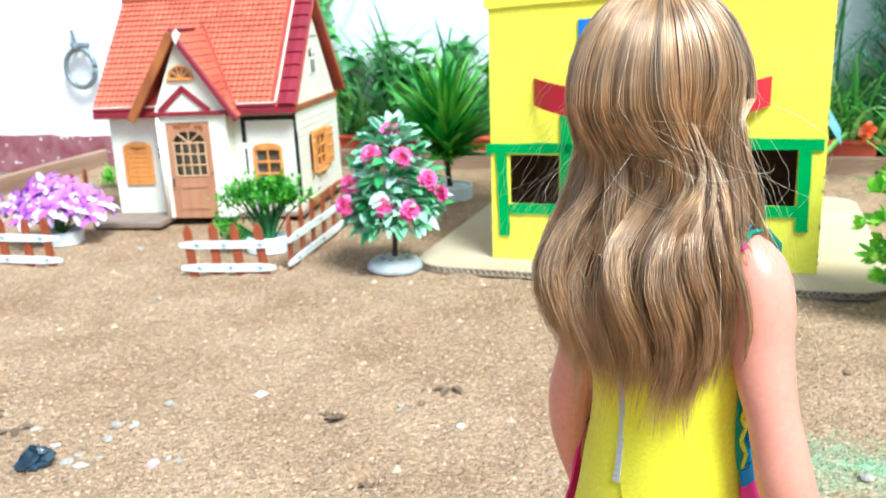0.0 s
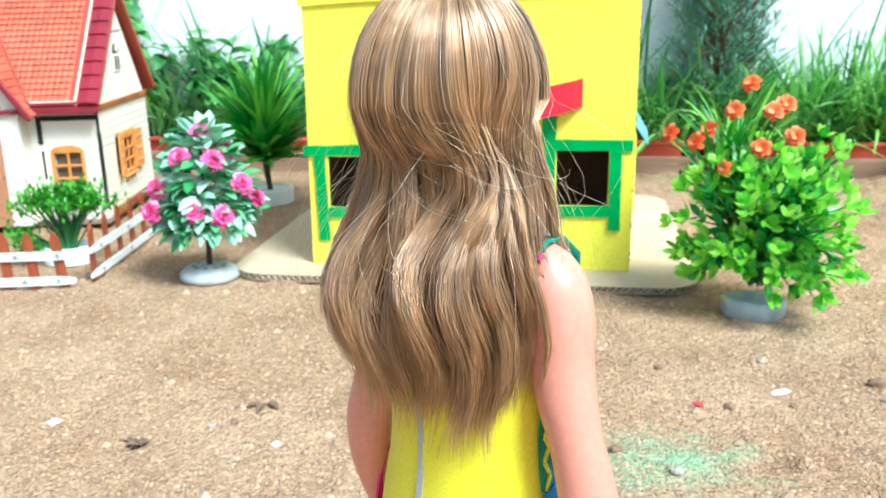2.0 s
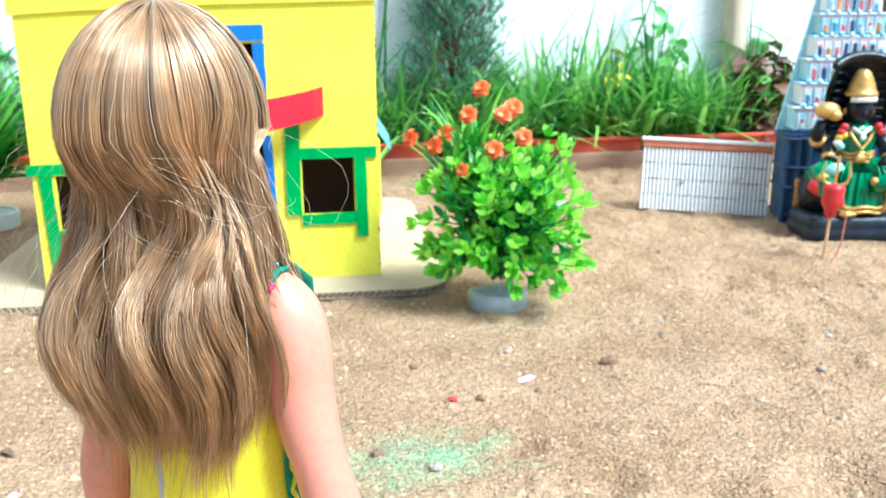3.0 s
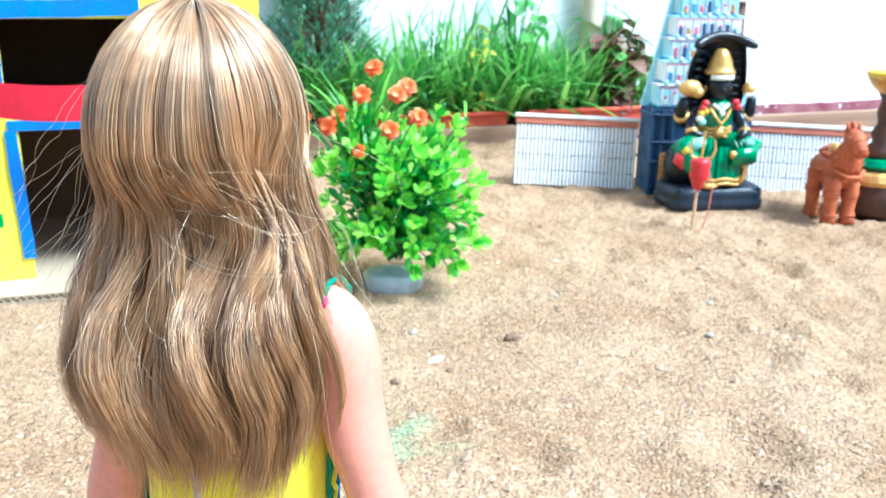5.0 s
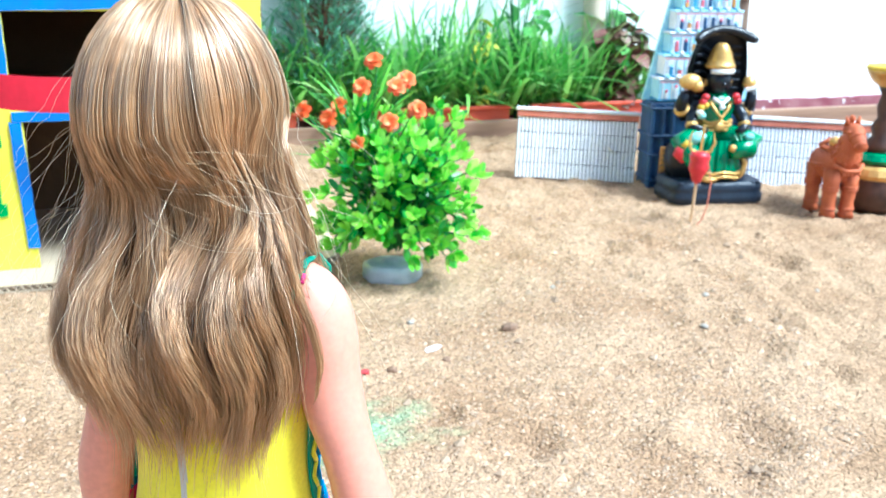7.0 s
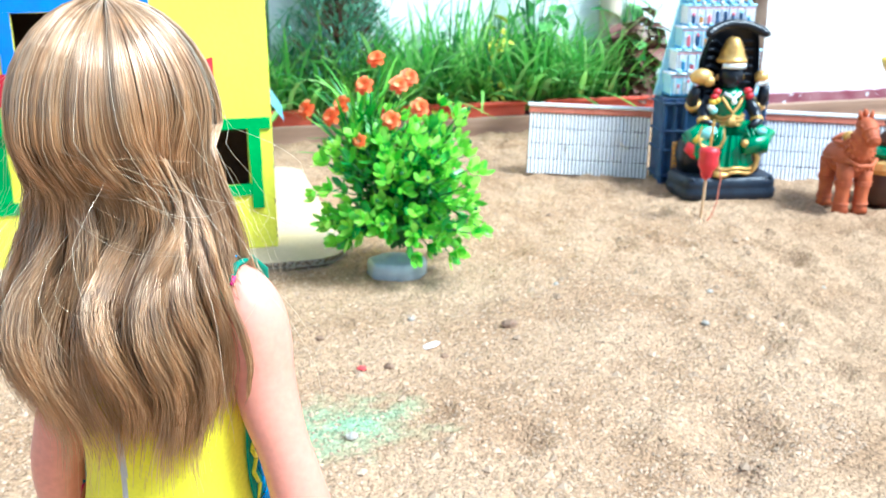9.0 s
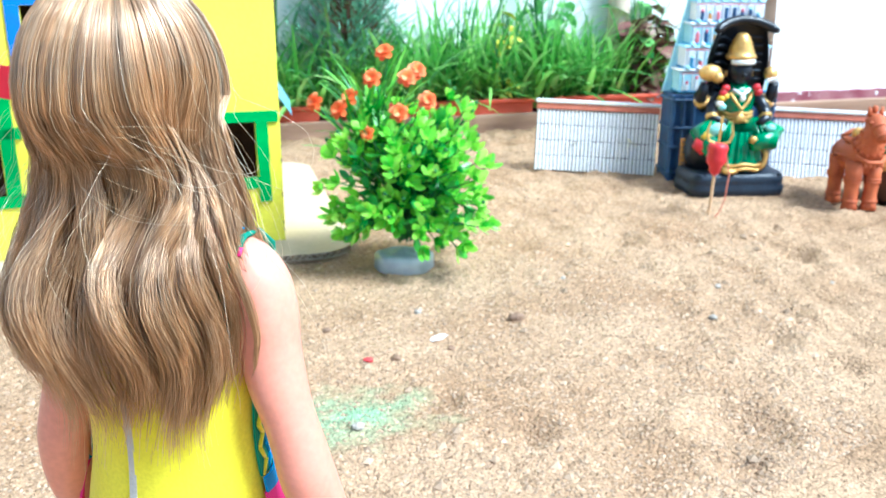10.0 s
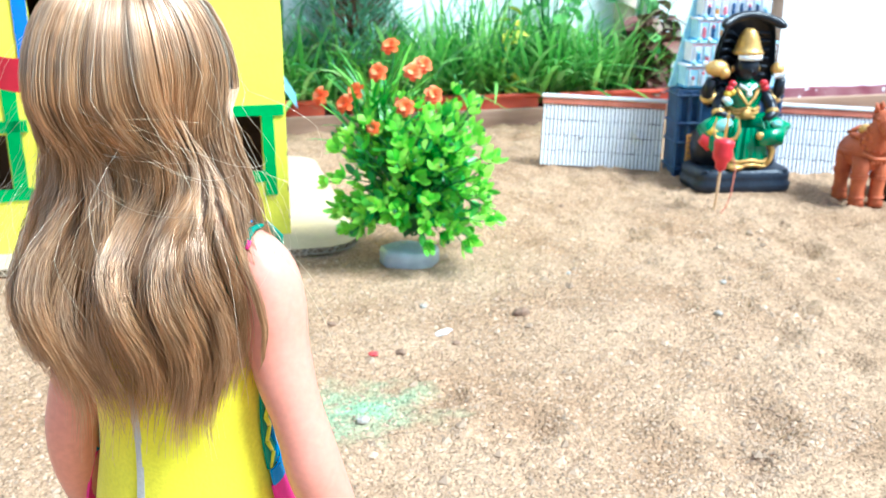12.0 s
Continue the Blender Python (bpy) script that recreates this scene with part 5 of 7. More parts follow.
def out_dir(az, el):
    return Vector((math.cos(az) * math.cos(el), math.sin(az) * math.cos(el), math.sin(el)))


def rosette(parent, c, r, material, facing, name="flower", rings=3, petals=6, label="", cup=0.5):
    g = Geo()
    base = Matrix.Translation(c) @ aim(facing) @ Matrix.Rotation(radians(90), 4, "Y")
    for k in range(rings):
        for i in range(petals - (k == rings - 1)):
            a = 2 * math.pi * (i + 0.5 * k) / petals + PR.uniform(-0.12, 0.12)
            el = -radians(8 + 26 * k + PR.uniform(-9, 9)) * (0.6 + cup)
            m = base @ Matrix.Translation((0, 0, 0.0008 * k)) @ Matrix.Rotation(a, 4, "Z") @ Matrix.Rotation(el, 4, "Y") @ Matrix.Rotation(PR.uniform(-0.25, 0.25), 4, "X")
            g.leaf(m, r * (1.12 - 0.2 * k), r * 0.8, droop=0.3, fold=0.25, seg=4, shape=lambda t: math.sin(math.pi * min(1, t * 0.72 + 0.12)) ** 0.7)
    return part(name, g, [material], parent, label, smooth=True)


def pink_tree():
    t = thing("artificial_rose_tree", Matrix.Translation((-0.0565, 1.022, -0.002)), "small artificial tree with pale green leaves and pink roses", "artificial plant")
    g = Geo().lathe([(0.030, 0), (0.0335, 0.003), (0.033, 0.008), (0.027, 0.0135), (0.012, 0.0165), (0.004, 0.0170)], 40)
    base = part("base", g, [m_cement], t, "round grey base with dark moulded dimples", smooth=True)
    for k, (rr, n) in enumerate(((0.0245, 14), (0.0155, 9))):
        for i in range(n):
            a = 2 * math.pi * i / n + k * 0.3
            part("dimple", Geo().ball((rr * math.cos(a), rr * math.sin(a), 0.0135 - 0.0045 * (rr - 0.0155) / 0.009 * 0.9 + 0.0015), (0.0042, 0.0028, 0.0013), 0, 8, 6), [m_dimple], base, smooth=True)
    part("trunk", Geo().tube([(0, 0, 0.015), (0.0015, 0, 0.05), (0, 0, 0.09), (0, 0, 0.145)], [0.0032, 0.003, 0.0026, 0.0015], 8), [m_bark], t)
    g = Geo()
    tiers = ((0.060, 0.046, 14, 0.15), (0.068, 0.050, 14, 0.2), (0.076, 0.047, 14, 0.25), (0.089, 0.043, 13, 0.35), (0.104, 0.038, 12, 0.45), (0.119, 0.031, 10, 0.55), (0.132, 0.023, 8, 0.75), (0.143, 0.014, 6, 1.0))
    for z, r, n, el in tiers:
        for i in range(n):
            a = 2 * math.pi * (i + PR.random() * 0.7) / n
            p = Vector((0, 0, z + 0.013 + PR.uniform(-0.005, 0.004)))
            tip = p + out_dir(a, el * 0.55 - 0.18) * r * PR.uniform(0.8, 1.02)
            g.tube([p, (p + tip) / 2 + Vector((0, 0, 0.003)), tip], 0.0008, 4)
            for k in range(6):
                d = out_dir(a + PR.uniform(-1.0, 1.0), el - 0.28 + PR.uniform(-0.55, 0.55))
                q = tip - (tip - p) * PR.uniform(0, 0.35)
                g.leaf(Matrix.Translation(q) @ aim(d, PR.uniform(-0.6, 0.6)), PR.uniform(0.022, 0.033), PR.uniform(0.0100, 0.0140), PR.uniform(0.1, 0.5), 0.3)
    part("foliage", g, [m_mint], t, "pale green pointed leaves", smooth=True)
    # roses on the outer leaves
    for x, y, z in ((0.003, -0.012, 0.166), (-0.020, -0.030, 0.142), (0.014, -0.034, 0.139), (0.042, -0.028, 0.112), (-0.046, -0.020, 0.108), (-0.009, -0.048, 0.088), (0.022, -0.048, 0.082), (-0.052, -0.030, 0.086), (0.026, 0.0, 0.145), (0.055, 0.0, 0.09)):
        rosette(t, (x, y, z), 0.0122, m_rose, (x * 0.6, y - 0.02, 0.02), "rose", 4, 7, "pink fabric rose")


def palm():
    t = thing("artificial_grass_plant", Matrix.Translation((0.0155, 1.418, -0.002)), "artificial plant of long pointed green blades in a white round pot", "artificial plant")
    part("pot", Geo().lathe([(0.030, 0), (0.0355, 0.002), (0.0365, 0.022), (0.0355, 0.0245), (0.032, 0.0245), (0.031, 0.021), (0.002, 0.021)], 36), [m_pot], t, "low round white pot", smooth=False)
    part("stem", Geo().tube([(0, 0, 0.02), (-0.003, 0, 0.045), (-0.004, 0, 0.07)], [0.004, 0.0045, 0.006], 8), [m_bark], t)
    g = Geo()
    for i in range(340):
        a = PR.uniform(0, 6.28)
        el = PR.uniform(0.5, 1.5) if i % 4 else PR.uniform(0.2, 0.8)
        L = PR.uniform(0.09, 0.165) if i % 4 else PR.uniform(0.06, 0.09)
        p = Vector((-0.004 + PR.gauss(0, 0.006), PR.gauss(0, 0.006), 0.062 + 0.055 * PR.random() * (el / 1.4)))
        g.leaf(Matrix.Translation(p) @ aim(out_dir(a, el), PR.uniform(-0.5, 0.5)), L, PR.uniform(0.011, 0.0175), PR.uniform(0.1, 0.5), 0.35, 6, shape=lambda t: (1 - t) ** 0.6 * min(1, 0.45 + t * 2.2))
    part("blade_tuft", g, [m_blade], t, "long pointed dark green blades", smooth=True)


def shrub():
    t = thing("artificial_shrub", Matrix.Translation((0.470, 0.779, -0.002)) @ Matrix.Rotation(radians(-32), 4, "Z"), "bushy artificial shrub with bright green leaves and orange flowers", "artificial plant")
    prof = [(0.0255, 0), (0.0275, 0.002), (0.0275, 0.013), (0.0262, 0.017), (0.0225, 0.0185), (0.012, 0.0175), (0.008, 0.022), (0.003, 0.0235)]
    rings = [[(r * (1.12 + 0.05 * math.sin(5 * k * 2 * math.pi / 30)) * math.cos(2 * math.pi * k / 30), r * 0.9 * (1 + 0.06 * math.sin(4 * k * 2 * math.pi / 30)) * math.sin(2 * math.pi * k / 30), z) for k in range(30)] for r, z in prof]
    part("base", Geo().loft(rings), [m_clear], t, "cloudy grey plastic base", smooth=True)
    g = Geo()
    C = Vector((0.004, 0, 0.095))
    for i in range(165):
        a = PR.uniform(0, 6.28)
        el = math.asin(PR.uniform(-0.85, 0.98))
        d = out_dir(a, el)
        d = Vector([math.copysign(abs(v) ** 0.8, v) for v in d])
        rad = Vector((d.x * 0.084, d.y * 0.072, d.z * (0.082 if d.z > 0 else 0.076)))
        tip = C + rad * PR.uniform(0.45, 1.10)
        root = Vector((PR.gauss(0, 0.006), PR.gauss(0, 0.006), 0.03 + 0.05 * PR.random()))
        mid = (root + tip) / 2 + Vector((0, 0, 0.012)) + Vector((PR.gauss(0, 0.004), PR.gauss(0, 0.004), 0))
        part("stem", Geo().tube([root, mid, tip], [0.0013, 0.001, 0.0006], 5), [m_stem], t)
        # whorls of oval leaves, the outermost one open like a flower; inner ones often in the shaded colour
        for f, count, open_to in ((0.58, 3, 1.1), (0.80, 4, 1.0), (1.0, 6, 0.85)):
            q = root.lerp(mid, f * 2) if f < 0.5 else mid.lerp(tip, f * 2 - 1)
            base = Matrix.Translation(q) @ aim((tip - mid).normalized() + Vector((0, 0, 0.35)), PR.uniform(0, 6))
            for s in range(count):
                e = base @ Matrix.Rotation(6.283 * (s + PR.uniform(-0.2, 0.2)) / count, 4, "X") @ Matrix.Rotation(-open_to * PR.uniform(0.6, 1.15), 4, "Y")
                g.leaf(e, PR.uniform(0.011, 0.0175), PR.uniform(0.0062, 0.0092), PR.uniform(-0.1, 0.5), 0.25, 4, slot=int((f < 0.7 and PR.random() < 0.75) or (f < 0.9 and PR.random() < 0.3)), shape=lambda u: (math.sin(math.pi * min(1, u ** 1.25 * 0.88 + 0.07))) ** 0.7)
        if PR.random() < 0.3:
            b = tip + (tip - mid).normalized() * 0.012
            part("bud", Geo().tube([tip, b], [0.0006, 0.0005], 5).ball(b, 0.0022, 0, 6, 5), [m_stem], t)
    part("foliage", g, [m_leaf, m_leaf_shade], t, "glossy bright green leaves, the inner ones coloured as shaded", smooth=True)
    gb = Geo()
    for i in range(110):
        a = PR.uniform(0, 6.28)
        p = Vector((-0.028 + PR.gauss(0, 0.012), 0.012 + PR.gauss(0, 0.01), 0.135 + PR.uniform(-0.02, 0.02)))
        gb.leaf(Matrix.Translation(p) @ aim(out_dir(a, PR.uniform(0.35, 1.4)), PR.uniform(-0.5, 0.5)), PR.uniform(0.045, 0.095), 0.0066, 0.35, 0.3, 5, shape=lambda u: (1 - u) ** 0.6 * min(1, 0.5 + u * 2))
    part("grass_tuft", gb, [m_blade], t, "narrow green blades with lime tips", smooth=True)
    for x, y, z in ((-0.018, 0.008, 0.222), (-0.030, -0.012, 0.199), (0.004, -0.008, 0.199), (0.014, 0.0, 0.205), (0.024, -0.016, 0.178), (-0.086, -0.012, 0.176), (-0.062, -0.016, 0.169), (-0.052, -0.006, 0.180), (-0.004, -0.028, 0.168), (-0.034, -0.040, 0.150)):
        part("flower_stalk", Geo().tube([(x * 0.3 - 0.015, 0.01, z - 0.06), (x * 0.8, y, z - 0.004)], 0.0008, 5), [m_stem], t)
        rosette(t, (x, y, z), 0.0092 if z > 0.165 else 0.0070, m_orange, (x * 0.5, y - 0.03, 0.02), "orange_flower", 3, 6, "orange frilled fabric flower", cup=0.1)


def bush_pot():
    t = thing("potted_bush", Matrix.Translation((-0.224, 1.124, -0.002)), "small bright green artificial bush in a low white pot", "artificial plant")
    part("pot", Geo().lathe([(0.024, 0), (0.029, 0.002), (0.0295, 0.020), (0.0275, 0.022), (0.025, 0.022), (0.024, 0.018), (0.002, 0.018)], 28, squash=0.8), [m_pot], t, "low white pot")
    g = Geo()
    for i in range(46):
        a = PR.uniform(0, 6.28)
        rr = PR.uniform(0.005, 0.058)
        tip = Vector((rr * math.cos(a), rr * 0.5 * math.sin(a), 0.066 + 0.022 * PR.random() - 0.2 * rr + 0.006))
        part("stem", Geo().tube([(tip.x * 0.12, tip.y * 0.12, 0.016), (tip.x * 0.5, tip.y * 0.5, 0.05), tip], [0.0014, 0.001, 0.0008], 5), [m_stem], t)
        for k in range(34):
            d = out_dir(PR.uniform(0, 6.28), PR.uniform(-0.2, 1.5))
            q = tip + Vector((PR.gauss(0, 0.007), PR.gauss(0, 0.006), PR.gauss(0, 0.006)))
            g.leaf(Matrix.Translation(q) @ aim(d), PR.uniform(0.006, 0.0105), 0.0042, 0.1, 0.2, 2)
    for i in range(14):
        tip = Vector((-0.05 + PR.gauss(0, 0.010), -0.012 + PR.gauss(0, 0.006), 0.035 + PR.gauss(0, 0.008)))
        part("stem", Geo().tube([(-0.01, 0, 0.018), tip], 0.001, 5), [m_stem], t)
        for k in range(26):
            g.leaf(Matrix.Translation(tip + Vector((PR.gauss(0, 0.005), PR.gauss(0, 0.005), PR.gauss(0, 0.005)))) @ aim(out_dir(PR.uniform(0, 6.28), PR.uniform(-0.2, 1.5))), PR.uniform(0.004, 0.0075), 0.003, 0.1, 0.2, 2)
    part("foliage", g, [m_bush], t, "dense tiny bright green leaves")


def violet_pot():
    t = thing("potted_flowers", Matrix.Translation((-0.522, 1.206, -0.002)), "bunch of purple and white fabric flowers in a low white pot", "artificial plant")
    part("pot", Geo().lathe([(0.022, 0), (0.026, 0.002), (0.0265, 0.017), (0.025, 0.019), (0.022, 0.019), (0.021, 0.015), (0.002, 0.015)], 28), [m_pot], t, "low white pot")

    for i in range(30):
        a = 2.4 * i
        rr = 0.066 * math.sqrt((i + 0.5) / 30)
        z = 0.080 - 8.5 * rr * rr + PR.uniform(-0.006, 0.006)
        c = Vector((rr * math.cos(a) - 0.008, rr * 0.7 * math.sin(a), z))
        part("stem", Geo().tube([(0, 0, 0.015), c], 0.0009, 5), [m_stem], t)
        g = Geo()
        f = Vector((c.x, c.y - 0.02, 0.05)).normalized()
        base = Matrix.Translation(c) @ aim(f) @ Matrix.Rotation(radians(90), 4, "Y")
        for k in range(2):
            for j in range(6):
                m = base @ Matrix.Rotation(j * 1.047 + 0.5 * k + PR.uniform(-0.1, 0.1), 4, "Z") @ Matrix.Rotation(-radians(12 + 34 * k), 4, "Y")
                g.leaf(m, PR.uniform(0.019, 0.028), 0.0100, PR.uniform(0.2, 0.9), 0.25, 5, shape=lambda t: math.sin(math.pi * min(1, t ** 0.8 * 0.9 + 0.06)) ** 0.6)
        part("flower", g, [m_violet], t, "purple and white lily-like flower", smooth=True)


pink_tree()
palm()
shrub()
bush_pot()
violet_pot()
g = Geo()
for i in range(60):
    p = Vector((PR.gauss(0, 0.008), PR.gauss(0, 0.006), PR.uniform(0.0, 0.03)))
    g.leaf(Matrix.Translation(p) @ aim(out_dir(PR.uniform(0, 6.28), PR.uniform(0.2, 1.4))), PR.uniform(0.015, 0.026), 0.005, 0.3, 0.3, 4)
solid("leafy_sprig", g, [m_leaf], Matrix.Translation((-0.60, 1.62, 0)), "small bright green leafy sprig growing by the plank", "plant", clean=False, smooth=True)

# ---- shrine corner: wall panels, tower, figure, trident, horse ----
m_slat = surface("white_slat", (0.92, 0.92, 0.94), (0.86, 0.86, 0.89), scale=60, rough=0.6, bump=0.1, rand=0.03)
m_gap = surface("grey_gap", (0.19, 0.18, 0.23), (0.13, 0.13, 0.17), scale=60, rough=0.8)
m_coping = surface("brick_red_band", (0.60, 0.20, 0.13), (0.50, 0.15, 0.09), scale=60, rough=0.7)
m_cap = surface("white_coping", (0.80, 0.80, 0.80), (0.70, 0.70, 0.70), scale=60, rough=0.7)
data_slat = {}


def wall_panel(a, b, high, lean, n):
    a, b = Vector((*a, 0.003)), Vector((*b, 0.003))
    d = b - a
    w = thing("toy_wall_panel", Matrix.Translation(a) @ Matrix.Rotation(math.atan2(d.y, d.x), 4, "Z") @ Matrix.Rotation(lean, 4, "X") @ Matrix.Rotation(radians(1.8), 4, "Y"), "model compound wall of white ribs with a brick-red top band", "toy wall", "toy wall panels")
    L = d.length
    part("backing", Geo().box((L / 2, 0.003, high / 2), (L, 0.003, high), 0.0005), [m_gap], w, "dark grey backing")
    part("top_band", Geo().box((L / 2, 0.0, high - 0.0095), (L + 0.002, 0.008, 0.009), 0.001), [m_coping], w, "brick-red painted band")
    part("coping", Geo().box((L / 2, 0.0, high - 0.002), (L + 0.006, 0.013, 0.006), 0.0015), [m_cap], w, "white coping strip")
    for x, z, size in ((0.30, 0.42, 0.004), (0.74, 0.50, 0.0065), (0.79, 0.44, 0.005)):
        g = Geo()
        for k in range(3):
            g.leaf(Matrix.Translation((L * x + 0.002 * k, -0.0032, high * z)) @ aim(out_dir(-1.2 + 0.9 * k, 0.5 - 0.6 * k)), size * 1.6, size, 0.4, 0.4, 3)
        part("torn_paper", g, [m_cap], w, "torn scrap of white paper", smooth=True)
    rows_n, top = 4, high - 0.014
    rh = top / rows_n
    key = round(rh, 4)
    if key not in data_slat:
        data_slat[key] = outward(Geo().box((0, 0, 0), (0.0040, 0.003, rh - 0.0009), 0.0007).mesh("slat", [m_slat]))
    for r in range(rows_n):
        for i in range(n):
            x = L * (i + 0.5) / n
            piece("slat", data_slat[key], w, Matrix.Translation((x, 0.0 + R1.uniform(-0.0003, 0.0003), rh * (r + 0.5) + R1.uniform(-0.0005, 0.0005))))


m_t_blue = surface("tower_blue", (0.10, 0.38, 0.62), (0.07, 0.26, 0.50), scale=120, rough=0.6, rand=0.25)
m_t_sky = surface("tower_sky", (0.48, 0.76, 0.86), (0.36, 0.66, 0.82), scale=120, rough=0.6, rand=0.2)
m_t_white = surface("tower_white", (0.80, 0.82, 0.86), (0.70, 0.74, 0.82), scale=120, rough=0.6, rand=0.1)
m_t_pink = surface("tower_pink", (0.70, 0.20, 0.24), (0.58, 0.12, 0.18), scale=120, rough=0.6, rand=0.2)
m_t_gold = surface("tower_ochre", (0.74, 0.38, 0.10), (0.58, 0.27, 0.06), scale=120, rough=0.6, rand=0.2)
m_t_navy = surface("tower_navy", (0.035, 0.09, 0.20), (0.02, 0.05, 0.13), scale=60, rough=0.5, rand=0.2)


def tower():
    at = Matrix.Translation((1.067, 0.863, 0)) @ Matrix.Rotation(radians(-31), 4, "Z") @ Matrix.Diagonal((0.94, 1, 1, 1))
    t = thing("toy_temple_tower", at, "tapering model temple tower with painted tiers in blue, white and pink", "toy tower")
    # dark lower storey with pilasters and an ochre door leaf
    part("lower_storey", Geo().box((0, 0.03, 0.063), (0.160, 0.05, 0.126), 0.001), [m_t_navy], t, "dark blue lower storey")
    for x in (-0.078, -0.062, -0.046, 0.046, 0.062, 0.078):
        part("pilaster", Geo().tube([(x, 0.004, 0), (x, 0.004, 0.124)], 0.0042, 8), [m_t_navy], t)
    for z in (0.012, 0.05, 0.078, 0.118):
        part("moulding", Geo().box((0, 0.028, z), (0.166, 0.058, 0.0042), 0.0012), [m_t_navy], t)
    part("door_leaf", Geo().box((-0.0545, -0.0015, 0.040), (0.018, 0.006, 0.046), 0.0008), [m_t_gold], t, "ochre door leaf")
    for i in range(6):
        part("door_rib", Geo().box((-0.0545, -0.0046, 0.021 + 0.0075 * i), (0.0165, 0.001, 0.0012), 0.0002), [m_t_navy], t)
    z, n = 0.128, 7
    for k in range(n):
        h = 0.034 - 0.0012 * k
        w = 0.149 - 0.0136 * k
        dp = 0.052 - 0.004 * k
        tier = part("tier", Geo().box((0, 0.03, z + h * 0.45), (w * 0.965, dp * 0.94, h * 0.9), 0.0008), [(m_t_sky, m_t_white)[k % 2]], t)
        part("cornice", Geo().box((0, 0.03, z + h * 0.95), (w, dp, h * 0.10), 0.0014), [m_t_sky if k % 2 else m_t_white], tier)
        part("ledge", Geo().box((0, 0.03, z + h * 0.06), (w * 0.98, dp * 0.98, h * 0.09), 0.001), [m_t_blue], tier)
        for i in range(cols_top := 8 - k // 2):
            part("dome", Geo().ball(((i + 0.5 - cols_top / 2) * w * 0.92 / cols_top, 0.03 - dp * 0.47, z + h * 1.04), (w * 0.030, 0.003, h * 0.10), 0, 8, 6), [m_t_white if i % 2 else m_t_sky], tier)
        part("band", Geo().box((0, 0.03, z + h * 0.62), (w * 0.95, dp * 0.93, h * 0.07), 0.0006), [m_t_blue if k % 2 else m_t_sky], tier)
        part("red_line", Geo().box((0, 0.03, z + h * 0.82), (w * 0.95, dp * 0.95, h * 0.05), 0.0004), [m_t_pink], tier)
        cols = 9 - (k // 2)
        y = 0.03 - dp * 0.45
        for i in range(cols):
            x = (i + 0.5 - cols / 2) * w * 0.9 / cols
            mid = abs(x) < w * 0.07
            m = (m_t_pink, m_t_gold, m_t_white, m_t_blue, m_t_navy)[PR.randrange(5)]
            hh = h * (0.55 if mid else PR.uniform(0.22, 0.5))
            part("niche", Geo().box((x, y - 0.001, z + h * 0.12 + hh / 2), (w * 0.9 / cols * 0.42, 0.003, hh), 0.0006), [m_t_navy if mid else m], tier)
            part("column", Geo().tube([(x - w * 0.45 / cols * 0.8, y - 0.001, z + h * 0.1), (x - w * 0.45 / cols * 0.8, y - 0.001, z + h * 0.8)], 0.0013, 6), [m_t_white if PR.random() < 0.6 else m_t_sky], tier)
            if not mid:
                part("finial", Geo().ball((x, y - 0.0015, z + h * 0.16 + hh), (0.0026, 0.0016, 0.003), 0, 8, 6), [m_t_sky if PR.random() < 0.5 else m_t_pink], tier)
        z += h
    part("side_board", Geo().slab([(-0.085, 0.126), (0.085, 0.126), (0.035, z), (-0.035, z)], 0.040, 0.046), [m_t_sky], t, "pale blue sloping back board")
    part("crown", Geo().lathe([(0.03, 0), (0.033, 0.006), (0.026, 0.014), (0.01, 0.02), (0.003, 0.03)], 20, at=Matrix.Translation((0, 0.03, z))), [m_t_gold], t)


wall_panel((0.880, 1.060), (1.022, 0.945), 0.107, radians(-10), 32)
wall_panel((1.085, 0.890), (1.285, 0.720), 0.103, radians(-10), 46)
tower()

m_idol_black = surface("glossy_black", (0.006, 0.007, 0.010), (0.012, 0.015, 0.022), scale=40, rough=0.28, bump=0.1, spec=0.35)
m_idol_gold = surface("gold_paint", (0.72, 0.45, 0.14), (0.55, 0.30, 0.08), scale=80, rough=0.35, metal=0.5, bump=0.3, fine=500)
m_idol_green = surface("green_paint", (0.006, 0.24, 0.085), (0.005, 0.13, 0.05), scale=60, rough=0.22, bump=0.2, spec=0.6)
m_idol_navy = surface("navy_base_paint", (0.008, 0.014, 0.026), (0.016, 0.026, 0.044), scale=30, rough=0.42, bump=0.4, fine=200)
m_idol_red = surface("red_paint", (0.65, 0.03, 0.04), (0.5, 0.02, 0.03), scale=60, rough=0.35)
m_idol_white = surface("white_paint", (0.82, 0.82, 0.80), (0.7, 0.7, 0.7), scale=60, rough=0.4)
m_idol_teal = surface("aqua_paint", (0.35, 0.68, 0.66), (0.22, 0.55, 0.52), scale=60, rough=0.35)
m_idol_yellow = surface("yellow_paint", (0.80, 0.55, 0.05), (0.7, 0.45, 0.04), scale=60, rough=0.4)


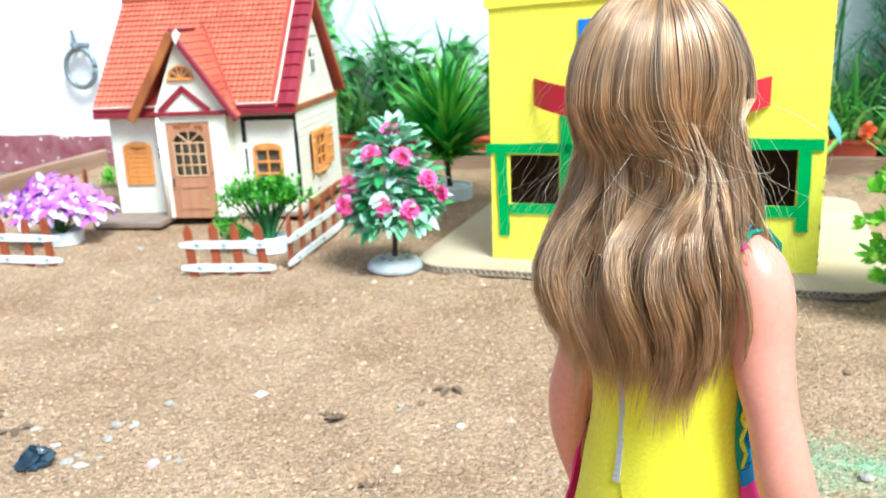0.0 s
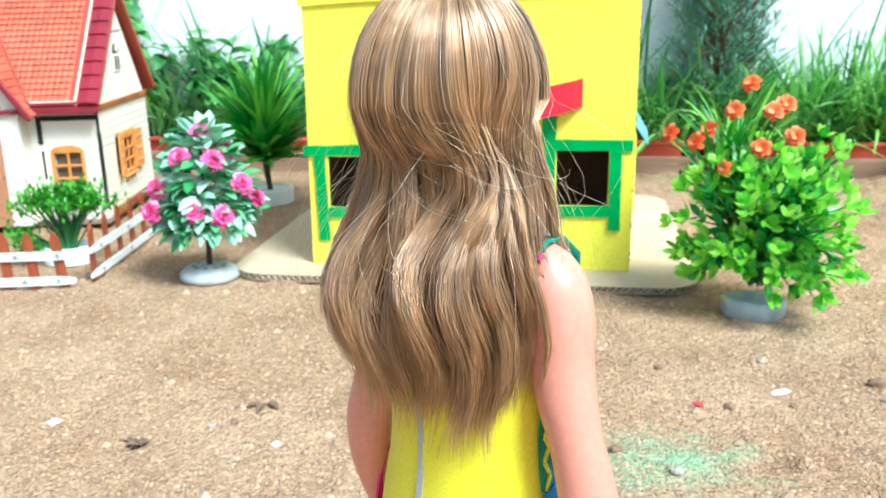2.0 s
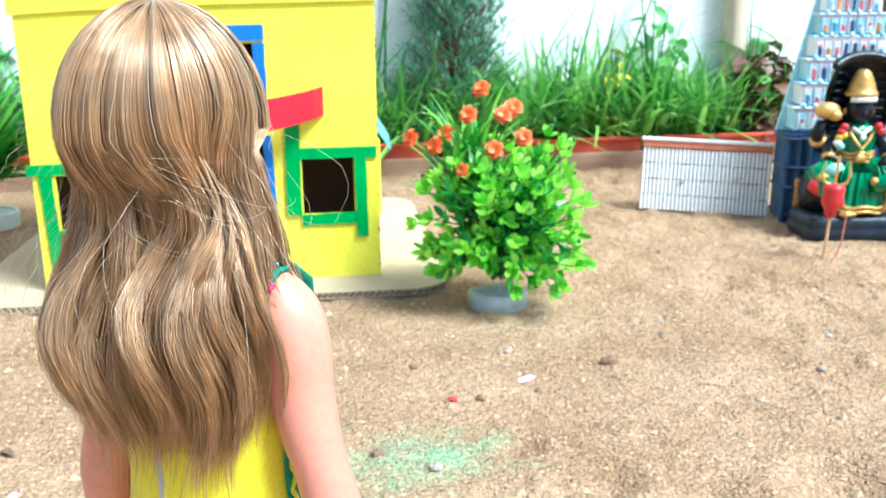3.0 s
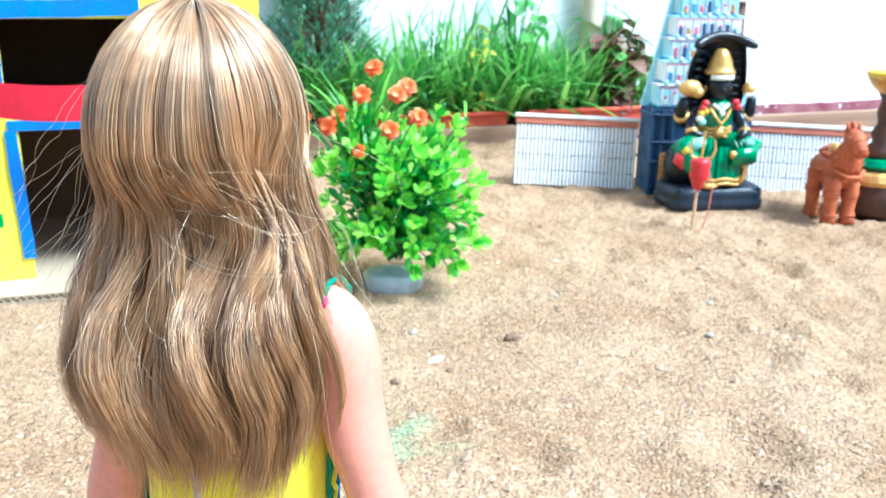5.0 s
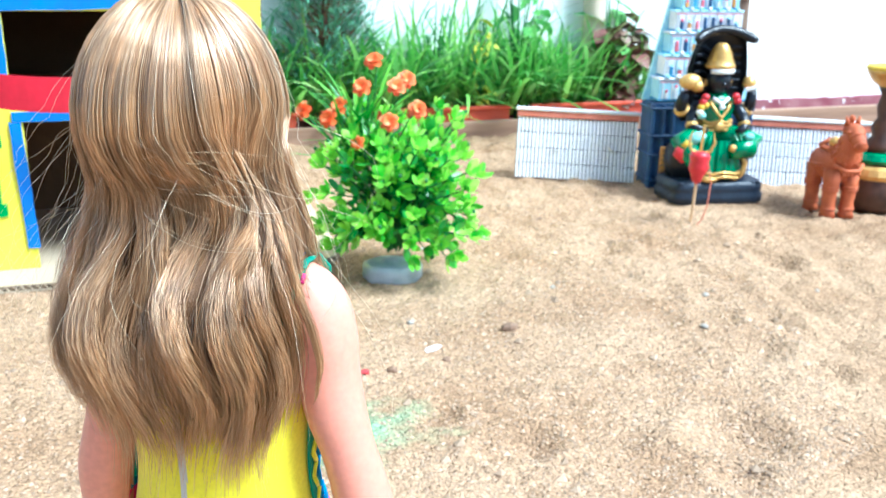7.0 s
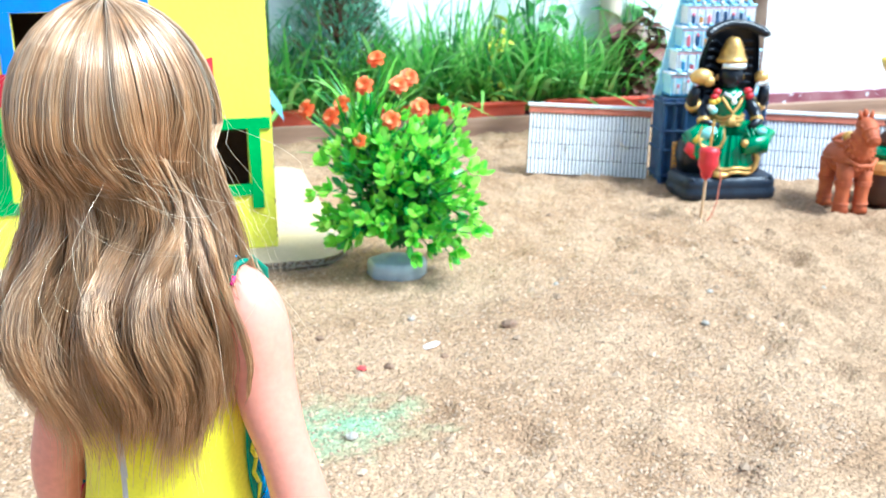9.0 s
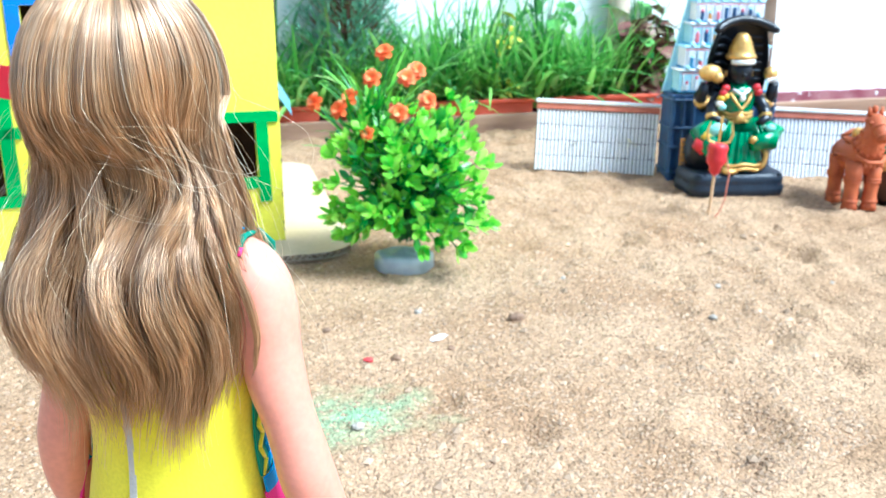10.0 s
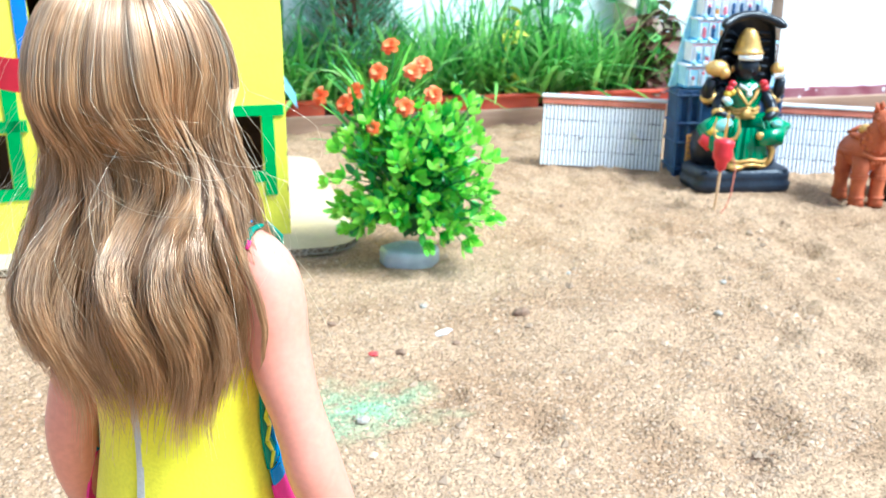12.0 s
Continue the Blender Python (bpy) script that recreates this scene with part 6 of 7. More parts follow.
def figure():
    """A seated painted figure on a slab, one plain mesh."""
    g = Geo()

    def squared(rx, ry, y0, z, n=44, e=0.42):
        return [(rx * math.copysign(abs(math.cos(a)) ** e, math.cos(a)), y0 + ry * math.copysign(abs(math.sin(a)) ** e, math.sin(a)), z) for a in [2 * math.pi * k / n for k in range(n)]]

    # slab with two rounded courses and a beaded upper edge
    g.loft([squared(0.071 * s, 0.044 * s, 0.0, z) for s, z in ((0.96, 0), (1.02, 0.003), (1.03, 0.014), (0.985, 0.0185), (1.0, 0.021), (1.0, 0.028), (0.955, 0.034), (0.9, 0.0355))], 3)
    for i in range(15):
        g.ball((-0.058 + 0.116 * i / 14, -0.0375, 0.0335), (0.0042, 0.0034, 0.0026), 3, 8, 6)
    # dark seat block behind the legs
    g.loft([squared(rx, ry, 0.014, z, 36, 0.6) for rx, ry, z in ((0.058, 0.026, 0.034), (0.062, 0.028, 0.060), (0.060, 0.026, 0.082), (0.046, 0.020, 0.096))], 0)
    # serpent hood: a hollow shell over the head, ribbed inside, rolled at the top
    shell_rows = []
    for i in range(13):
        t = i / 12
        z = 0.135 + 0.128 * t
        w = 0.030 + 0.012 * math.sin(math.pi * min(1.0, t * 1.05) ** 0.9)
        w *= 1 if t < 0.88 else 1 - 1.5 * (t - 0.88)
        y = 0.022 - 0.028 * max(0.0, t - 0.55) ** 1.2
        shell_rows.append([(w * math.sin(radians(a)), y - 0.020 * (1 - math.cos(radians(a))), z) for a in range(-95, 96, 10)])
    g.loft(shell_rows, 0, closed=False)
    g.loft([[(x * 1.05, y + 0.006, z) for x, y, z in r] for r in shell_rows], 0, closed=False)
    g.tube([(0.043 * math.sin(radians(a)), -0.001 - 0.016 * (1 - math.cos(radians(a))), 0.2610 - 0.015 * math.sin(radians(a)) ** 2) for a in range(-88, 89, 11)], [0.004, 0.0055] + [0.0068 + 0.0007 * (k % 2) for k in range(13)] + [0.0055, 0.004], 12, 0)
    for s in (-1, 1):
        for i in range(8):
            z = 0.150 + 0.0125 * i
            g.tube([(s * 0.006, 0.019, z), (s * 0.020, 0.015, z + 0.010), (s * 0.034, 0.006, z + 0.010)], [0.0022, 0.0030, 0.0020], 6, 3)
    # trunk, neck, head
    g.loft([ring(0, y, z, rx, ry, 28) for y, z, rx, ry in ((0.003, 0.092, 0.030, 0.020), (0.003, 0.112, 0.023, 0.016), (0.002, 0.128, 0.024, 0.017), (0.002, 0.146, 0.029, 0.018), (0.003, 0.158, 0.024, 0.014), (0.003, 0.167, 0.010, 0.009))], 2)
    g.ball((0, -0.002, 0.184), (0.0175, 0.0175, 0.0200), 0, 18, 12)
    g.ball((0, -0.0190, 0.1805), (0.0030, 0.0034, 0.0046), 0, 8, 6)
    for s in (-1, 1):
        g.ball((s * 0.0185, 0.001, 0.182), (0.0030, 0.003, 0.0055), 1, 8, 6)
    g.loft([[(0.0188 * math.sin(radians(a)) * k, -0.002 - 0.0188 * math.cos(radians(a)) * k, z) for a in range(-62, 63, 8)] for z, k in ((0.1965, 1.0), (0.1968, 1.06), (0.2035, 1.06), (0.2038, 1.0))], 5, closed=False)
    # stepped gold crown
    g.lathe([(0.0190, 0), (0.0215, 0.003), (0.0198, 0.007), (0.0176, 0.009), (0.0180, 0.0125), (0.0158, 0.0160), (0.0162, 0.0190), (0.0138, 0.0225), (0.0141, 0.0255), (0.0116, 0.0290), (0.0112, 0.0315), (0.0085, 0.0355), (0.0050, 0.0385)], 24, 1, at=Matrix.Translation((0, -0.001, 0.2035)))
    # folded leg on one side, the other foot down; broad silky skirt with pleats
    g.tube([(-0.010, 0.002, 0.098), (-0.034, -0.014, 0.100), (-0.054, -0.022, 0.094), (-0.046, -0.032, 0.078), (-0.030, -0.036, 0.058)], [0.018, 0.020, 0.018, 0.016, 0.012], 14, 2)
    g.tube([(0.010, 0.002, 0.098), (0.032, -0.014, 0.098), (0.053, -0.018, 0.090), (0.040, -0.032, 0.084), (0.012, -0.037, 0.082)], [0.018, 0.020, 0.018, 0.015, 0.011], 14, 2)
    pleat = []
    for z, r in ((0.098, 0.020), (0.082, 0.026), (0.066, 0.029), (0.050, 0.032), (0.040, 0.035)):
        pleat.append([(0.004 + math.sin(a) * r * (1 + 0.07 * math.sin(a * 15)), -0.016 - math.cos(a) * r * 0.72 * (1 + 0.07 * math.sin(a * 15)), z) for a in [radians(-100 + 200 * k / 70) for k in range(71)]])
    g.loft(pleat, 2, closed=False)
    for s in (-1, 1):
        for i in range(5):
            g.tube([(s * (0.016 + 0.008 * i), -0.030 - 0.002 * (i % 2), 0.112 - 0.003 * i), (s * (0.022 + 0.008 * i), -0.0375 + 0.002 * i, 0.094 - 0.002 * i), (s * (0.020 + 0.007 * i), -0.0405 + 0.003 * i, 0.080)], 0.0016, 6, 2)
    # gold hem, belt and necklaces
    for z, r, yc, f in ((0.0425, 0.0365, -0.016, 0.74), (0.0490, 0.0345, -0.016, 0.74), (0.1120, 0.0255, 0.002, 0.74), (0.1180, 0.0248, 0.002, 0.74), (0.1235, 0.0250, 0.002, 0.74)):
        g.tube([(0.004 * (z < 0.06) + math.sin(a) * r, yc - math.cos(a) * r * f, z + 0.0016 * math.cos(6 * a)) for a in [radians(-96 + 192 * k / 22) for k in range(23)]], 0.0027, 6, 1)
    g.ball((0, -0.0185, 0.1165), (0.0080, 0.004, 0.0075), 1, 12, 8)
    g.tube([(0.030, -0.032, 0.076), (0.037, -0.034, 0.064), (0.034, -0.036, 0.050), (0.028, -0.038, 0.042)], [0.0035, 0.0042, 0.0036, 0.003], 8, 1)
    g.tube([(-0.016, -0.014, 0.155), (-0.008, -0.0195, 0.141), (0, -0.021, 0.130), (0.008, -0.0195, 0.141), (0.016, -0.014, 0.155)], 0.0025, 6, 1)
    g.tube([(-0.012, -0.013, 0.160), (0, -0.0195, 0.151), (0.012, -0.013, 0.160)], 0.0030, 6, 5)
    g.ball((0, -0.021, 0.147), (0.0045, 0.003, 0.0045), 5, 10, 7)
    # rear arms raised with gold emblems, front arms resting on the lap
    for s in (-1, 1):
        g.tube([(s * 0.027, 0.008, 0.150), (s * 0.046, 0.008, 0.132), (s * 0.053, 0.002, 0.148), (s * 0.050, -0.006, 0.168)], [0.0105, 0.0110, 0.0090, 0.0070], 12, 0)
        g.tube([(s * 0.046, 0.006, 0.137), (s * 0.050, 0.003, 0.142)], 0.0118, 12, 1)
        g.tube([(s * 0.026, 0.0, 0.150), (s * 0.038, -0.006, 0.132), (s * 0.040, -0.016, 0.116), (s * 0.024, -0.031, 0.112)], [0.0100, 0.0092, 0.0080, 0.0055], 12, 0)
        g.tube([(s * 0.0395, -0.012, 0.121), (s * 0.040, -0.016, 0.116)], 0.0092, 12, 1)
    g.ball((-0.045, -0.008, 0.184), (0.0170, 0.011, 0.0125), 1, 16, 10)
    g.ball((-0.036, -0.012, 0.178), (0.0090, 0.009, 0.0090), 1, 12, 8)
    g.ball((0.043, -0.008, 0.182), (0.0100, 0.009, 0.0110), 1, 12, 8)
    for k in range(4):
        g.ball((0.037 + 0.0045 * k, -0.015, 0.173 + 0.001 * k), (0.0026, 0.0028, 0.0036), 5, 8, 6)
    # garland of red and yellow at one shoulder, aqua, yellow and red cloth over the knee
    for x, z, c in ((-0.024, 0.162, 4), (-0.027, 0.155, 4), (-0.029, 0.147, 7), (-0.024, 0.150, 7), (-0.031, 0.139, 5), (-0.027, 0.134, 6), (0.021, 0.163, 4), (0.024, 0.156, 4)):
        g.ball((x, -0.0165, z), (0.0060, 0.0052, 0.0056), c, 10, 7)
    g.tube([(-0.030, -0.036, 0.110), (-0.041, -0.036, 0.104), (-0.050, -0.033, 0.096)], [0.006, 0.008, 0.007], 10, 6)
    g.tube([(-0.050, -0.034, 0.098), (-0.056, -0.032, 0.089)], [0.008, 0.008], 10, 7)
    g.tube([(-0.057, -0.030, 0.088), (-0.059, -0.028, 0.078), (-0.052, -0.030, 0.068)], [0.009, 0.011, 0.008], 10, 4)
    g.ball((0.040, -0.032, 0.104), (0.008, 0.006, 0.006), 6, 10, 7)
    g.ball((-0.018, -0.041, 0.040), (0.012, 0.007, 0.005), 1, 12, 8)
    g.ball((0.012, -0.042, 0.088), (0.006, 0.005, 0.006), 1, 10, 7)
    at = Matrix.Translation((1.034, 0.818, -0.001)) @ Matrix.Rotation(radians(-28), 4, "Z") @ Matrix.Diagonal((0.97, 0.97, 0.90, 1))
    return solid("seated_figurine", g, [m_idol_black, m_idol_gold, m_idol_green, m_idol_navy, m_idol_red, m_idol_white, m_idol_teal, m_idol_yellow], at, "black and green seated figurine with a gold crown on a slab", "figurine", clean=True, smooth=True)


figure()


def trident():
    t = thing("toy_trident", Matrix.Translation((0.900, 0.740, -0.004)) @ Matrix.Rotation(radians(4.5), 4, "Y") @ Matrix.Rotation(radians(-45), 4, "Z"), "small trident with a red carved head stuck in sand", "trident")
    part("stick", Geo().tube([(0, 0, -0.01), (0.0005, 0, 0.03), (0, 0, 0.062)], 0.0019, 8), [m_mullion], t, "thin brown stick")
    part("head", Geo().lathe([(0.002, 0.055), (0.007, 0.060), (0.0075, 0.066), (0.0118, 0.072), (0.0125, 0.078), (0.0115, 0.084), (0.013, 0.090), (0.0115, 0.095), (0.004, 0.097)], 18), [m_idol_red], t, "glossy red carved head", smooth=True)
    for s in (-1, 0, 1):
        pts = [(0, 0, 0.094), (s * 0.012, 0, 0.098), (s * 0.0155, 0, 0.108), (s * 0.013, 0, 0.122)] if s else [(0, 0, 0.094), (0, 0, 0.112), (0, 0, 0.130)]
        part("prong", Geo().tube(pts, [0.0016, 0.0018, 0.0018, 0.0007][: len(pts)], 7), [m_idol_gold], t, "dull gold prong")
    part("thread", Geo().tube([(0.010, -0.004, 0.085), (0.017, -0.008, 0.06), (0.016, -0.010, 0.03), (0.012, -0.01, 0.012), (0.006, -0.012, 0.003)], 0.0009, 5), [m_coping], t, "hanging red thread")


trident()

m_terra = surface("terracotta", (0.50, 0.125, 0.042), (0.37, 0.080, 0.027), scale=50, rough=0.65, bump=0.25, fine=300)


def horse():
    """A squat moulded clay horse with harness bands, one plain mesh."""
    g = Geo()
    g.tube([(-0.040, 0, 0.058), (-0.033, 0, 0.063), (-0.008, 0, 0.064), (0.014, 0, 0.066), (0.024, 0, 0.064)], [0.012, 0.0195, 0.0205, 0.0220, 0.0160], 20)
    for x in (-0.028, 0.014):
        for s in (-1, 1):
            y = s * 0.0125
            g.tube([(x, y * 0.9, 0.062), (x + 0.001, y, 0.042), (x, y, 0.022), (x, y, 0.008), (x + 0.001, y, 0.0)], [0.0120, 0.0098, 0.0084, 0.0088, 0.0104], 14)
            for z, r in ((0.040, 0.0112), (0.036, 0.0108), (0.012, 0.0100)):
                g.tube([(x, y, z - 0.0012), (x, y, z + 0.0012)], r, 14)
    # neck and head, the muzzle tucked down
    g.tube([(0.010, 0, 0.068), (0.020, 0, 0.084), (0.025, 0, 0.098), (0.027, 0, 0.110)], [0.0195, 0.0165, 0.0135, 0.0112], 16)
    g.tube([(0.020, 0, 0.112), (0.030, 0, 0.111), (0.042, 0, 0.101), (0.049, 0, 0.093)], [0.0108, 0.0112, 0.0085, 0.0070], 14)
    for x, z, r in ((0.036, 0.106, 0.0105), (0.0455, 0.0970, 0.0084)):
        g.tube([(x, 0, z), (x + 0.0022, 0, z - 0.0018)], r, 14)
    for s in (-1, 1):
        g.tube([(0.022, s * 0.0065, 0.119), (0.022, s * 0.0085, 0.130)], [0.0040, 0.0012], 8)
        g.ball((0.0335, s * 0.0100, 0.112), (0.0032, 0.0018, 0.0030), 0, 8, 6)
        g.ball((0.0490, s * 0.0045, 0.0935), (0.0018, 0.0014, 0.0016), 0, 8, 6)
        g.tube([(0.018, s * 0.0165, 0.066), (0.000, s * 0.0212, 0.066), (-0.024, s * 0.0205, 0.064)], 0.0018, 6)
        for i in range(6):
            g.ball((0.016 - 0.008 * i, s * 0.0215, 0.061), (0.0020, 0.0016, 0.0026), 0, 8, 6)
    # beaded collars round neck and chest
    for cx, cz, r, n in ((0.0215, 0.088, 0.0166, 14), (0.0175, 0.080, 0.0186, 16), (0.0240, 0.0965, 0.0146, 12)):
        g.tube([(cx - 0.0010, 0, cz + 0.0008), (cx + 0.0014, 0, cz - 0.0008)], r, 16)
        for k in range(n):
            a = 6.283 * k / n
            g.ball((cx + 0.5 * r * math.cos(a) * 0.9 + 0.3 * r * math.cos(a), r * math.sin(a), cz - 0.45 * r * math.cos(a)), (0.0020, 0.0020, 0.0024), 0, 7, 5)
    g.tube([(0.026, -0.019, 0.070), (0.036, -0.008, 0.064), (0.037, 0.008, 0.064), (0.026, 0.019, 0.070)], 0.0026, 8)
    for k in range(5):
        g.ball((0.0355, -0.010 + 0.005 * k, 0.0600), (0.0020, 0.0022, 0.0030), 0, 8, 6)
    # crest, saddle and tail
    for k in range(7):
        t = k / 6
        g.ball((0.020 - 0.018 * t, 0, 0.126 - 0.040 * t), (0.0048, 0.0036, 0.0055), 0, 9, 7)
    g.box((-0.008, 0, 0.0845), (0.028, 0.030, 0.006), 0.002)
    g.tube([(0.004, -0.014, 0.086), (0.005, 0, 0.091), (0.004, 0.014, 0.086)], 0.0032, 8)
    g.tube([(-0.021, -0.014, 0.086), (-0.023, 0, 0.093), (-0.021, 0.014, 0.086)], 0.0036, 8)
    g.ball((-0.010, 0, 0.0915), (0.0080, 0.0080, 0.0080), 1, 12, 8)
    g.tube([(-0.042, 0, 0.064), (-0.051, 0, 0.056), (-0.052, 0, 0.034)], [0.005, 0.005, 0.0025], 8)
    at = Matrix.Translation((1.095, 0.664, 0.0)) @ Matrix.Rotation(radians(-120), 4, "Z") @ Matrix.Scale(1.04, 4)
    solid("clay_horse", g, [m_terra, m_idol_gold], at, "moulded orange-brown terracotta horse with harness bands on sand", "clay horse", smooth=True)


horse()
m_orn = surface("dark_carved_wood", (0.11, 0.05, 0.03), (0.06, 0.03, 0.02), scale=60, rough=0.5, bump=0.4)


def ornament():
    t = thing("carved_ornament", Matrix.Translation((1.175, 0.650, 0)), "dark carved ornament with gold and green bands and a yellow-edged bowl", "ornament")
    part("body", Geo().lathe([(0.030, 0), (0.040, 0.008), (0.044, 0.030), (0.040, 0.052), (0.030, 0.066), (0.018, 0.080)], 24), [m_orn], t, "dark brown rounded body", smooth=True)
    part("gold_band", Geo().lathe([(0.0432, 0.046), (0.046, 0.052), (0.042, 0.060), (0.036, 0.064)], 24), [m_idol_gold], t, "gold painted band")
    part("green_band", Geo().lathe([(0.033, 0.066), (0.036, 0.071), (0.031, 0.078), (0.024, 0.080)], 24), [m_idol_green], t, "green painted band")
    part("stem", Geo().lathe([(0.020, 0.078), (0.024, 0.09), (0.013, 0.10), (0.017, 0.112), (0.010, 0.125), (0.013, 0.140), (0.009, 0.155), (0.014, 0.165)], 20), [m_orn], t, "turned dark stem", smooth=True)
    part("bowl", Geo().lathe([(0.010, 0.163), (0.022, 0.172), (0.030, 0.184), (0.031, 0.188), (0.027, 0.186), (0.008, 0.176)], 24), [m_idol_gold], t, "dull gold bowl", smooth=True)
    part("bowl_rim", Geo().lathe([(0.030, 0.187), (0.0325, 0.190), (0.031, 0.194), (0.027, 0.191)], 24), [m_idol_yellow], t, "bright yellow rim", smooth=True)


ornament()

# ---- post behind the tower, ring on the wall ----
m_post = surface("dark_bark", (0.10, 0.06, 0.045), (0.30, 0.22, 0.15), scale=25, rough=0.9, bump=0.8, fine=120, grain=(1, 1, 0.4))
post = thing("tree_post", Matrix.Translation(along(1.63, 0.06)), "dark mottled wooden post standing in the bed with a pale collar", "post")
part("shaft", Geo().tube([(0, 0, -0.02), (0.004, 0, 0.2), (-0.003, 0, 0.5), (0.004, 0, 0.9)], [0.030, 0.027, 0.025, 0.022], 16), [m_post], post, smooth=True)
part("collar", Geo().lathe([(0.028, 0.262), (0.036, 0.264), (0.037, 0.272), (0.028, 0.274)], 24), [m_cap], post, "pale plastic collar")

m_metal = surface("grey_iron", (0.30, 0.34, 0.36), (0.20, 0.23, 0.25), scale=60, rough=0.5, metal=0.6, bump=0.3)
# the ring hangs on the wall at the far end of the yard
ringer = thing("wall_ring", Matrix.Translation(along(-0.85, 0.128) + Vector((0, 0, 0.19))) @ Matrix.Rotation(BED, 4, "Z"), "grey iron ring hanging from a staple on the white wall", "ring")
pts = [(0.040 * math.cos(a), -0.012, 0.043 * math.sin(a)) for a in [2 * math.pi * k / 32 for k in range(33)]]
part("ring", Geo().tube(pts, 0.006, 10), [m_metal], ringer, smooth=True)
part("staple", Geo().tube([(-0.012, 0.02, 0.052), (-0.012, -0.016, 0.052), (0, -0.02, 0.046), (0.012, -0.016, 0.052), (0.012, 0.02, 0.052)], 0.006, 8), [m_metal], ringer)
part("pin", Geo().tube([(-0.012, 0.0, 0.05), (-0.02, -0.004, 0.085)], 0.004, 8), [m_metal], ringer)

# ---- planting bed ----
m_trough = surface("red_plastic", (0.74, 0.12, 0.06), (0.60, 0.08, 0.04), scale=20, rough=0.5, bump=0.1)
m_grass = two_tone("garden_grass", [(0.05, 0.20, 0.03), (0.20, 0.52, 0.09), (0.36, 0.70, 0.15), (0.11, 0.36, 0.07), (0.60, 0.86, 0.30)], rough=0.42, spec=0.4, thin=0.3)
m_reed = two_tone("reed_leaf", [(0.04, 0.15, 0.06), (0.10, 0.29, 0.10), (0.20, 0.42, 0.17), (0.07, 0.22, 0.08)], rough=0.45, thin=0.25)
m_broad = two_tone("broad_leaf", [(0.05, 0.20, 0.05), (0.13, 0.38, 0.09), (0.22, 0.52, 0.13), (0.08, 0.27, 0.06)], rough=0.4, thin=0.3)
m_conifer = two_tone("conifer_scale", [(0.07, 0.20, 0.13), (0.16, 0.36, 0.24), (0.26, 0.47, 0.34), (0.10, 0.25, 0.13)], rough=0.6)
m_twig = surface("brown_twig", (0.16, 0.08, 0.05), (0.10, 0.05, 0.03), scale=60, rough=0.9)
m_russet = two_tone("russet_leaf", [(0.14, 0.05, 0.05), (0.22, 0.09, 0.07), (0.12, 0.10, 0.05), (0.28, 0.14, 0.10)], rough=0.5)
m_lime = two_tone("yellow_leaf", [(0.60, 0.55, 0.04), (0.75, 0.68, 0.08), (0.50, 0.55, 0.06)], rough=0.5)
BR = random.Random(33)
for x in (-0.42, -0.02, 0.38, 0.78, 1.18):
    a = along(x, 0.028)
    t = thing("planter_trough", Matrix.Translation(a) @ Matrix.Rotation(BED, 4, "Z"), "long red plastic planter trough full of grass", "planter", "planter troughs")
    L, W, Ht = 0.37, 0.085, 0.050
    part("trough", Geo().panel(L, Ht, [], 0, 0.004).panel(L, Ht, [], W - 0.004, W).box((L / 2, W / 2, 0.004), (L, W - 0.008, 0.006), 0.001).box((0.002, W / 2, Ht / 2), (0.004, W - 0.008, Ht), 0.001).box((L - 0.002, W / 2, Ht / 2), (0.004, W - 0.008, Ht), 0.001), [m_trough], t)
    part("rim", Geo().box((L / 2, -0.002, Ht + 0.002), (L + 0.01, 0.010, 0.008), 0.002), [m_trough], t)
    part("soil", Geo().box((L / 2, W / 2, Ht - 0.008), (L - 0.01, W - 0.01, 0.004), 0.001), [m_soil], t)


def tuft(g, x, off, n, lo, hi, width=0.007, spread_x=0.05, el=(0.5, 1.45), droop=(0.2, 1.1), base=0.04):
    for i in range(n):
        p = along(x + BR.gauss(0, spread_x), off + BR.uniform(-0.03, 0.03)) + Vector((0, 0, base + BR.uniform(-0.01, 0.01)))
        d = out_dir(BR.uniform(0, 6.28), BR.uniform(*el))
        g.leaf(Matrix.Translation(p) @ aim(d, BR.uniform(-0.4, 0.4)), BR.uniform(lo, hi), width * BR.uniform(0.6, 1.2), BR.uniform(*droop), 0.25, 6, shape=lambda t: (1 - t) ** 0.5 * min(1, 0.6 + t * 2))


g = Geo()
x = -0.30
while x < 1.50:
    thick = 50 if x > 1.30 else 185 if x > 0.85 else 140 if x > 0.6 else 70
    tuft(g, x, 0.082, thick, 0.08, 0.27 if 0.9 < x < 1.4 else 0.21, 0.0082, el=(0.75, 1.5), droop=(0.15, 0.9), base=0.045)
    if 0.6 < x < 1.3:
        tuft(g, x, 0.075, 16, 0.12, 0.30, 0.015, 0.05, (0.6, 1.5), (0.4, 1.3))
    x += 0.075
solid("garden_grass", g, m_grass, Matrix(), "dense long green grass growing in the planter troughs", "grass", kind="stuff", clean=False, smooth=True)
g = Geo()
for x, n in ((-0.16, 50), (-0.05, 50), (0.06, 38), (0.62, 26), (0.70, 30), (0.98, 18), (1.06, 14)):
    tuft(g, x, 0.085, n, 0.20, 0.40, 0.010, 0.05, (0.7, 1.5), (0.2, 1.0))
solid("reeds", g, m_reed, Matrix(), "tall arching green reed leaves against the wall", "reeds", kind="stuff", clean=False, smooth=True)


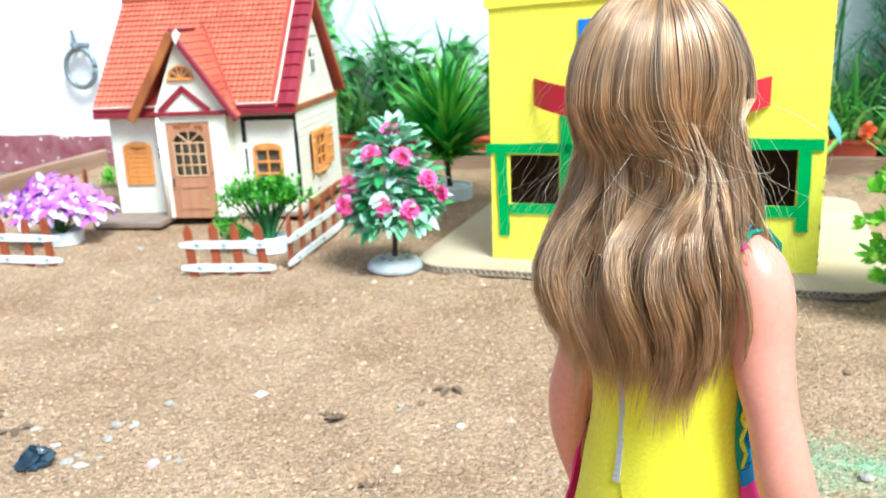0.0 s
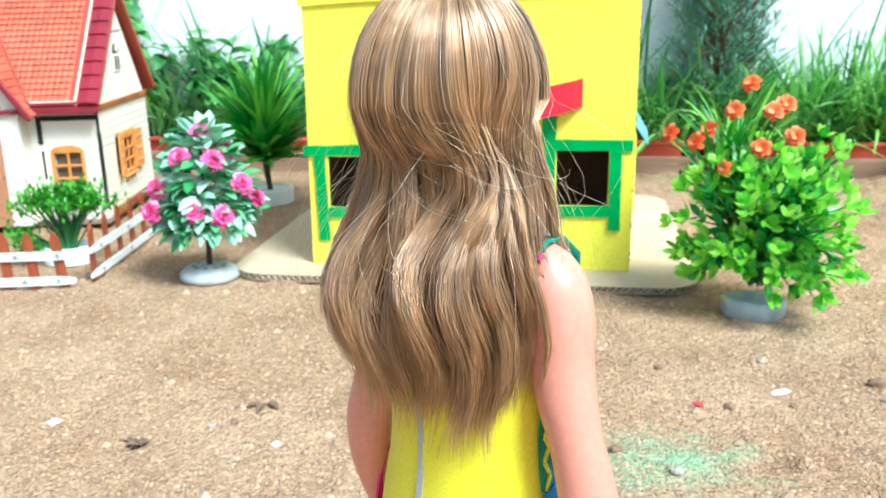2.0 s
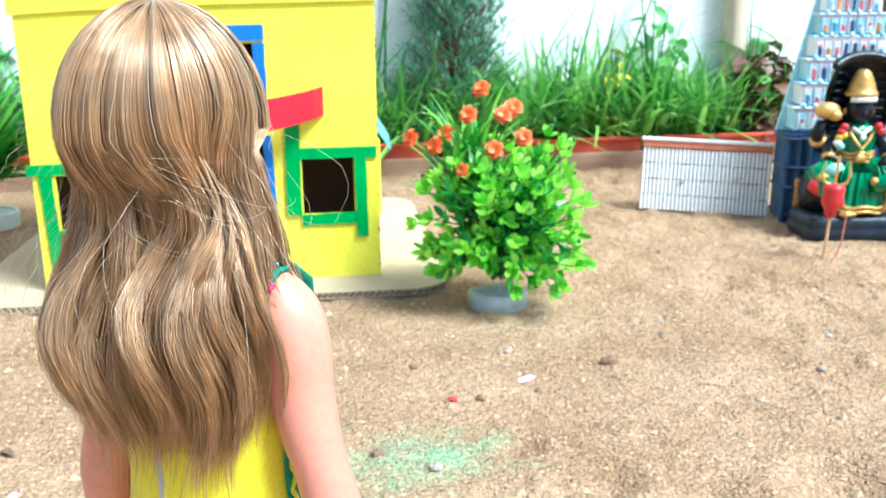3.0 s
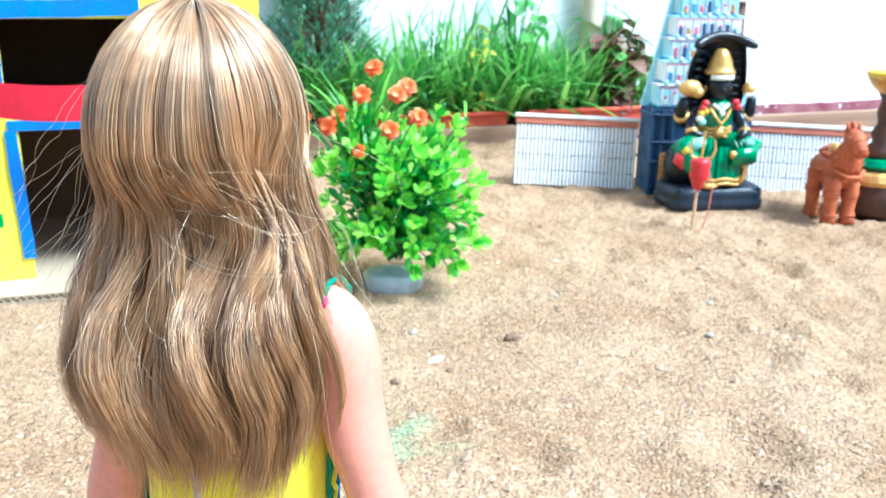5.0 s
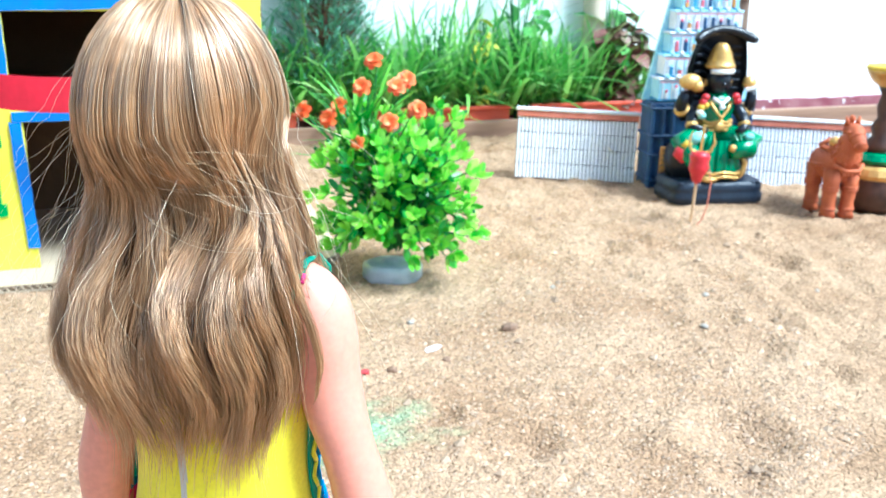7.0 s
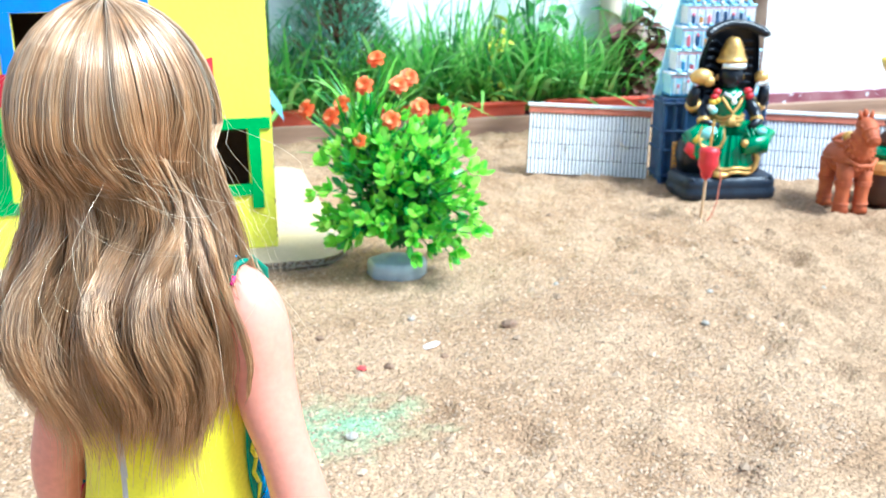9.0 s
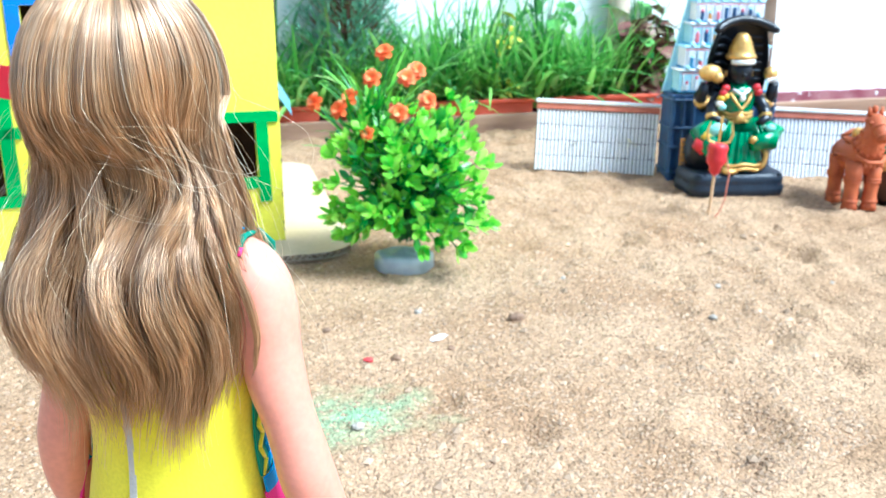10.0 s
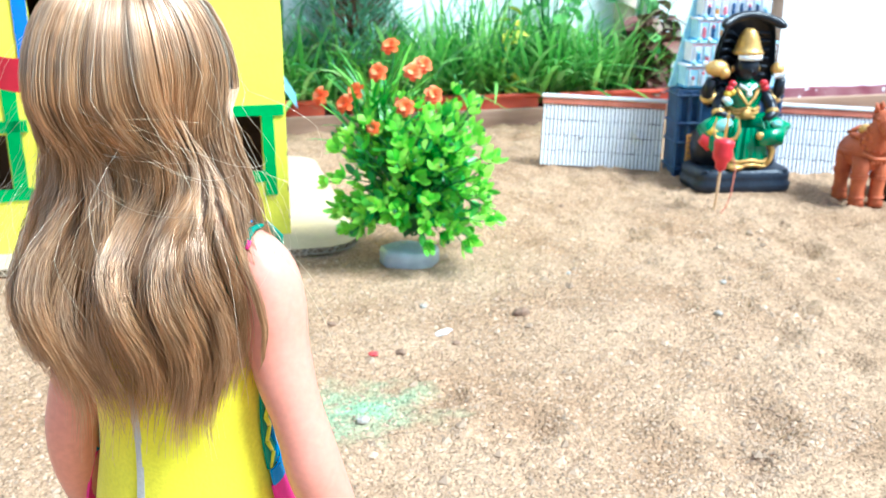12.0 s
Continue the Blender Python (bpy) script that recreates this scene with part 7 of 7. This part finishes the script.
def leafy(name, x, off, high, wide, n, material, size, label, stems=8, base=0.03, ratio=0.5):
    o = along(x, off)
    t = thing(name, Matrix.Translation(o), label, "shrub")
    st, g = Geo(), Geo()
    for i in range(stems):
        a = BR.uniform(0, 6.28)
        tip = Vector((wide * BR.uniform(0.2, 1) * math.cos(a), wide * 0.4 * BR.uniform(0.2, 1) * math.sin(a), high * BR.uniform(0.6, 1.0)))
        mid = Vector((tip.x * 0.35, tip.y * 0.35, tip.z * 0.55))
        s = part("stem", Geo().tube([(0, 0, base - 0.02), mid, tip], [0.0032, 0.0024, 0.001], 6), [m_stem], t)
        for k in range(n // stems):
            f = BR.uniform(0.25, 1.0)
            q = (Vector((0, 0, base)).lerp(mid, f * 2) if f < 0.5 else mid.lerp(tip, f * 2 - 1))
            g.leaf(Matrix.Translation(q) @ aim(out_dir(BR.uniform(0, 6.28), BR.uniform(-0.5, 0.9)), BR.uniform(-0.6, 0.6)), size * BR.uniform(0.6, 1.2), size * ratio * BR.uniform(0.8, 1.2), BR.uniform(0.2, 0.8), 0.2, 4)
    part("foliage", g, [material], t, smooth=True)


leafy("leafy_shrub", -0.27, 0.08, 0.36, 0.11, 300, m_broad, 0.055, "broad-leaved green shrub against the white wall", 9)
leafy("leafy_shrub", -0.10, 0.08, 0.27, 0.15, 280, m_broad, 0.050, "broad-leaved green shrub against the white wall", 9)
leafy("leafy_shrub", 0.10, 0.08, 0.23, 0.11, 190, m_broad, 0.045, "broad-leaved green shrub against the white wall", 7)
leafy("russet_shrub", 1.375, 0.062, 0.235, 0.085, 230, m_russet, 0.050, "reddish-brown leaved shrub in the bed", 10, ratio=0.75)
leafy("yellow_shrub", 1.085, 0.055, 0.255, 0.040, 40, m_lime, 0.036, "small shrub with bright yellow leaves", 5)
leafy("tall_herb", 1.17, 0.09, 0.36, 0.08, 44, m_broad, 0.046, "tall herb with broad light green leaves", 8, ratio=0.5)
leafy("tall_herb", 1.36, 0.08, 0.33, 0.06, 16, m_broad, 0.085, "tall herb with a few very broad green leaves", 4, ratio=0.5)
leafy("tall_herb", 1.00, 0.09, 0.30, 0.07, 24, m_reed, 0.045, "thin tall herb with narrow green leaves", 5, ratio=0.25)
m_buff = surface("buff_wood", (0.62, 0.50, 0.38), (0.50, 0.39, 0.28), scale=18, rough=0.85, bump=0.4, fine=140, grain=(1, 1, 0.3))
solid("pale_post", Geo().tube([(0, 0, -0.03), (0.002, 0, 0.2), (-0.002, 0, 0.45), (0, 0, 0.75)], [0.024, 0.022, 0.022, 0.021], 16), m_buff, Matrix.Translation(along(1.335, 0.105)), "pale buff wooden post standing against the wall", "post", smooth=True)


def conifer(x, off):
    t = thing("conifer", Matrix.Translation(along(x, off)), "blue-green bushy conifer with brown inner twigs", "conifer")
    part("trunk", Geo().tube([(0, 0, -0.02), (0, 0, 0.2), (0.005, 0, 0.48)], [0.012, 0.009, 0.002], 8), [m_twig], t)
    tw, g = Geo(), Geo()
    for i in range(260):
        z = 0.08 + 0.40 * BR.random()
        a = BR.uniform(0, 6.28)
        r = (0.128 * (1 - (z - 0.1) / 0.52)) * BR.uniform(0.7, 1.1) * (0.6 + 0.4 * min(1, (z - 0.06) / 0.08))
        tip = Vector((r * math.cos(a), r * 0.55 * math.sin(a), z + 0.05))
        root = Vector((0, 0, z - 0.02))
        tw.tube([root, (root + tip) / 2 + Vector((0, 0, -0.006)), tip], [0.002, 0.0014, 0.0006], 4)
        for k in range(26):
            f = BR.uniform(0.4, 1.05)
            q = root.lerp(tip, f) + Vector((BR.gauss(0, 0.008), BR.gauss(0, 0.008), BR.gauss(0, 0.008)))
            d = (tip - root).normalized() + Vector((BR.gauss(0, 0.5), BR.gauss(0, 0.5), BR.uniform(0, 0.8)))
            g.leaf(Matrix.Translation(q) @ aim(d), BR.uniform(0.010, 0.020), 0.0042, 0.1, 0.5, 2)
    part("twig_mass", tw, [m_twig], t, "brown dry twigs")
    part("crown", g, [m_conifer], t, "blue-green scale foliage")


conifer(0.800, 0.085)
# thin stalks leaning on the wall
for a, b in (((0.64, 0.11, 0.03), (0.70, 0.125, 0.60)), ((0.67, 0.11, 0.03), (0.66, 0.125, 0.62)), ((-0.70, 0.04, -0.03), (-0.62, 0.12, 0.55))):
    p, q = along(a[0], a[1]) + Vector((0, 0, a[2])), along(b[0], b[1]) + Vector((0, 0, b[2]))
    solid("stalk", Geo().tube([p, (p + q) / 2 + Vector((0.015, 0, 0.02)), q], [0.003, 0.0025, 0.0015], 6), [m_stem], Matrix(), "thin dark green plant stalk leaning on the wall", "plant stalk", "stalks")

# ---- litter on the sand ----
m_scrap = surface("white_scrap", (0.80, 0.80, 0.80), (0.68, 0.70, 0.72), scale=80, rough=0.5)
m_scrap_pink = surface("pink_scrap", (0.72, 0.42, 0.40), (0.62, 0.34, 0.33), scale=80, rough=0.6)
m_scrap_red = surface("red_scrap", (0.62, 0.06, 0.06), (0.5, 0.05, 0.05), scale=80, rough=0.6)
m_bag = surface("black_plastic", (0.012, 0.02, 0.03), (0.03, 0.06, 0.09), scale=60, rough=0.22, bump=0.5, fine=120, spec=0.6)
m_pebble = surface("brown_pebble", (0.26, 0.16, 0.10), (0.18, 0.11, 0.07), scale=80, rough=0.9, bump=0.5)
m_grey = surface("grey_pebble", (0.42, 0.37, 0.31), (0.31, 0.27, 0.22), scale=80, rough=0.9, bump=0.4)
m_pale = surface("pale_stone", (0.54, 0.48, 0.41), (0.43, 0.38, 0.32), scale=80, rough=0.9, bump=0.4)
m_dry = surface("dry_leaf", (0.20, 0.13, 0.08), (0.12, 0.08, 0.05), scale=80, rough=0.9)


def crumple(name, x, y, s, material, label, category, flat_z=0.45, rough_amt=0.4, seed=1, n=12):
    """An uneven lump or crumpled scrap."""
    rr = random.Random(seed)
    g = Geo()
    m = max(5, n // 2 + 1)
    rings = []
    for i in range(m + 1):
        a = max(-1.5, min(1.5, math.pi * i / m - math.pi / 2))
        rings.append([(s[0] * math.cos(a) * math.cos(6.283 * k / n) * (1 + rough_amt * (rr.random() - 0.5)), s[1] * math.cos(a) * math.sin(6.283 * k / n) * (1 + rough_amt * (rr.random() - 0.5)), s[2] * math.sin(a) * (1 + rough_amt * (rr.random() - 0.5))) for k in range(n)])
    g.loft(rings)
    solid(name, g, material, Matrix.Translation((x, y, height(x, y) + s[2] * flat_z)) @ Matrix.Rotation(rr.uniform(0, 6), 4, "Z"), label, category)


crumple("plastic_scrap", -0.286, 0.563, (0.011, 0.009, 0.009), m_bag, "crumpled shiny black plastic scrap on sand", "litter", 0.6, 0.9, 3, 14)
for i, (x, y, s) in enumerate(((-0.267, 0.567, 0.006), (-0.254, 0.560, 0.0055), (-0.262, 0.577, 0.004), (-0.313, 0.623, 0.0045), (-0.251, 0.603, 0.006), (-0.235, 0.617, 0.005), (-0.187, 0.562, 0.004), (-0.195, 0.566, 0.003), (-0.036, 0.643, 0.004), (-0.285, 0.594, 0.004), (-0.245, 0.572, 0.003))):
    crumple("stone_flake", x, y, (s, s * 0.7, s * 0.3), (m_grey, m_pale)[i % 2], "flat pale grey stone flake lying on sand", "stone", 0.5, 0.7, 60 + i, 8)
crumple("paper_scrap", -0.203, 0.556, (0.006, 0.004, 0.002), m_scrap_pink, "small pale pink paper scrap on sand", "litter", 0.6, 0.7, 4)
crumple("paper_scrap", -0.15, 0.668, (0.005, 0.004, 0.002), m_scrap, "small white paper scrap on sand", "litter", 0.6, 0.7, 5)
crumple("paper_scrap", 0.009, 0.595, (0.003, 0.003, 0.0015), m_scrap, "small white paper scrap on sand", "litter", 0.6, 0.7, 6)
crumple("plastic_strip", 0.396, 0.606, (0.0095, 0.004, 0.0014), m_scrap, "flat white plastic strip lying on sand", "litter", 0.8, 0.3, 7)
crumple("red_scrap", 0.320, 0.592, (0.004, 0.003, 0.002), m_scrap_red, "tiny red paper scrap on sand", "litter", 0.7, 0.6, 8)
for i, (x, y, s, m) in enumerate(((0.477, 0.601, 0.0075, m_pebble), (0.322, 0.668, 0.004, m_pebble), (0.341, 0.585, 0.0045, m_pebble), (0.395, 0.585, 0.004, m_pebble), (0.236, 0.545, 0.0055, m_pebble), (0.262, 0.505, 0.005, m_grey), (0.41, 0.66, 0.0035, m_grey), (0.585, 0.66, 0.0035, m_grey), (0.70, 0.56, 0.004, m_grey), (0.62, 0.50, 0.004, m_grey), (0.80, 0.50, 0.003, m_grey), (-0.25, 0.62, 0.005, m_grey), (-0.22, 0.655, 0.0045, m_grey), (-0.31, 0.93, 0.004, m_grey), (-0.40, 1.15, 0.005, m_grey), (-0.02, 0.64, 0.004, m_pebble), (0.55, 0.84, 0.003, m_grey), (0.75, 0.86, 0.004, m_pebble), (0.93, 0.66, 0.003, m_pebble))):
    crumple("pebble", x, y, (s, s * 0.8, s * 0.6), m, "small brown stone lying on the sand" if m is m_pebble else "small grey stone lying on the sand", "stone", 0.35, 0.35, 20 + i, 10)
for i, (x, y) in enumerate(((-0.094, 0.622), (-0.083, 0.618), (-0.056, 0.533), (0.0, 0.66), (-0.33, 0.62), (-0.36, 0.645))):
    g = Geo()
    for k in range(3):
        g.leaf(Matrix.Translation((0.002 * k, 0.002 * k, 0.002)) @ aim(out_dir(i + 1.2 * k, 0.2)), 0.014, 0.006, 0.5, 0.5, 4)
    solid("dry_leaf", g, m_dry, Matrix.Translation((x, y, height(x, y))), "curled dry brown leaf on the sand", "leaf", "dry leaves", clean=False)
